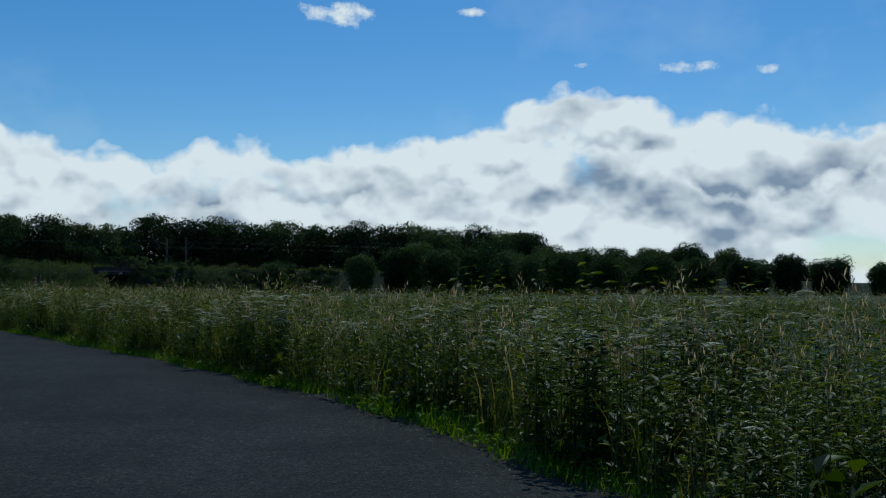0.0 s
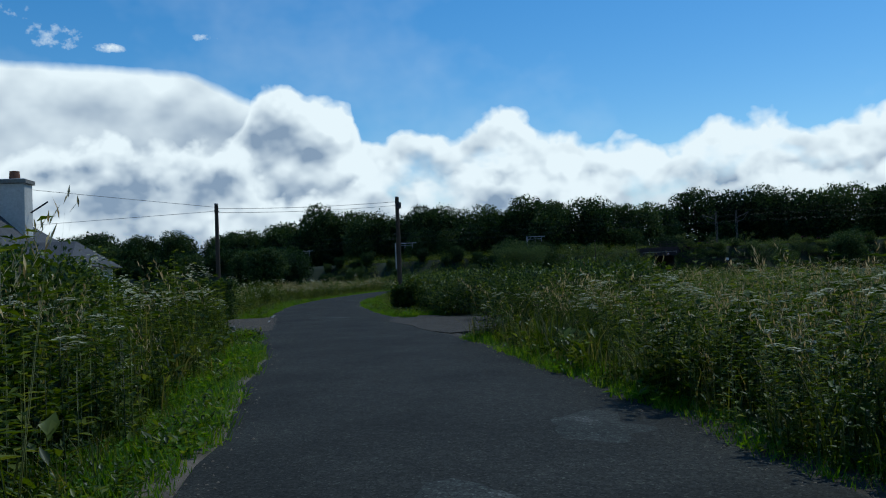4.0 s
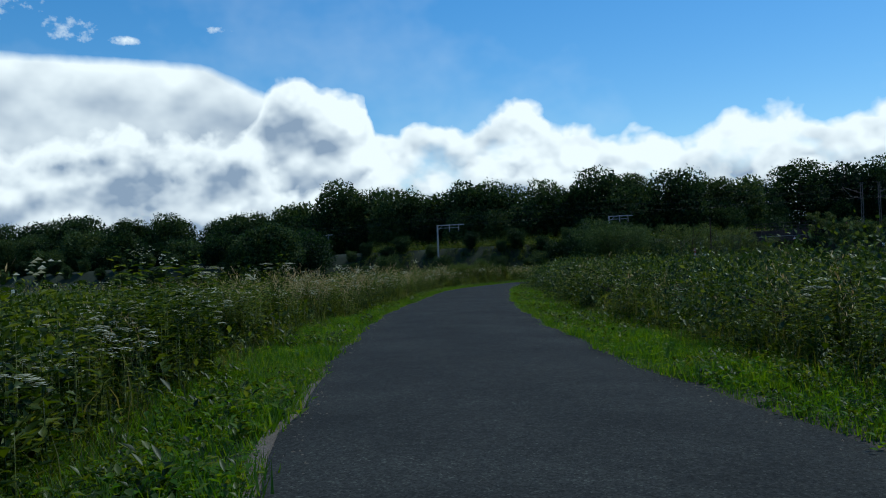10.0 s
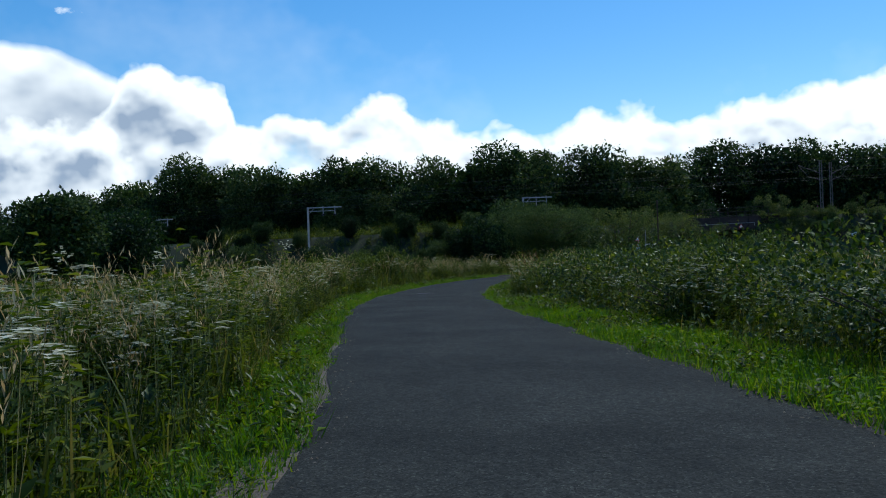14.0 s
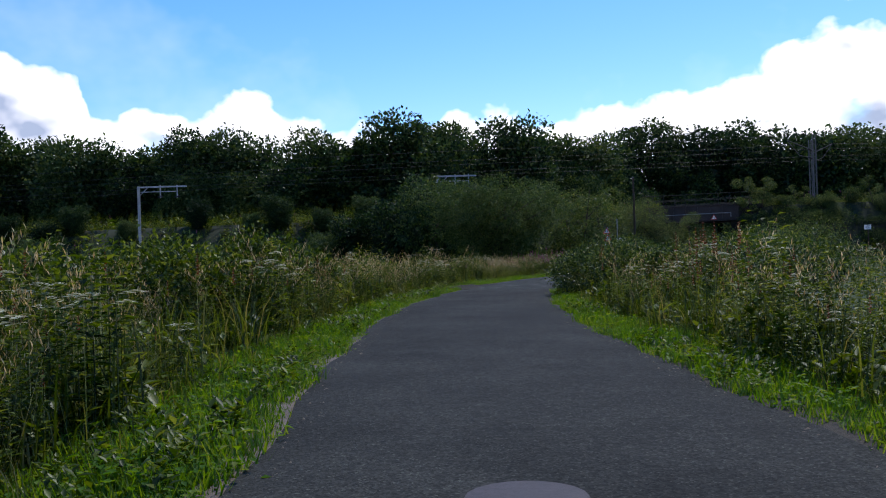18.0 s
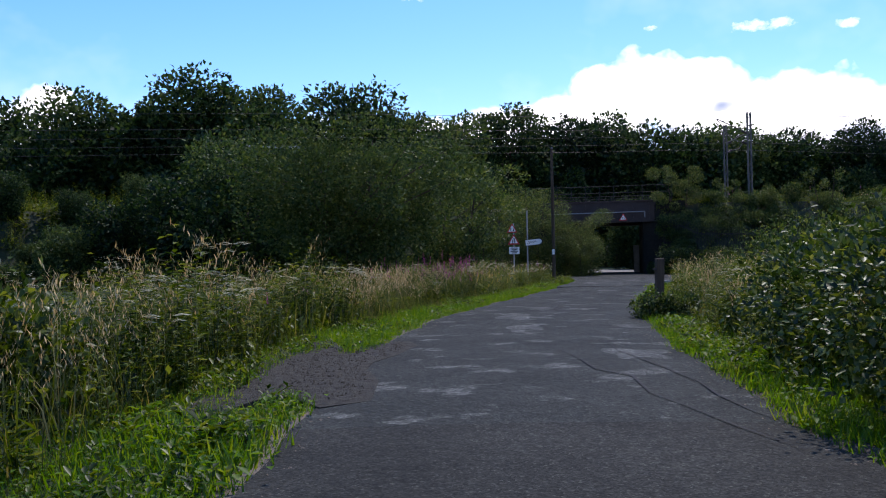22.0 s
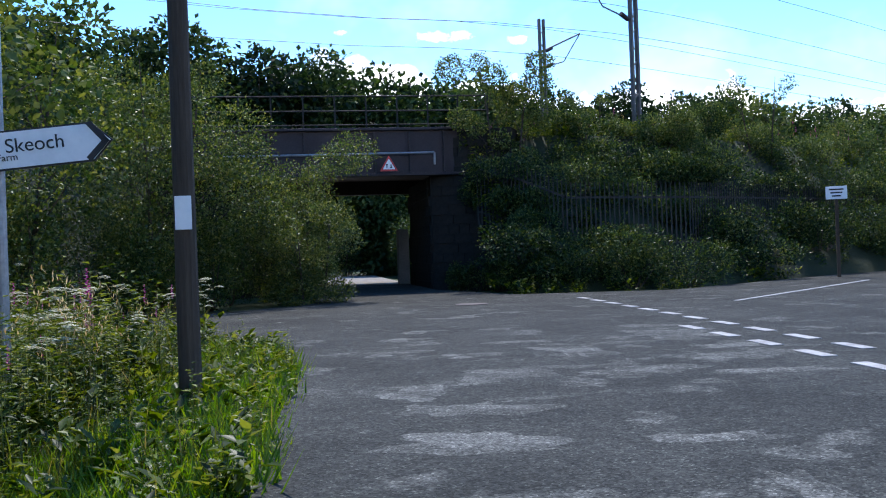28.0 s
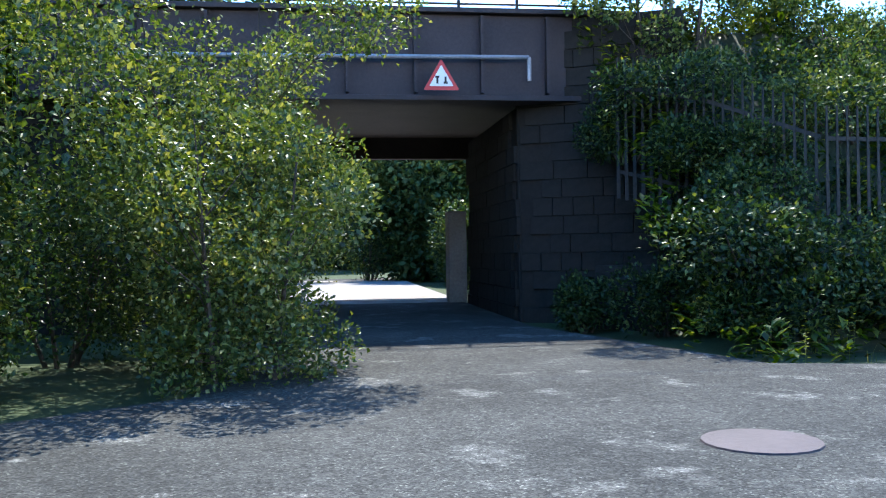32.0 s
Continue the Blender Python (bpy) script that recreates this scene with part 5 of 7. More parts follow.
for n, (s, l, rx, ry, h, cnt) in enumerate(((53.0, -4.6, 2.6, 1.7, 1.65, 8000), (57.6, -4.4, 2.8, 1.7, 1.6, 8000), (62.5, -4.6, 2.8, 1.7, 1.5, 7500), (68, -5.2, 3.0, 1.8, 1.4, 6500), (74, -6.0, 3.2, 1.8, 1.3, 5000))):
    lb(s, l, "hedge_bush", "leafy green hedge bush behind the verge", rx, ry, h, int(cnt * 1.5), 0.078, M_WEED, seed=575 + n, mats2=M_UMBEL, share=0.006, group="hedge bushes on the left bank")
for n, (s, l, rx, ry, h, cnt) in enumerate(((129.5, -5.0, 2.2, 1.5, 1.95, 9000), (133.8, -4.5, 1.9, 1.4, 2.0, 9000), (125.5, -6.2, 2.2, 1.7, 1.75, 6000), (137.2, -4.5, 1.4, 1.2, 1.75, 6000), (147.0, -5.0, 2.0, 1.3, 1.2, 5000))):
    lb(s, l, "leafy_bush", "bright green broad-leaved bush behind the grass", rx, ry, h, int(cnt * 1.5), 0.095, M_WEED, seed=585 + n, mats2=M_BRAMBLE, share=0.15)


def make_tree(name, label, at, height, spread, seed, leaves, leaf, mats, low=0.18, clumps=30, share=0.3, girth=None, yaw=0, group="", stems=1, lump=1.0, limbs=False):
    r = np.random.default_rng(seed)
    root = thing(name, label, "tree", at, yaw, group)
    g = girth or height * 0.018
    forks, tops = [], []
    for k in range(stems):
        a = 6.283 * k / max(stems, 1)
        off = 0.0 if stems == 1 else 0.35
        b = Vector((math.cos(a) * off, math.sin(a) * off, 0))
        lean = Vector((r.normal(0, 0.04) + (math.cos(a) * 0.12 if stems > 1 else 0), r.normal(0, 0.04) + (math.sin(a) * 0.12 if stems > 1 else 0), 1))
        mid, top = b + lean * height * 0.45, b + lean * height * 0.88
        forks += [(b, mid, g, g * 0.65), (mid, top, g * 0.65, g * 0.15)]
        tops.append((b, mid, top))
    cen, rad = [], []
    for k in range(clumps):
        u = (k + 0.5) / clumps
        z = height * (low + (0.86 - low) * u)
        prof = math.sin(math.pi * min(1, 0.22 + 0.78 * (1 - (z / height - low) / (1 - low)))) ** 0.6
        a = k * 2.4 + r.normal(0, 0.4)
        q = spread * prof * (0.3 + 0.42 * r.random()) * (1.25 - 0.25 * lump)
        b, mid, top = tops[k % len(tops)]
        axis = b.lerp(top, min(1, z / height))
        c = Vector((axis.x + math.cos(a) * q, axis.y + math.sin(a) * q, z + r.normal(0, 0.015 * height)))
        cen.append(c)
        s = spread * (0.25 + 0.2 * r.random()) * lump
        rad.append((s, s, s * (0.65 + 0.3 * r.random())))
        start = b.lerp(top, max(0.12, min(0.85, z / height - 0.18)))
        forks.append((start, c, g * 0.32, g * 0.06))
    if limbs:
        for k in range(stems):
            woody("stem" if stems > 1 else "trunk", r, forks[2 * k : 2 * k + 2], M_BARK, root, 7)
        for fork in forks[2 * stems :]:
            woody("limb", r, [fork], M_BARK, root, 5)
    else:
        woody("trunk", r, forks, M_BARK, root, 5)
    v, f = leaf_cloud(r, np.array([tuple(c) for c in cen]), np.array(rad), leaves, leaf, leaf * 0.7)
    v[:, 2] = np.maximum(v[:, 2], 0.05)
    crown_part("crown", root, v, f, mats, share, r)
    return root


# far woods behind the railway: a few models, then copies
WOOD = []
for n, (h, s, lv, lab) in enumerate(((17, 5.2, 5200, "tall dark broadleaved tree at the wood's edge"), (15, 5.6, 5200, "broad dark green tree of the wood"), (19, 5.0, 5200, "tall slender dark tree of the wood"), (12.5, 4.6, 4600, "rounded mid-green tree of the wood"),
                                     (10.0, 4.4, 4200, "low dark green tree of the wood"), (14, 4.0, 4000, "narrow tree with light foliage in the wood"), (7.0, 3.6, 3600, "low scrubby tree at the field edge"))):
    WOOD.append(make_tree("wood_tree", lab, (0, 0, 0), h, s, 700 + n, int(lv * 3.6), 0.40 if n < 6 else 0.28, [M_TREE, M_TREE_B], 0.05, 64, 0.22 + 0.25 * (n in (3, 5)), group="trees of the far wood"))
WR = np.random.default_rng(5)
used = set()


def plant(k, x, y, size=1.0, z=-0.06):
    if -104 < x < 10 and y > 203:
        # the wood draws back behind the bridge, up rising ground
        q = float(np.interp(x, (-104, -90, -60, -20, 10), (1.0, 1.18, 1.34, 1.28, 1.0)))
        x, y, size = -85 + (x + 85) * q, 128 + (y - 128) * q, size * (1 + (q - 1) * 0.8)
    m = pose(x, y, z, 0, 0, WR.random() * 360) @ Matrix.Diagonal((size * (0.92 + 0.16 * WR.random()), size * (0.92 + 0.16 * WR.random()), size, 1))
    if k not in used:
        used.add(k)
        WOOD[k].matrix_world = m
        return WOOD[k]
    ob = copy_thing(WOOD[k], pose(x, y, z))
    ob.matrix_basis = m
    return ob


WOOD_HEIGHT = [17, 15, 19, 12.5, 10, 14, 7]
WOOD_TOP = ((-340, 24), (-270, 21), (-238, 19.5), (-206, 18), (-190, 18.2), (-178, 20.5), (-164, 19.6), (-148, 20), (-131, 18.8), (-120, 19.8), (-106, 18.8), (-92, 19), (-82, 18.3), (-69, 17.4), (-53, 17), (-40, 16.4), (-25, 17), (0, 16), (12, 14), (33, 14.5), (56, 15.2), (80, 13), (110, 12))


def wood_size(k, x, share):
    """Scale for model k so that it grows to a share of the wood's height there."""
    return float(share * np.interp(x, [q[0] for q in WOOD_TOP], [q[1] for q in WOOD_TOP]) / WOOD_HEIGHT[k])


EDGE = spline([(-340, 128), (-262, 152), (-215, 168), (-190, 172), (-168, 178), (-141, 184), (-115, 186), (-104, 193), (-92, 208), (-76, 214), (-60, 216), (-40, 222), (-8, 236), (40, 262), (110, 300)], 1.0)
ES = np.r_[0, np.cumsum(np.hypot(*np.diff(EDGE, axis=0).T))]


def edge_at(s, off):
    x, y = np.interp(s, ES, EDGE[:, 0]), np.interp(s, ES, EDGE[:, 1])
    return x, y + off


s = 4.0
while s < ES[-1] - 2:
    x, y = edge_at(s, WR.normal(0, 1.5))
    far = x < -200 or x > -60
    k = int(WR.choice([3, 4, 1]) if far else WR.choice([0, 1, 3, 5, 1]))
    plant(k, float(x), float(y), wood_size(k, x, 0.58 + 0.24 * WR.random()))
    s += 6.8 + 3.4 * WR.random()
s = 8.0
while s < ES[-1] - 2:
    x, y = edge_at(s, 9 + WR.normal(0, 2))
    k = int(WR.choice([0, 2, 1, 5, 2])) if -200 < x < -60 else int(WR.choice([1, 3]))
    plant(k, float(x), float(y), wood_size(k, x, 0.80 + 0.2 * WR.random()))
    s += 7.4 + 3.4 * WR.random()
# crowns that stand out of the skyline
for k, x, y, top in ((2, -239, 165, 18.2), (0, -228, 169, 18.4), (1, -206, 175, 17.4), (3, -190, 176, 18.0), (0, -178, 178, 22.2), (1, -174, 182, 20.6), (1, -165, 182, 19.5), (5, -160, 186, 18.6), (0, -149, 186, 20.0), (1, -142, 188, 19.6), (0, -131, 188, 18.8), (5, -125, 188, 17.2), (0, -120, 188, 19.9),
                     (2, -115.5, 190, 19.4), (1, -106, 193, 18.7), (3, -112, 186, 15.5), (5, -99, 203, 17.6), (2, -92, 211, 19.5), (1, -87, 214, 17.8), (0, -82, 216, 18.3), (3, -75, 216, 16.6), (1, -69, 218, 17.3), (5, -62, 219, 16.3), (0, -54, 221, 17.0), (1, -47, 223, 16.3), (3, -40, 225, 16.5), (1, -33, 228, 16.0), (0, -26, 231, 17.0),
                     (3, -14, 236, 16.0), (1, -2, 243, 17.2), (3, 12, 250, 14.0), (1, 33, 262, 14.4), (0, 56, 274, 16.3), (1, 44, 268, 14.6), (3, 70, 282, 14.8)):
    plant(k, x, y, 1.02 * top / WOOD_HEIGHT[k])
# trees on the far side of the right-hand field
for k, x, y, size in ((4, -38, 205, 1.0), (3, -24, 196, 0.85), (4, -12, 180, 1.0), (4, -4, 166, 0.95), (6, 6, 160, 1.1), (4, 14, 168, 0.9), (6, 22, 172, 1.2), (4, 33, 180, 0.9), (6, 44, 190, 1.2), (4, 55, 200, 0.9), (4, 66, 205, 1.0), (6, 78, 210, 1.3), (4, 92, 215, 0.85), (4, 106, 218, 0.85), (6, 120, 220, 1.1),
                      (4, 136, 222, 1.0), (4, 152, 222, 1.0), (4, 170, 224, 1.0), (4, -30, 186, 0.9), (4, -18, 206, 1.1), (4, 2, 190, 1.0), (6, -50, 186, 1.0)):
    plant(k, x, y, size)
lone = make_tree("tree", "lone airy tree standing above the field", (-0.5, 130.0, -0.06), 10.2, 3.3, 731, 1500, 0.36, [M_TREE_B, M_TREE], 0.35, 14, 0.3)
for n in range(34):
    x = -36 + 7.0 * n + WR.normal(0, 1.5)
    plant(int(WR.choice([4, 6, 3])), float(x), float(205 + 0.12 * x + WR.normal(0, 5)), float(0.75 + 0.3 * WR.random()) * (0.72 if x > 64 else 1.0))
for k, x, y, size in ((1, -92, 200, 0.62), (3, -87, 206, 0.7), (1, -98, 196, 0.75), (3, -80, 224, 0.85), (3, -66, 226, 0.8), (4, -78.5, 202, 0.75), (4, -73.5, 202, 0.7)):
    plant(k, x, y, size)
# far left: low trees behind the cottage
for k, x, y, size in ((4, -110, 100, 0.7), (6, -118, 112, 0.9), (4, -128, 122, 0.75), (3, -150, 140, 0.75), (4, -165, 142, 0.95), (4, -178, 146, 1.0), (6, -140, 132, 0.9), (4, -196, 150, 1.0), (4, -210, 152, 1.0), (4, -226, 150, 1.0), (4, -244, 146, 1.0)):
    plant(k, x, y, size)
# scrub along the foot of the railway and on its slopes
for n in range(34):
    t = n / 33
    i = int(t * (len(BANK_W[0]) - 1))
    p, d = BANK_W[0][i], BANK_W[1][i]
    if p[0] < -200 or p[0] > -95:
        continue
    l = 12.0 + WR.normal(0, 0.8)
    plant(6, float(p[0] + d[1] * l), float(p[1] - d[0] * l), float(0.42 + 0.2 * WR.random()))
for n in range(84):
    i = int(n / 83 * (len(BANK_W[0]) - 5))
    p, d, h = BANK_W[0][i], BANK_W[1][i], BANK_W[2][i]
    l = (10.6, 7.6, 5.4)[n % 3] + WR.normal(0, 0.5)
    if p[0] < -106:
        plant(6, float(p[0] + d[1] * l), float(p[1] - d[0] * l), float((0.3, 0.34, 0.42)[n % 3] * (0.85 + 0.3 * WR.random())), float(bank_z(BANK_W, i, l)) - 0.2)
for k, x, y, size in ((6, -101.5, 156.0, 1.12), (6, -97.5, 158.5, 0.95), (6, -106.0, 158.0, 0.95), (6, -112.0, 160.5, 0.8)):
    plant(k, x, y, size)

# big leafy tree over the left verge near the junction
make_tree("tree", "spreading rowan tree overhanging the verge", (-92.1, 141.0, -0.05), 6.5, 4.9, 741, 56000, 0.12, [M_TREE, M_TREE_B], 0.24, 90, 0.4, 0.13, stems=3, lump=0.6, limbs=True)
make_tree("tree", "dense willow tree behind the rowan", (-99.5, 151.5, -0.05), 7.6, 4.6, 742, 14000, 0.24, [M_TREE, M_TREE_B], 0.06, 42, 0.4, 0.14, stems=3, lump=0.8, limbs=True)
make_tree("tree", "leafy tree beside the road sign", (-91.0, 160.5, -0.05), 7.4, 3.6, 743, 12000, 0.17, [M_TREE_B, M_BIRCH_LIT], 0.08, 28, 0.25, 0.11, stems=2, lump=0.8, limbs=True)
# birches at the mouth of the underpass
make_tree("birch_bush", "sunlit birch scrub reaching over the road edge", (-87.6, 170.4, -0.05), 6.8, 2.9, 744, 38000, 0.075, [M_BIRCH_LIT, M_TREE_B], 0.05, 38, 0.3, 0.06, stems=4, lump=0.8, limbs=True)
make_tree("birch_bush", "low birch branches beside the underpass", (-84.3, 173.2, -0.05), 4.9, 2.0, 745, 30000, 0.065, [M_BIRCH_LIT, M_TREE_B], 0.03, 40, 0.3, 0.04, stems=3, lump=0.8, limbs=True)
make_tree("birch_bush", "leafy birch suckers spilling over the road edge", (-83.9, 171.2, -0.05), 2.9, 1.45, 747, 15000, 0.06, [M_BIRCH_LIT, M_TREE_B], 0.02, 28, 0.3, 0.03, stems=3, lump=0.8, limbs=True)
make_tree("birch_bush", "young birch behind the signpost", (-90.0, 166.6, -0.05), 7.0, 2.6, 746, 15000, 0.10, [M_BIRCH_LIT, M_TREE_B], 0.05, 34, 0.4, 0.06, stems=3, lump=0.8, limbs=True)
# saplings on the eastern bank
for n, (x, y, z, h, sp, lv, lab) in enumerate(((-77.0, 177.2, 3.6, 4.9, 1.5, 8000, "sapling on the bank beside the bridge"), (-73.0, 180.0, 4.8, 2.6, 0.8, 1600, "thin sapling on the railway bank"), (-66.0, 180.0, 4.0, 4.2, 1.0, 1500, "slender airy birch on the railway bank"),
                                               (-62.0, 175.5, 1.6, 4.8, 2.6, 8000, "bushy hazel at the foot of the bank"), (-57.5, 173.0, 0.0, 6.5, 3.0, 11000, "leafy roadside tree beside the palisade"))):
    make_tree("sapling", lab, (x, y, z), h, sp, 760 + n, int(lv * 1.7), 0.085, [M_BIRCH_LIT, M_TREE_B], 0.04, 20, 0.5, 0.04, stems=2, lump=0.85, limbs=True)


# plants over the slopes of the railway
def bank_plants(line, x0, x1, per, seed, label, mix, reach=18.0):
    q = Soup(seed)
    p, d, h = line
    idx = np.where((p[:, 0] > x0) & (p[:, 0] < x1))[0]
    for temp, share, size in mix:
        k = int(len(idx) * 2.5 * 14 * per * share)
        i = q.r.choice(idx, k)
        l = -6 + reach * q.r.random(k)
        xy = p[i] + d[i] * (q.r.random(k)[:, None] - 0.5) * 2.5 + np.c_[d[i][:, 1] * l, -d[i][:, 0] * l]
        z = bank_z(line, i, l) - 0.1
        ok = free(xy)
        q.put(temp, np.c_[xy, z][ok], (0.8 * size, 1.3 * size))
    return q.make("bank_plants", label)


bank_plants(BANK_E, -78, -30, 2.0, 81, "weeds, grasses and willowherb on the railway bank", ((T_WEED, 0.6, 0.7), (T_TALL, 0.4, 0.6), (T_LOW, 0.8, 1.2), (T_HERB, 0.14, 0.9), (T_SEED, 0.1, 0.6)), 12.0)
bank_plants(BANK_E, -78, -40, 4.5, 83, "low ivy and weeds at the foot of the railway bank", ((T_LOW, 1.6, 1.1), (T_WEED, 0.5, 0.5), (T_TALL, 0.4, 0.4)))
bank_plants(BANK_W, -150, -86, 2.2, 82, "weeds and grasses on the railway bank", ((T_WEED, 0.8, 1.3), (T_TALL, 0.9, 1.1), (T_LOW, 0.8, 2.2), (T_HERB, 0.05, 1.0)))
for n, (x, y, rx, h) in enumerate(((-78.9, 176.0, 0.8, 0.9), (-78.0, 175.0, 1.0, 1.2), (-77.0, 174.0, 1.1, 1.3), (-76.0, 173.0, 1.3, 1.5), (-74.6, 172.3, 1.4, 1.6), (-73.0, 172.0, 1.5, 1.6), (-75.6, 174.2, 1.3, 1.9), (-73.8, 173.4, 1.4, 2.0))):
    make_bush("bush", "dark ivy and bramble at the foot of the wall", (x, y), rx, 0.8, h, 3000, 0.075, M_BRAMBLE, 810 + n, M_TREE, 0.4, category="bush")


def on_bank(line, x, l):
    p, d, h = line
    i = int(np.argmin(np.abs(p[:, 0] - x)))
    return float(p[i, 0] + d[i, 1] * l), float(p[i, 1] - d[i, 0] * l), float(bank_z(line, i, l)) - 0.15


def scrub_row(x0, x1, n, l, rx, h, count, mats, seed, label, group):
    for k in range(n):
        x, y, z = on_bank(BANK_E, x0 + (x1 - x0) * k / (n - 1), l + 0.5 * math.sin(k * 2.1 + seed))
        make_bush("bush", label, (x, y, z), rx, rx * 0.75, h * (1 + 0.38 * math.sin(k * 1.7 + seed)), count, 0.085, mats[0], seed + k, mats[1], 0.4, group=group)


# shaded face and sunlit top put into leaf colours: lower rows dark, top light
scrub_row(-76.6, -44, 34, 9.5, 1.7, 1.35, 3400, (M_BRAMBLE, M_TREE), 820, "bramble scrub at the foot of the railway bank, coloured dark as shaded", "scrub below the palisade")
scrub_row(-77.0, -44, 21, 7.2, 1.8, 1.6, 4200, (M_BRAMBLE, M_TREE), 840, "bushy green scrub on the railway bank", "scrub above the palisade")
scrub_row(-74.5, -42, 14, 5.2, 1.5, 1.5, 4600, (M_TREE_B, M_BIRCH_LIT), 860, "green scrub at the top of the bank, coloured light as sunlit", "scrub at the top of the bank")
for n, (x, y, z, h) in enumerate(((-72.4, 178.6, 4.9, 1.0), (-73.2, 177.3, 4.0, 1.2), (-72.0, 176.6, 3.3, 1.3), (-73.4, 175.8, 2.4, 1.3), (-71.2, 178.2, 4.6, 1.1), (-74.4, 177.0, 3.7, 1.2), (-71.8, 175.2, 1.8, 1.3), (-70.4, 177.0, 3.2, 1.3))):
    make_bush("bush", "bushy green scrub on the railway bank", (x, y, z), 1.5, 1.3, h, 4200, 0.085, M_BRAMBLE, 930 + n, M_TREE_B, 0.4, group="scrub above the palisade")
for n, (x, y, z, h) in enumerate(((-77.7, 176.2, 1.7, 1.2), (-77.2, 175.4, 0.9, 1.3), (-78.0, 176.6, 2.7, 1.2), (-76.5, 174.9, 0.6, 1.3), (-76.6, 176.2, 2.2, 1.4), (-75.6, 175.4, 1.5, 1.4), (-74.6, 174.9, 1.0, 1.4),
                                  (-76.9, 175.3, 2.4, 1.0), (-77.2, 172.9, 0.1, 1.0), (-77.3, 173.5, 0.6, 1.1), (-77.1, 174.4, 1.5, 1.1), (-76.2, 175.1, 2.2, 1.1), (-76.3, 172.9, 0.2, 1.1))):
    make_bush("bush", "dark ivy and bramble over the corner of the bank", (x, y, z), 1.1, 0.9, h, 3600, 0.075, M_BRAMBLE, 960 + n, M_TREE, 0.5, group="scrub above the palisade")
for n, (x, y) in enumerate(((-82.05, 128.4), (-81.75, 128.1), (-81.3, 128.6))):
    make_bush("bush", "low leafy weeds round the gatepost", (x, y), 0.45, 0.45, 0.62, 1800, 0.06, M_BRAMBLE, 950 + n, M_BRAMBLE, 0.3)
for n, (x, y, rx, ry, h) in enumerate(((-86.4, 171.0, 1.5, 1.2, 2.7), (-88.6, 169.0, 1.7, 1.4, 3.0), (-86.2, 173.6, 1.6, 1.3, 3.2), (-90.6, 167.0, 1.8, 1.5, 3.0))):
    make_bush("bush", "shaded hawthorn and bramble below the birches", (x, y), rx, ry, h, 9000, 0.065, M_TREE_B, 890 + n, M_BRAMBLE, 0.5)
hedge_model = None
for n in range(44):
    i = int(np.argmin(np.abs(BANK_W[0][:, 0] - (-196 + 2.25 * n))))
    p, d = BANK_W[0][i], BANK_W[1][i]
    l = 13.2 + 0.3 * math.sin(n * 1.9)
    at = (float(p[0] + d[1] * l), float(p[1] - d[0] * l), -0.1)
    if hedge_model is None:
        hedge_model = make_bush("hedge_bush", "dark hawthorn hedge bush at the foot of the railway", at, 1.9, 1.3, 1.75, 5200, 0.17, M_TREE, 990, M_BRAMBLE, 0.4, group="hedge along the railway")
    else:
        copy_thing(hedge_model, pose(*at, 0, 0, 67.0 * n))
# growth where the road bends away beyond the bridge
for n, (x, y, rx, ry, h) in enumerate(((-88.0, 199.0, 2.4, 1.8, 4.2), (-84.4, 201.0, 2.4, 1.8, 4.6), (-81.0, 202.5, 2.4, 1.8, 4.6), (-77.4, 201.5, 2.4, 1.8, 4.8), (-77.6, 196.5, 1.5, 2.0, 3.6), (-77.6, 192.0, 1.5, 2.0, 3.4), (-86.4, 194.0, 1.6, 2.2, 3.6))):
    make_bush("bush", "dark shaded thorn bush beyond the railway bridge", (x, y), rx, ry, h, 5000, 0.14, M_TREE, 870 + n, M_BRAMBLE, 0.4, group="bushes beyond the bridge")


# trimmed hedge of the cottage
def hedge(a, b, high, deep, count, seed):
    r = np.random.default_rng(seed)
    a, b = np.array(a), np.array(b)
    d = b - a
    long = np.hypot(*d)
    root = thing("hedge", "clipped dark green hedge beside the gravel drive", "hedge", (*a, -0.05), math.degrees(math.atan2(d[1], d[0])))
    woody("branchwork", r, [((x, 0, 0), (x + 0.1, 0.1 * math.sin(x * 9), high * 0.85), 0.03, 0.01) for x in np.arange(0.2, long, 0.45)], M_BARK, root)
    u = r.random((count, 3))
    face = r.integers(0, 4, count)
    x = u[:, 0] * long
    y = np.where(face == 0, -deep / 2, np.where(face == 1, deep / 2, (u[:, 1] - 0.5) * deep))
    z = np.where(face >= 2, high * (1 + 0.05 * np.sin(x * 1.7) + 0.04 * np.sin(x * 5.1)), u[:, 2] * high)
    c = np.stack([x, y, z], 1) + r.standard_normal((count, 3)) * 0.07
    w = r.standard_normal((count, 3))
    w /= np.linalg.norm(w, axis=1)[:, None]
    sd = np.cross(w, r.standard_normal((count, 3)))
    sd /= np.linalg.norm(sd, axis=1)[:, None]
    v = np.stack([c, c + w * 0.04 + sd * 0.032, c + w * 0.09, c + w * 0.04 - sd * 0.032], 1).reshape(-1, 3)
    f = (np.array([[[0, 1, 2], [0, 2, 3]]]) + np.arange(count)[:, None, None] * 4).reshape(-1, 3)
    crown_part("foliage", root, v, f, [M_BRAMBLE])
    part("core", box((long - 0.5, deep - 0.5, high - 0.4), (long / 2, 0, high / 2 - 0.15)), M_BARK, root)


hedge((-36.2, 33.3), (-44.5, 25.2), 1.35, 0.9, 42000, 91)


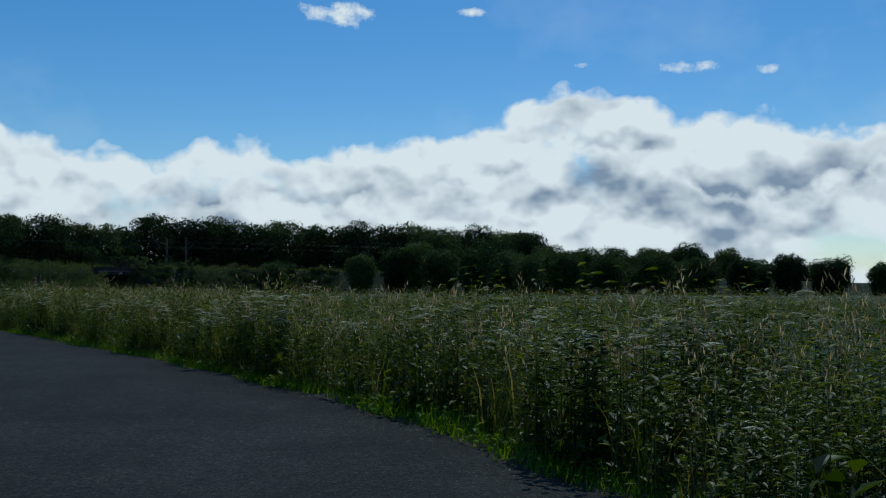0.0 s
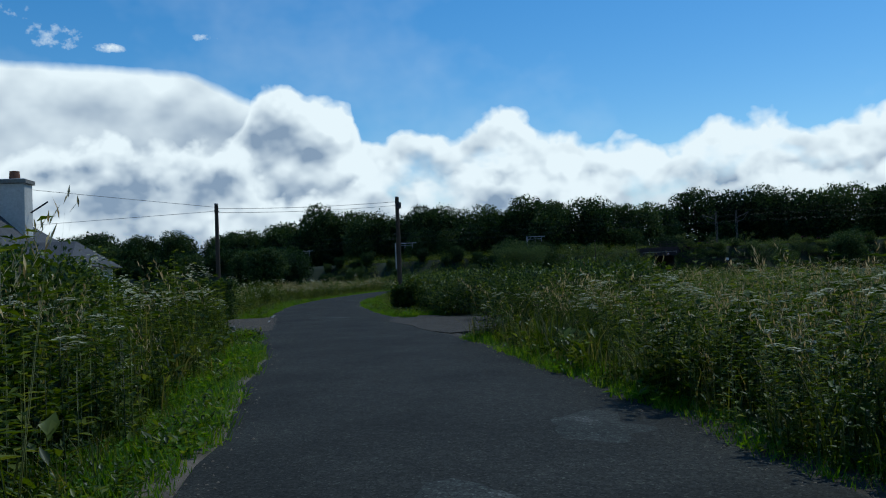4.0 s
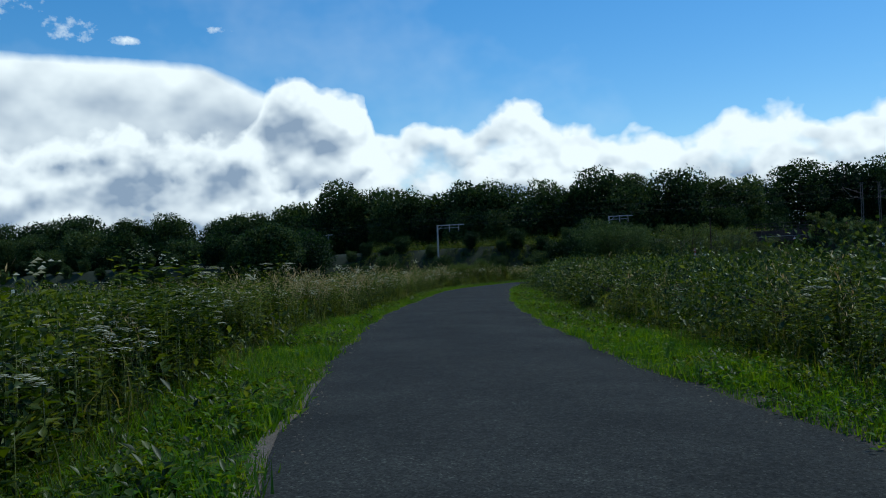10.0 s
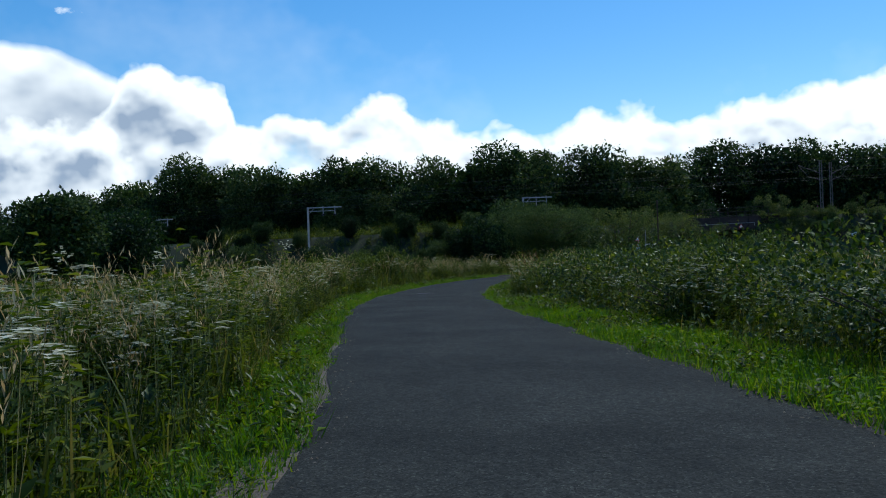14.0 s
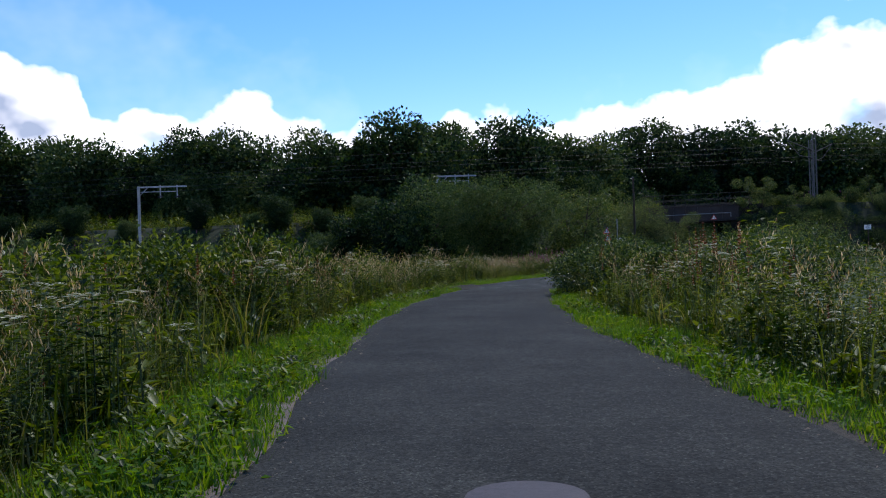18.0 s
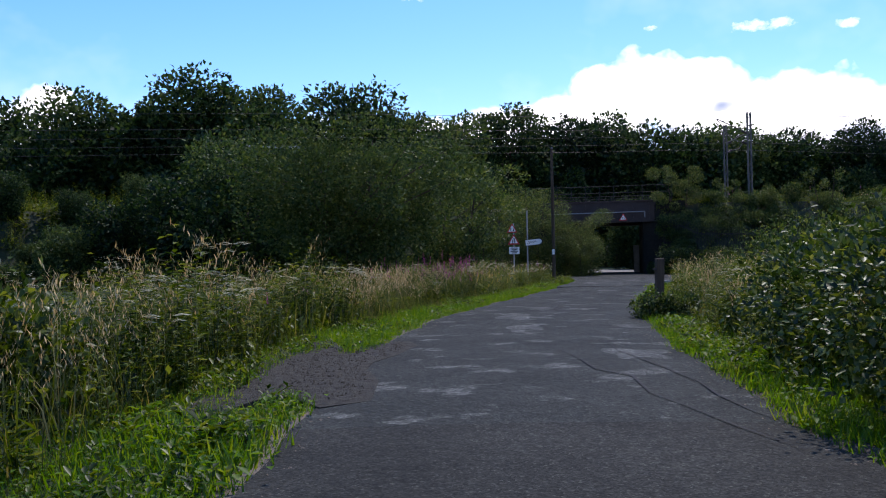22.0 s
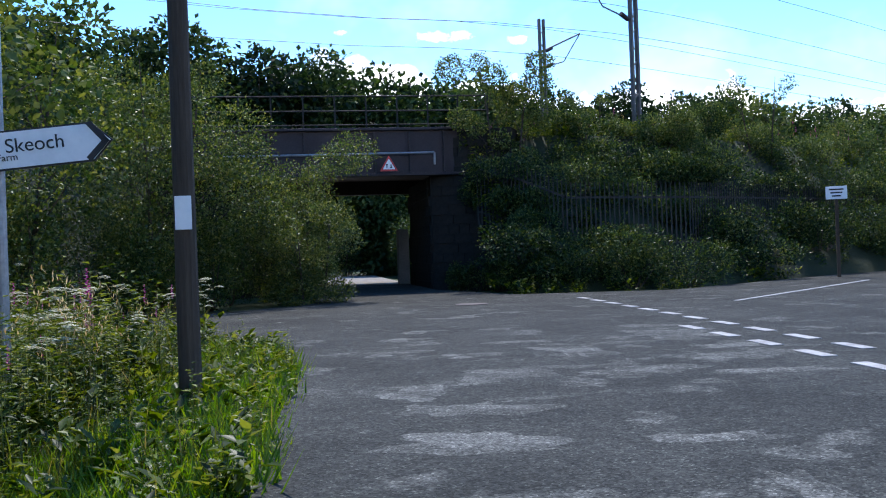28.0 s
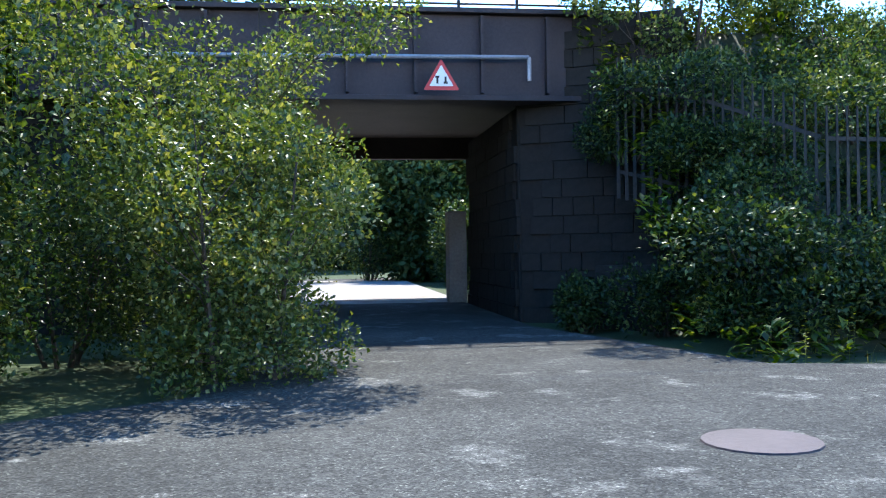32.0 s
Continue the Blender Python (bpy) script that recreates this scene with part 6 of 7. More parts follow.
# ---- poles, wires, masts ----
def swept(pts, r, sides=5):
    """One tube along a line of points."""
    p = np.array([tuple(q) for q in pts], float)
    d = np.gradient(p, axis=0)
    d /= np.linalg.norm(d, axis=1)[:, None]
    a = np.cross(d, (0, 0, 1.0))
    a /= np.linalg.norm(a, axis=1)[:, None]
    b = np.cross(a, d)
    t = np.linspace(0, 2 * math.pi, sides, endpoint=False)
    v = (p[:, None] + r * (a[:, None] * np.cos(t)[None, :, None] + b[:, None] * np.sin(t)[None, :, None])).reshape(-1, 3)
    i, j = np.meshgrid(np.arange(len(p) - 1), np.arange(sides), indexing="ij")
    k = (j + 1) % sides
    f = np.stack([i * sides + j, i * sides + k, (i + 1) * sides + k, (i + 1) * sides + j], -1).reshape(-1, 4)
    return v, f


def wire(name, a, b, sag, r, label):
    a, b = Vector(a), Vector(b)
    k = 14
    v, f = swept([a.lerp(b, i / k) - Vector((0, 0, sag * 4 * (i / k) * (1 - i / k))) for i in range(k + 1)], r)
    return tagged(new(name, mesh_from(name, v, f, [M_CABLE], smooth=True)), label, "cable")


def wood_pole(at, high, r, label, steps=False, plate=False, lean=0.0):
    root = thing("utility_pole", label, "utility pole", at)
    root.rotation_euler = (0, radians(lean), 0)
    part("shaft", tube((0, 0, -0.3), (0, 0, high), r, r * 0.72, 12), M_POLE, root)
    part("cap", tube((0, 0, high), (0, 0, high + 0.03), r * 0.8, r * 0.6, 12), M_STEEL, root)
    part("insulator", tube((-0.1, 0, high - 0.2), (0.1, 0, high - 0.2), 0.025, 0.025, 8), M_DARK_STEEL, root)
    part("bracket", box((0.06, 0.3, 0.05), (0, 0, high - 0.28), (0, 0, 20), 0.006), M_DARK_STEEL, root)
    if steps:
        part("fuse_box", box((0.16, 0.14, 0.26), (0.1, -0.02, high - 0.35), (0, 0, 0), 0.01), M_DARK_STEEL, root)
        for k in range(6):
            z, g = high - 0.75 - 0.38 * k, 1 if k % 2 else -1
            part("step", tube((0, 0, z), (g * (r + 0.14), 0, z), 0.012, 0.012, 6), M_DARK_STEEL, root)
    if plate:
        part("plate", box((0.13, 0.012, 0.27), (0.0, -r - 0.008, 1.62), (0, 0, 0), 0.004), M_WHITE, root, "white marker plate")
    return root


PL, PR = (-37.5, 33.6), (-33.0, 39.3)
wood_pole((*PL, 0), 4.53, 0.10, "dark wooden utility pole behind the clipped hedge")
wood_pole((*PR, 0), 4.68, 0.11, "dark wooden utility pole with climbing steps and a fuse box", True)
wood_pole((-85.25, 155.2, 0), 6.9, 0.095, "thick dark wooden utility pole with a white plate at the junction", plate=True)
for o in (0.0, 0.16):
    wire("overhead_wire", (*PL, 4.35 - o), (*PR, 4.5 - o), 0.08, 0.008, "thin black overhead wire between two poles")
wire("overhead_wire", (*PL, 4.4), (-60, 4.8, 9.0), 0.1, 0.008, "thin black overhead wire to the cottage")
wire("overhead_wire", (*PL, 4.25), (-64, 13, 3.3), 0.1, 0.008, "thin black overhead wire to the cottage")


def lattice_mast(at, high, label, arm=0.0, yaw=0):
    root = thing("railway_mast", label, "railway mast", at, yaw, "masts of the railway")
    w = 0.13
    for x in (-w, w):
        part("upright", box((0.09, 0.16, high + 0.6), (x, 0, high / 2 - 0.3), (0, 0, 0), 0.006), M_MAST, root)
    for k in range(int(high / 0.6)):
        part("lacing", box((0.34, 0.03, 0.05), (0, 0.06 * (-1) ** k, 0.35 + 0.6 * k), (0, 40 * (-1) ** k, 0)), M_MAST, root)
    if arm:
        part("cantilever", tube((0, 0, high - 1.6), (arm, 0, high - 0.5), 0.045, 0.04, 8), M_MAST, root)
        part("registration_arm", tube((arm, 0, high - 0.5), (arm * 0.55, 0, high - 2.0), 0.03, 0.025, 8), M_MAST, root)
        part("stay", tube((0, 0, high - 2.4), (arm * 0.55, 0, high - 2.0), 0.03, 0.03, 8), M_MAST, root)
        for z, xx in ((high - 1.6, 0.25), (high - 2.4, 0.25)):
            part("insulator", tube((xx * arm / abs(arm), 0, z + 0.05), ((xx + 0.35) * arm / abs(arm), 0, z + 0.22), 0.09, 0.09, 8), M_DARK_STEEL, root)
    return root


lattice_mast((-71.6, 178.8, 4.6), 7.3, "grey steel railway mast on the bank", -2.6, 20)
lattice_mast((-71.7, 190.2, 5.0), 7.6, "grey steel railway mast with a cantilever arm", 2.4, 20)


def portal(at, yaw, high, wide, label):
    root = thing("railway_gantry", label, "railway gantry", at, yaw, "masts of the railway")
    part("upright", box((0.24, 0.24, high + 0.8), (0, 0, high / 2 - 0.4), (0, 0, 0), 0.02), M_STEEL, root)
    part("boom", box((wide, 0.16, 0.14), (wide / 2, 0, high - 0.08), (0, 0, 0), 0.01), M_STEEL, root)
    part("boom", box((wide * 0.75, 0.1, 0.08), (wide * 0.4, 0, high - 0.55), (0, 0, 0), 0.01), M_STEEL, root)
    for x in (0.45, 0.8):
        part("dropper", box((0.1, 0.1, 1.25), (wide * x, 0, high - 0.55), (0, 0, 0), 0.01), M_STEEL, root)
        part("insulator", tube((wide * x - 0.25, 0, high - 1.1), (wide * x + 0.25, 0, high - 1.0), 0.07, 0.07, 8), M_DARK_STEEL, root)
    part("brace", tube((0, 0, high - 1.0), (0.9, 0, high - 0.1), 0.04, 0.04, 6), M_STEEL, root)
    return root


portal((-132.7, 155.5, 3.0), 24, 5.95, 4.6, "pale grey steel gantry over the railway")
portal((-104.5, 163.0, 3.6), 25, 5.2, 3.6, "pale grey steel gantry over the railway")
portal((-158.0, 150.5, 2.9), 18, 5.6, 4.2, "pale grey steel gantry over the railway")
# contact wires along the line
RWW = [(-190, 146), (-158, 155), (-133, 161.5), (-105, 172.5), (-86, 182), (-71.6, 185), (-48, 198), (-20, 215)]
RAILS = spline(RWW, 4.0)
RAIL_D = np.gradient(RAILS, axis=0)
RAIL_D /= np.linalg.norm(RAIL_D, axis=1)[:, None]
for lat, z in ((-2.2, 4.9), (-2.2, 6.1), (2.2, 4.9), (2.2, 6.1), (-4.6, 6.8)):
    base = np.interp(RAILS[:, 0], (-190, -86), (3.0, 5.2)) + z
    v, f = swept(np.c_[RAILS[:, 0] - RAIL_D[:, 1] * lat, RAILS[:, 1] + RAIL_D[:, 0] * lat, base], 0.011, 4)
    tagged(new("contact_wire", mesh_from("contact_wire", v, f, [M_CABLE])), "thin dark contact wire over the railway", "cable")

# ---- the railway bridge ----
bridge = thing("railway_bridge", "dark steel girder railway bridge over the road", "bridge", kind="structure")
BX0, BX1, BY0, BY1 = -88.0, -77.4, 178.0, 188.4
part("girder", box((BX1 - BX0, 0.35, 1.45), ((BX0 + BX1) / 2, BY0, 4.72), (0, 0, 0), 0.02), M_DARK_STEEL, bridge)
part("girder", box((BX1 - BX0, 0.35, 1.45), ((BX0 + BX1) / 2, BY1, 4.72), (0, 0, 0), 0.02), M_DARK_STEEL, bridge)
part("top_flange", box((BX1 - BX0, 0.6, 0.09), ((BX0 + BX1) / 2, BY0 - 0.02, 5.49), (0, 0, 0), 0.01), M_DARK_STEEL, bridge)
part("bottom_flange", box((BX1 - BX0, 0.6, 0.09), ((BX0 + BX1) / 2, BY0 - 0.02, 3.95), (0, 0, 0), 0.01), M_DARK_STEEL, bridge)
for k in range(9):
    part("stiffener", box((0.05, 0.14, 1.36), (BX0 + 0.7 + k * 1.18, BY0 - 0.245, 4.72)), M_DARK_STEEL, bridge)
part("deck", box((BX1 - BX0, BY1 - BY0 - 0.36, 0.5), ((BX0 + BX1) / 2, (BY0 + BY1) / 2, 4.85)), M_DARK_STEEL, bridge)
part("ballast", box((BX1 - BX0, BY1 - BY0 - 0.4, 0.15), ((BX0 + BX1) / 2, (BY0 + BY1) / 2, 5.18)), M_GRAVEL, bridge)
part("service_pipe", tube((-86.5, BY0 - 0.36, 4.62), (-79.4, BY0 - 0.36, 4.66), 0.04, 0.04, 8), M_STEEL, bridge)
part("service_pipe", tube((-79.4, BY0 - 0.36, 4.66), (-79.4, BY0 - 0.36, 4.25), 0.04, 0.04, 8), M_STEEL, bridge)


def railing(y, x0, x1, z):
    root = thing("railing", "grey steel railing along the bridge edge", "railing", (0, y, z))
    for h in (0.62, 1.12):
        part("rail", tube((x0, 0, h), (x1, 0, h), 0.025, 0.025, 6), M_RUSTY_FENCE, root)
    part("rail", tube((x0, 0, 0.15), (x1, 0, 0.15), 0.02, 0.02, 6), M_RUSTY_FENCE, root)
    k = int((x1 - x0) / 0.98)
    for i in range(k + 1):
        part("post", box((0.05, 0.05, 1.14), (x0 + (x1 - x0) * i / k, 0, 0.57), (0, 0, 0), 0.004), M_RUSTY_FENCE, root)


railing(BY0, BX0, BX1, 5.53)
railing(BY1, BX0, BX1, 5.45)


def coursed_wall(name, a, b, z0, z1, thick, label, seed, course=0.33, long=0.62, mat=None, cap=True):
    """A masonry wall: a dark backing and, proud of it on its front, every block."""
    r = np.random.default_rng(seed)
    a, b = np.array(a, float), np.array(b, float)
    d = b - a
    L = np.hypot(*d)
    root = thing(name, label, "wall", (*a, 0), math.degrees(math.atan2(d[1], d[0])), kind="structure")
    part("backing", box((L, thick, z1 - z0), (L / 2, thick / 2 + 0.03, (z0 + z1) / 2)), M_BRICK, root)
    shapes = []
    for w in (long, long * 0.6, long * 1.2):
        bm = box((w - 0.012, 0.08, course - 0.012), (0, 0, 0), (0, 0, 0), 0.008)
        me = bpy.data.meshes.new("block")
        bm.to_mesh(me)
        bm.free()
        me.materials.append(mat or M_BRICK)
        shapes.append((w, me))
    z = z0 + course / 2
    while z < z1 - course * 0.3:
        x = -r.random() * long * 0.5
        while x < L - 0.1:
            w, me = shapes[r.integers(0, 3)]
            if x >= -0.05 and x + w <= L + 0.12:
                ob = new("block", me)
                ob.parent = root
                ob.location = (x + w / 2, 0.0 + 0.004 * r.standard_normal(), z)
            x += w
        z += course
    if cap:
        part("coping", box((L + 0.1, thick + 0.25, 0.16), (L / 2, thick / 2 - 0.02, z1 + 0.08), (0, 0, 0), 0.02), M_CONCRETE, root)
    return root


coursed_wall("abutment_east", (-79.5, 178.3), (-76.9, 176.9), -0.1, 5.4, 1.2, "sooty masonry abutment of the bridge", 31, cap=False)
coursed_wall("abutment_east_inside", (-79.5, 183.8), (-79.5, 178.3), -0.1, 3.9, 1.5, "sooty masonry wall inside the underpass", 32, cap=False)
coursed_wall("abutment_west", (-88.6, 178.2), (-84.4, 178.2), -0.1, 3.9, 1.2, "sooty masonry abutment of the bridge", 33, cap=False)
coursed_wall("abutment_west_inside", (-84.4, 178.2), (-84.4, 188.2), -0.1, 3.9, 1.5, "sooty masonry wall inside the underpass", 34, cap=False)
# sunlit end of the inside wall: its brightness is in the pale colour
tagged(part("corner_pier", box((0.45, 0.5, 2.3), (-79.78, 184.0, 1.1), (0, 0, 0), 0.03), M_CONCRETE), "corner pier of the underpass, coloured pale to look sunlit", "pier", kind="structure")
coursed_wall("wing_wall", (-78.6, 176.6), (-76.0, 174.0), -0.1, 1.0, 0.5, "low sooty wing wall of the bridge", 35, cap=False)


# palisade fence up the bank
def palisade(pts, label):
    root = thing("palisade_fence", label, "fence")
    me = None
    for (x0, y0, z0), (x1, y1, z1) in zip(pts[:-1], pts[1:]):
        L = math.hypot(x1 - x0, y1 - y0)
        yaw = math.degrees(math.atan2(y1 - y0, x1 - x0))
        for h in (0.45, 1.85):
            part("rail", box((L, 0.05, 0.06), ((x0 + x1) / 2, (y0 + y1) / 2, (z0 + z1) / 2 + h), (0, -math.degrees(math.atan2(z1 - z0, L)), yaw)), M_RUSTY_FENCE, root)
        k = max(2, int(L / 0.145))
        for i in range(k):
            t = i / k
            if me is None:
                bm = bmesh.new()
                add_box(bm, (0.07, 0.014, 2.2), (0, 0, 1.1))
                for v in bm.verts:
                    if v.co.z > 2:
                        v.co.x *= 0.35
                        v.co.z += 0.12
                add_box(bm, (0.014, 0.03, 2.1), (0, 0.015, 1.1))
                me = bpy.data.meshes.new("pale")
                bm.to_mesh(me)
                bm.free()
                me.materials.append(M_RUSTY_FENCE)
            ob = new("pale", me)
            ob.parent = root
            ob.matrix_basis = pose(x0 + (x1 - x0) * t, y0 + (y1 - y0) * t - 0.03, z0 + (z1 - z0) * t, 0, 0, yaw)


palisade([(-78.2, 176.5, 2.1), (-77.2, 175.4, 1.7), (-75.9, 174.2, 0.95), (-72.0, 173.9, 0.85), (-66.0, 177.6, 0.9), (-58.0, 183.0, 1.0), (-50, 188.6, 1.0)], "weathered grey steel palisade fence along the railway")


# ---- signs ----
def text_part(words, size, at, turn, mat, parent, name="lettering"):
    cu = bpy.data.curves.new(name, "FONT")
    cu.body, cu.size, cu.extrude = words, size, 0.002
    cu.align_x, cu.align_y = "CENTER", "CENTER"
    tmp = new("tmp", cu)
    dg = bpy.context.evaluated_depsgraph_get()
    me = bpy.data.meshes.new_from_object(tmp.evaluated_get(dg))
    bpy.data.objects.remove(tmp)
    me.materials.clear()
    me.materials.append(mat)
    ob = new(name, me)
    ob.parent = parent
    ob.matrix_basis = pose(*at, *turn)
    return ob


def triangle(size, thick, y, z, x=0):
    h = size * 0.866
    bm = bmesh.new()
    pts = [(-size / 2, 0), (size / 2, 0), (0, h)]
    rounded = []
    for i in range(3):
        p, q, o = Vector(pts[i]), Vector(pts[(i + 1) % 3]), Vector(pts[i - 1])
        for w in ((o - p).normalized(), (o - p).normalized() + (q - p).normalized(), (q - p).normalized()):
            k = 0.055 * size if w.length < 1.2 and abs(w.length - 1) < 1e-3 else 0.02 * size
            rounded.append(p + w.normalized() * k)
    vs = [bm.verts.new((x + p.x, y, z + p.y)) for p in rounded]
    f = bm.faces.new(vs)
    r = bmesh.ops.extrude_face_region(bm, geom=[f])
    for v in r["geom"]:
        if isinstance(v, bmesh.types.BMVert):
            v.co.y += thick
    bmesh.ops.recalc_face_normals(bm, faces=bm.faces)
    return bm


def warning(root, size, z, symbol, y=-0.05, x=0):
    part("panel", triangle(size, 0.01, y, z, x), M_RED, root, "red bordered triangular panel")
    part("field", triangle(size * 0.68, 0.006, y - 0.007, z + size * 0.105, x), M_WHITE, root, "white field of the sign")
    if symbol == "narrows":
        for g in (-1, 1):
            part("symbol", box((0.035 * size / 0.6, 0.006, 0.16 * size / 0.6), (x + g * 0.055 * size / 0.6, y - 0.012, z + size * 0.22)), M_BLACK, root)
            part("symbol", box((0.035 * size / 0.6, 0.006, 0.15 * size / 0.6), (x + g * 0.035 * size / 0.6, y - 0.012, z + size * 0.42), (0, -g * 14, 0)), M_BLACK, root)
    else:
        for g in (-1, 1):
            part("symbol", box((0.035, 0.006, 0.12), (x + g * 0.07, y - 0.012, z + size * 0.27)), M_BLACK, root)
            part("symbol", box((0.07, 0.006, 0.035), (x + g * 0.07, y - 0.012, z + size * (0.36 if g < 0 else 0.2)), (0, 0, 0)), M_BLACK, root)


sign = thing("warning_sign", "leaning post with triangular road signs and a text plate", "road sign", (-87.2, 154.4, 0), 2)
part("post", tube((0, 0, -0.2), (0, 0, 3.1), 0.038, 0.038, 10), M_STEEL, sign)
warning(sign, 0.62, 2.02, "narrows")
warning(sign, 0.55, 2.62, "bridge", -0.05, -0.07)
part("plate", box((0.52, 0.012, 0.36), (0.02, -0.05, 1.72), (0, 0, 0), 0.01), M_WHITE, sign)
for k, w in enumerate((0.36, 0.3, 0.38, 0.26)):
    part("text_bar", box((w, 0.004, 0.038), (0.02, -0.06, 1.84 - 0.08 * k)), M_BLACK, sign)
for z in (1.72, 2.2):
    part("clip", box((0.1, 0.1, 0.04), (0, -0.02, z)), M_STEEL, sign)

finger = thing("direction_sign", "white pointed direction sign on a tall thin post", "direction sign", (-86.55, 154.9, 0), -4)
part("post", tube((0, 0, -0.2), (0, 0, 3.75), 0.035, 0.035, 10), M_STEEL, finger)


def pointed(long, high, thick, z, y, x0, mat, name, inset=0.0):
    bm = bmesh.new()
    pts = [(x0, -high / 2), (x0 + long - high * 0.5, -high / 2), (x0 + long, 0), (x0 + long - high * 0.5, high / 2), (x0, high / 2)]
    vs = [bm.verts.new((px, y, z + pz)) for px, pz in pts]
    f = bm.faces.new(vs)
    r = bmesh.ops.extrude_face_region(bm, geom=[f])
    for v in r["geom"]:
        if isinstance(v, bmesh.types.BMVert):
            v.co.y += thick
    bmesh.ops.recalc_face_normals(bm, faces=bm.faces)
    bmesh.ops.rotate(bm, verts=bm.verts, cent=(0, 0, z), matrix=Matrix.Rotation(radians(-5), 3, "Y"))
    return part(name, bm, mat, finger)


pointed(0.95, 0.30, 0.014, 2.1, -0.06, -0.1, M_BLACK, "border")
pointed(0.915, 0.27, 0.006, 2.1, -0.066, -0.082, M_WHITE, "panel")
bmc = bmesh.new()
for g in (-1, 1):
    add_box(bmc, (0.21, 0.006, 0.045), (0.74, -0.07, 2.165 + g * 0.062), (0, g * 48, 0))
part("chevron", bmc, M_BLACK, finger)
text_part("Skeoch", 0.15, (0.28, -0.069, 2.15), (90, -5, 0), M_BLACK, finger)
text_part("Farm", 0.075, (0.08, -0.069, 2.05), (90, -5, 0), M_BLACK, finger)
bridge_sign = thing("bridge_sign", "triangular warning sign fixed to the bridge girder", "road sign", (-81.0, 177.35, 4.02), 0)
warning(bridge_sign, 0.62, 0, "bridge", 0.0)
part("bracket", box((0.06, 0.4, 0.05), (0, 0.22, 0.3)), M_STEEL, bridge_sign)
name_sign = thing("small_sign", "small white plate on a wooden post across the road", "road sign", (-67.6, 172.9, 0), -28)
part("post", box((0.1, 0.1, 2.9), (0, 0, 1.35), (0, 0, 0), 0.01), M_POLE, name_sign)
part("panel", box((0.62, 0.02, 0.4), (0, -0.065, 2.65), (0, 0, 0), 0.01), M_WHITE, name_sign)
for k in range(3):
    part("text_bar", box((0.42 - 0.08 * k, 0.004, 0.045), (0, -0.077, 2.75 - 0.1 * k)), M_BLACK, name_sign)
post = thing("fence_post", "weathered wooden gatepost in the grass", "post", (-81.87, 129.05, 0), 15)
part("shaft", box((0.17, 0.17, 1.36), (0, 0, 0.55), (0, 1.5, 0), 0.025), M_POLE, post)
part("hinge", box((0.03, 0.2, 0.04), (-0.09, 0, 1.0)), M_DARK_STEEL, post)

# ---- cottage, car, stones ----
house = thing("cottage", "low white-rendered cottage with slate roofs and a chimney", "house", (-32.7, 18.7, 0), 42)


def gable_roof(lx, ly, z0, z1, over, at, hip=0.0):
    x, y = lx / 2 + over, ly / 2 + over
    rx = x - hip
    bm = bmesh.new()
    low = [bm.verts.new((at[0] + a * x, at[1] + b * y, z0)) for a, b in ((-1, -1), (1, -1), (1, 1), (-1, 1))]
    top = [bm.verts.new((at[0] + a * rx, at[1], z1)) for a in (-1, 1)]
    for f in ((low[0], low[1], top[1], top[0]), (low[2], low[3], top[0], top[1]), (low[1], low[2], top[1]), (low[3], low[0], top[0]), (low[3], low[2], low[1], low[0])):
        bm.faces.new(f)
    bmesh.ops.recalc_face_normals(bm, faces=bm.faces)
    return bm


part("wall", box((9.0, 5.6, 2.3), (0, 0, 1.1), (0, 0, 0), 0.02), M_RENDER, house)
roof = part("roof", gable_roof(9.0, 5.6, 2.25, 3.75, 0.3, (0, 0), 1.6), M_SLATE, house)
part("wall", box((1.6, 3.6, 1.9), (5.2, -0.3, 0.9), (0, 0, 0), 0.02), M_RENDER, house)
part("roof", gable_roof(1.6, 3.6, 1.85, 2.45, 0.2, (5.2, -0.3), 0.5), M_SLATE, house)
chim = part("chimney", box((0.62, 0.5, 1.6), (4.1, 0.4, 3.2), (0, 0, 0), 0.015), M_RENDER, house)
part("cornice", box((0.72, 0.6, 0.1), (4.1, 0.4, 3.93), (0, 0, 0), 0.01), M_CONCRETE, house)
part("chimney_pot", tube((4.1, 0.4, 3.97), (4.1, 0.4, 4.2), 0.13, 0.11, 12), M_POT, house)
part("aerial", tube((4.45, 0.4, 3.2), (4.85, 0.4, 3.45), 0.02, 0.02, 6), M_DARK_STEEL, house)
for x in (-2.8, 0.2, 2.6):
    wn = part("window", box((0.95, 0.08, 1.05), (x, -2.81, 1.35), (0, 0, 0), 0.005), M_WHITE, house)
    part("pane", box((0.8, 0.02, 0.9), (x, -2.86, 1.35)), M_GLASS, wn)
dr = part("door", box((0.85, 0.07, 1.95), (-1.3, -2.82, 0.95), (0, 0, 0), 0.005), M_DARK_STEEL, house)

car = thing("parked_car", "white estate car parked beside the clipped hedge", "car", (-39.9, 27.6, 0), 226)


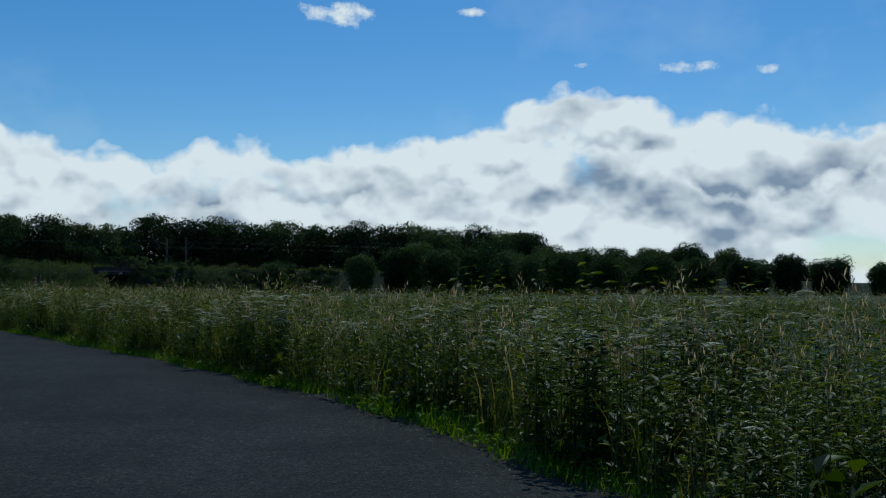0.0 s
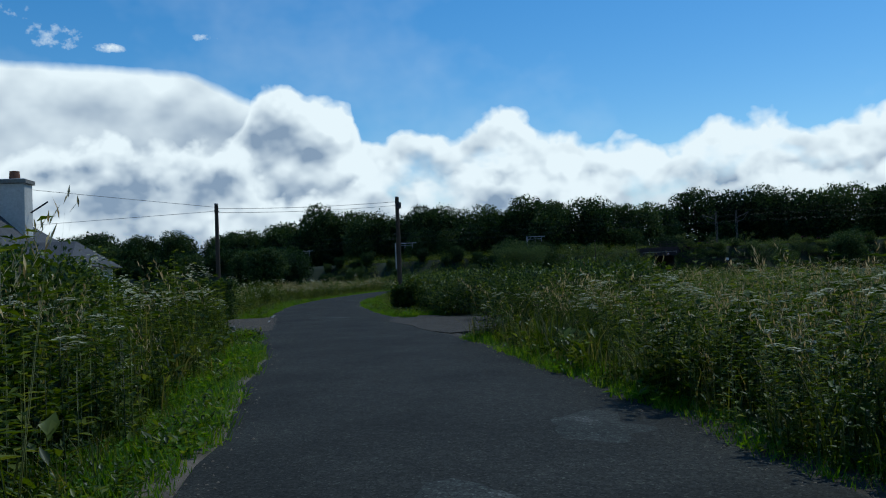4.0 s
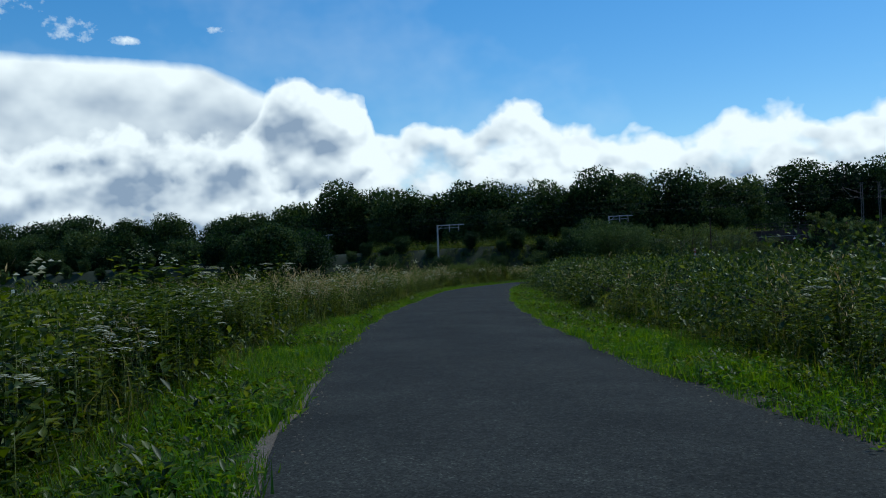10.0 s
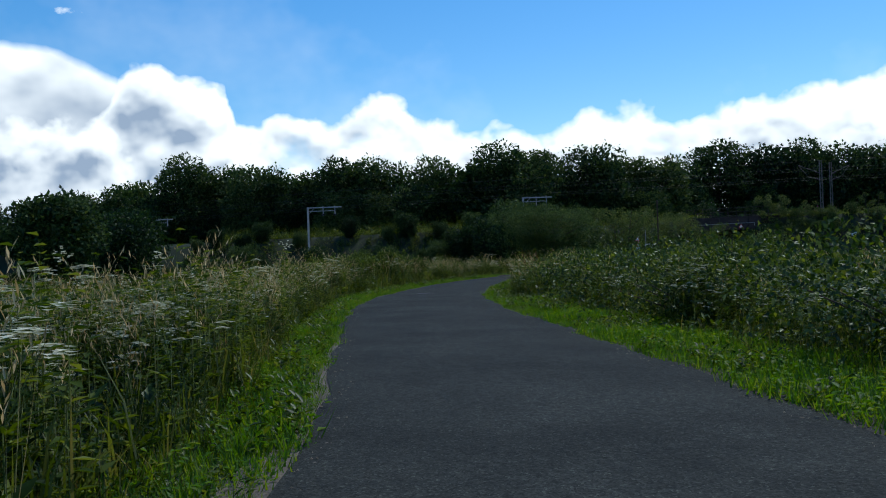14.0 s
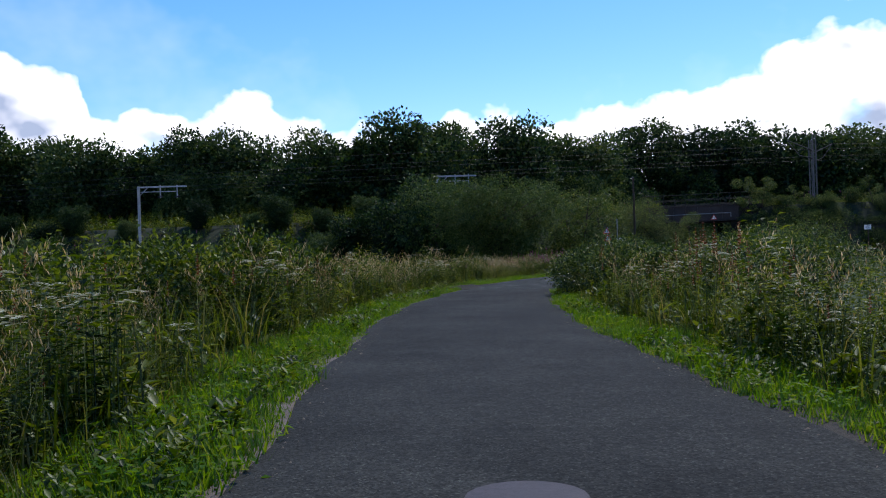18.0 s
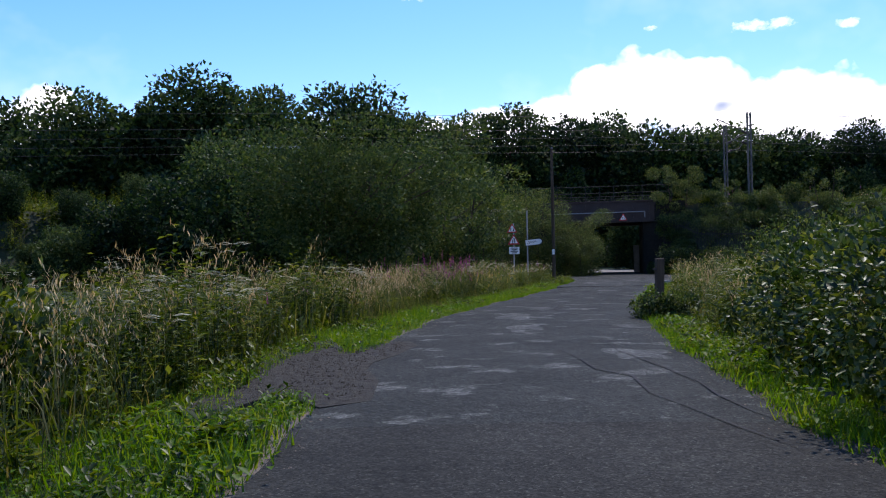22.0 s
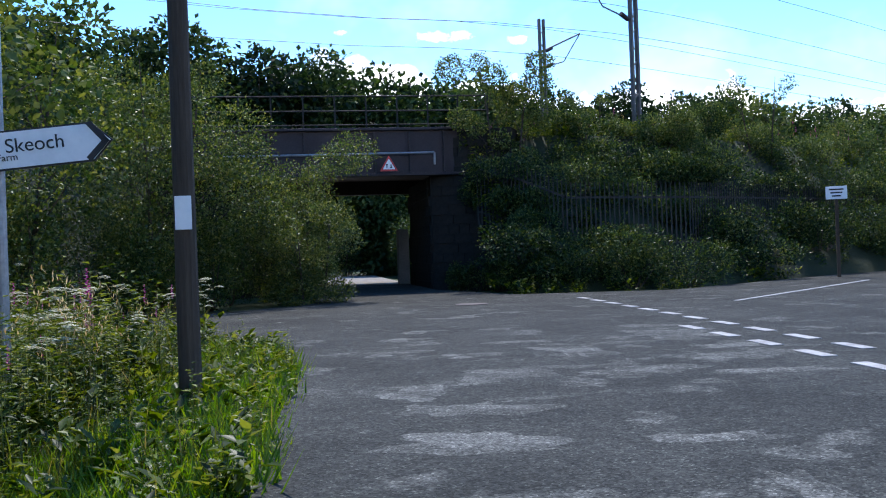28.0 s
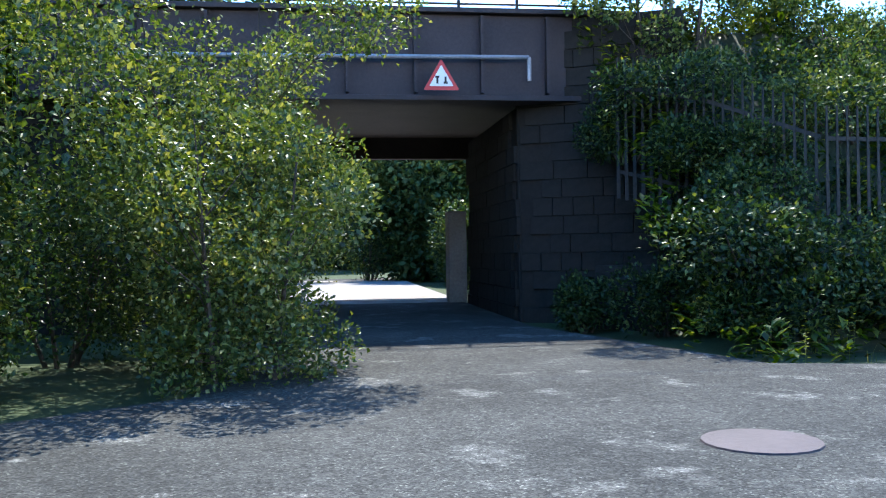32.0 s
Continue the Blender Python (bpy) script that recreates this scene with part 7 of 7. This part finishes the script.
def car_body():
    # side outline, front to +x, swept across the width with tumblehome
    side = [(-2.2, 0.35), (-2.25, 0.75), (-2.18, 1.0), (-1.95, 1.45), (-1.6, 1.58), (0.2, 1.6), (0.75, 1.45), (1.25, 1.02), (2.0, 0.88), (2.25, 0.7), (2.25, 0.35)]
    bm = bmesh.new()
    rings = []
    for g, inset in ((-1, 0.0), (1, 0.0)):
        rings.append([bm.verts.new((x, g * (0.9 - (0.2 * max(0, z - 1.0) / 0.6)), z)) for x, z in side])
    k = len(side)
    for i in range(k):
        bm.faces.new((rings[0][i], rings[0][(i + 1) % k], rings[1][(i + 1) % k], rings[1][i]))
    bm.faces.new(rings[0])
    bm.faces.new(list(reversed(rings[1])))
    bmesh.ops.recalc_face_normals(bm, faces=bm.faces)
    bmesh.ops.bevel(bm, geom=list(bm.edges), offset=0.05, segments=2, affect="EDGES", profile=0.6)
    return bm


part("body", car_body(), M_CAR, car)
for g in (-1, 1):
    part("side_window", box((1.0, 0.02, 0.36), (-0.2, g * 0.815, 1.25), (g * -17, 0, 0), 0.006), M_GLASS, car)
    part("side_window", box((0.75, 0.02, 0.34), (-1.35, g * 0.815, 1.25), (g * -17, 0, 0), 0.006), M_GLASS, car)
    part("tail_light", box((0.08, 0.2, 0.26), (-2.2, g * 0.74, 0.93), (0, 0, 0), 0.02), M_TAIL, car)
    for x in (-1.35, 1.4):
        wh = part("wheel", tube((x, g * 0.78, 0.32), (x, g * 0.96, 0.32), 0.33, 0.33, 20), M_TYRE, car)
        part("rim", tube((x, g * 0.95, 0.32), (x, g * 0.975, 0.32), 0.21, 0.2, 14), M_STEEL, wh)
part("rear_window", box((0.02, 1.25, 0.4), (-2.06, 0, 1.25), (0, 27, 0), 0.006), M_GLASS, car)
part("windscreen", box((0.02, 1.3, 0.55), (1.02, 0, 1.25), (0, -48, 0), 0.006), M_GLASS, car)
part("bumper", box((0.1, 1.6, 0.18), (-2.26, 0, 0.5), (0, 0, 0), 0.03), M_TYRE, car)
part("licence_plate", box((0.012, 0.5, 0.11), (-2.27, 0, 0.72)), M_WHITE, car)

pile = thing("stone_heap", "heap of rough grey stones at the end of a fallen wall", "stone heap", (-28.3, 26.1, 0))
for n in range(26):
    r = np.random.default_rng(900 + n)
    bm = bmesh.new()
    bmesh.ops.create_icosphere(bm, subdivisions=2, radius=1)
    k = (0.09 + 0.10 * r.random(), 0.06 + 0.08 * r.random(), 0.04 + 0.045 * r.random())
    for v in bm.verts:
        q = 1 + 0.25 * noise.noise(v.co * 1.3 + Vector((n, 0, 0)))
        c = [max(-0.72, min(0.72, a)) for a in v.co]
        v.co = Vector((c[0] * k[0], c[1] * k[1], c[2] * k[2])) * q * 1.3
    lvl = n // 11
    st = part("stone", bm, M_STONE, pile)
    st.location = (r.normal(0, 0.26 - 0.07 * lvl), r.normal(0, 0.24 - 0.06 * lvl), 0.05 + 0.1 * lvl)
    st.rotation_euler = (r.normal(0, 0.25), r.normal(0, 0.25), r.random() * 6)
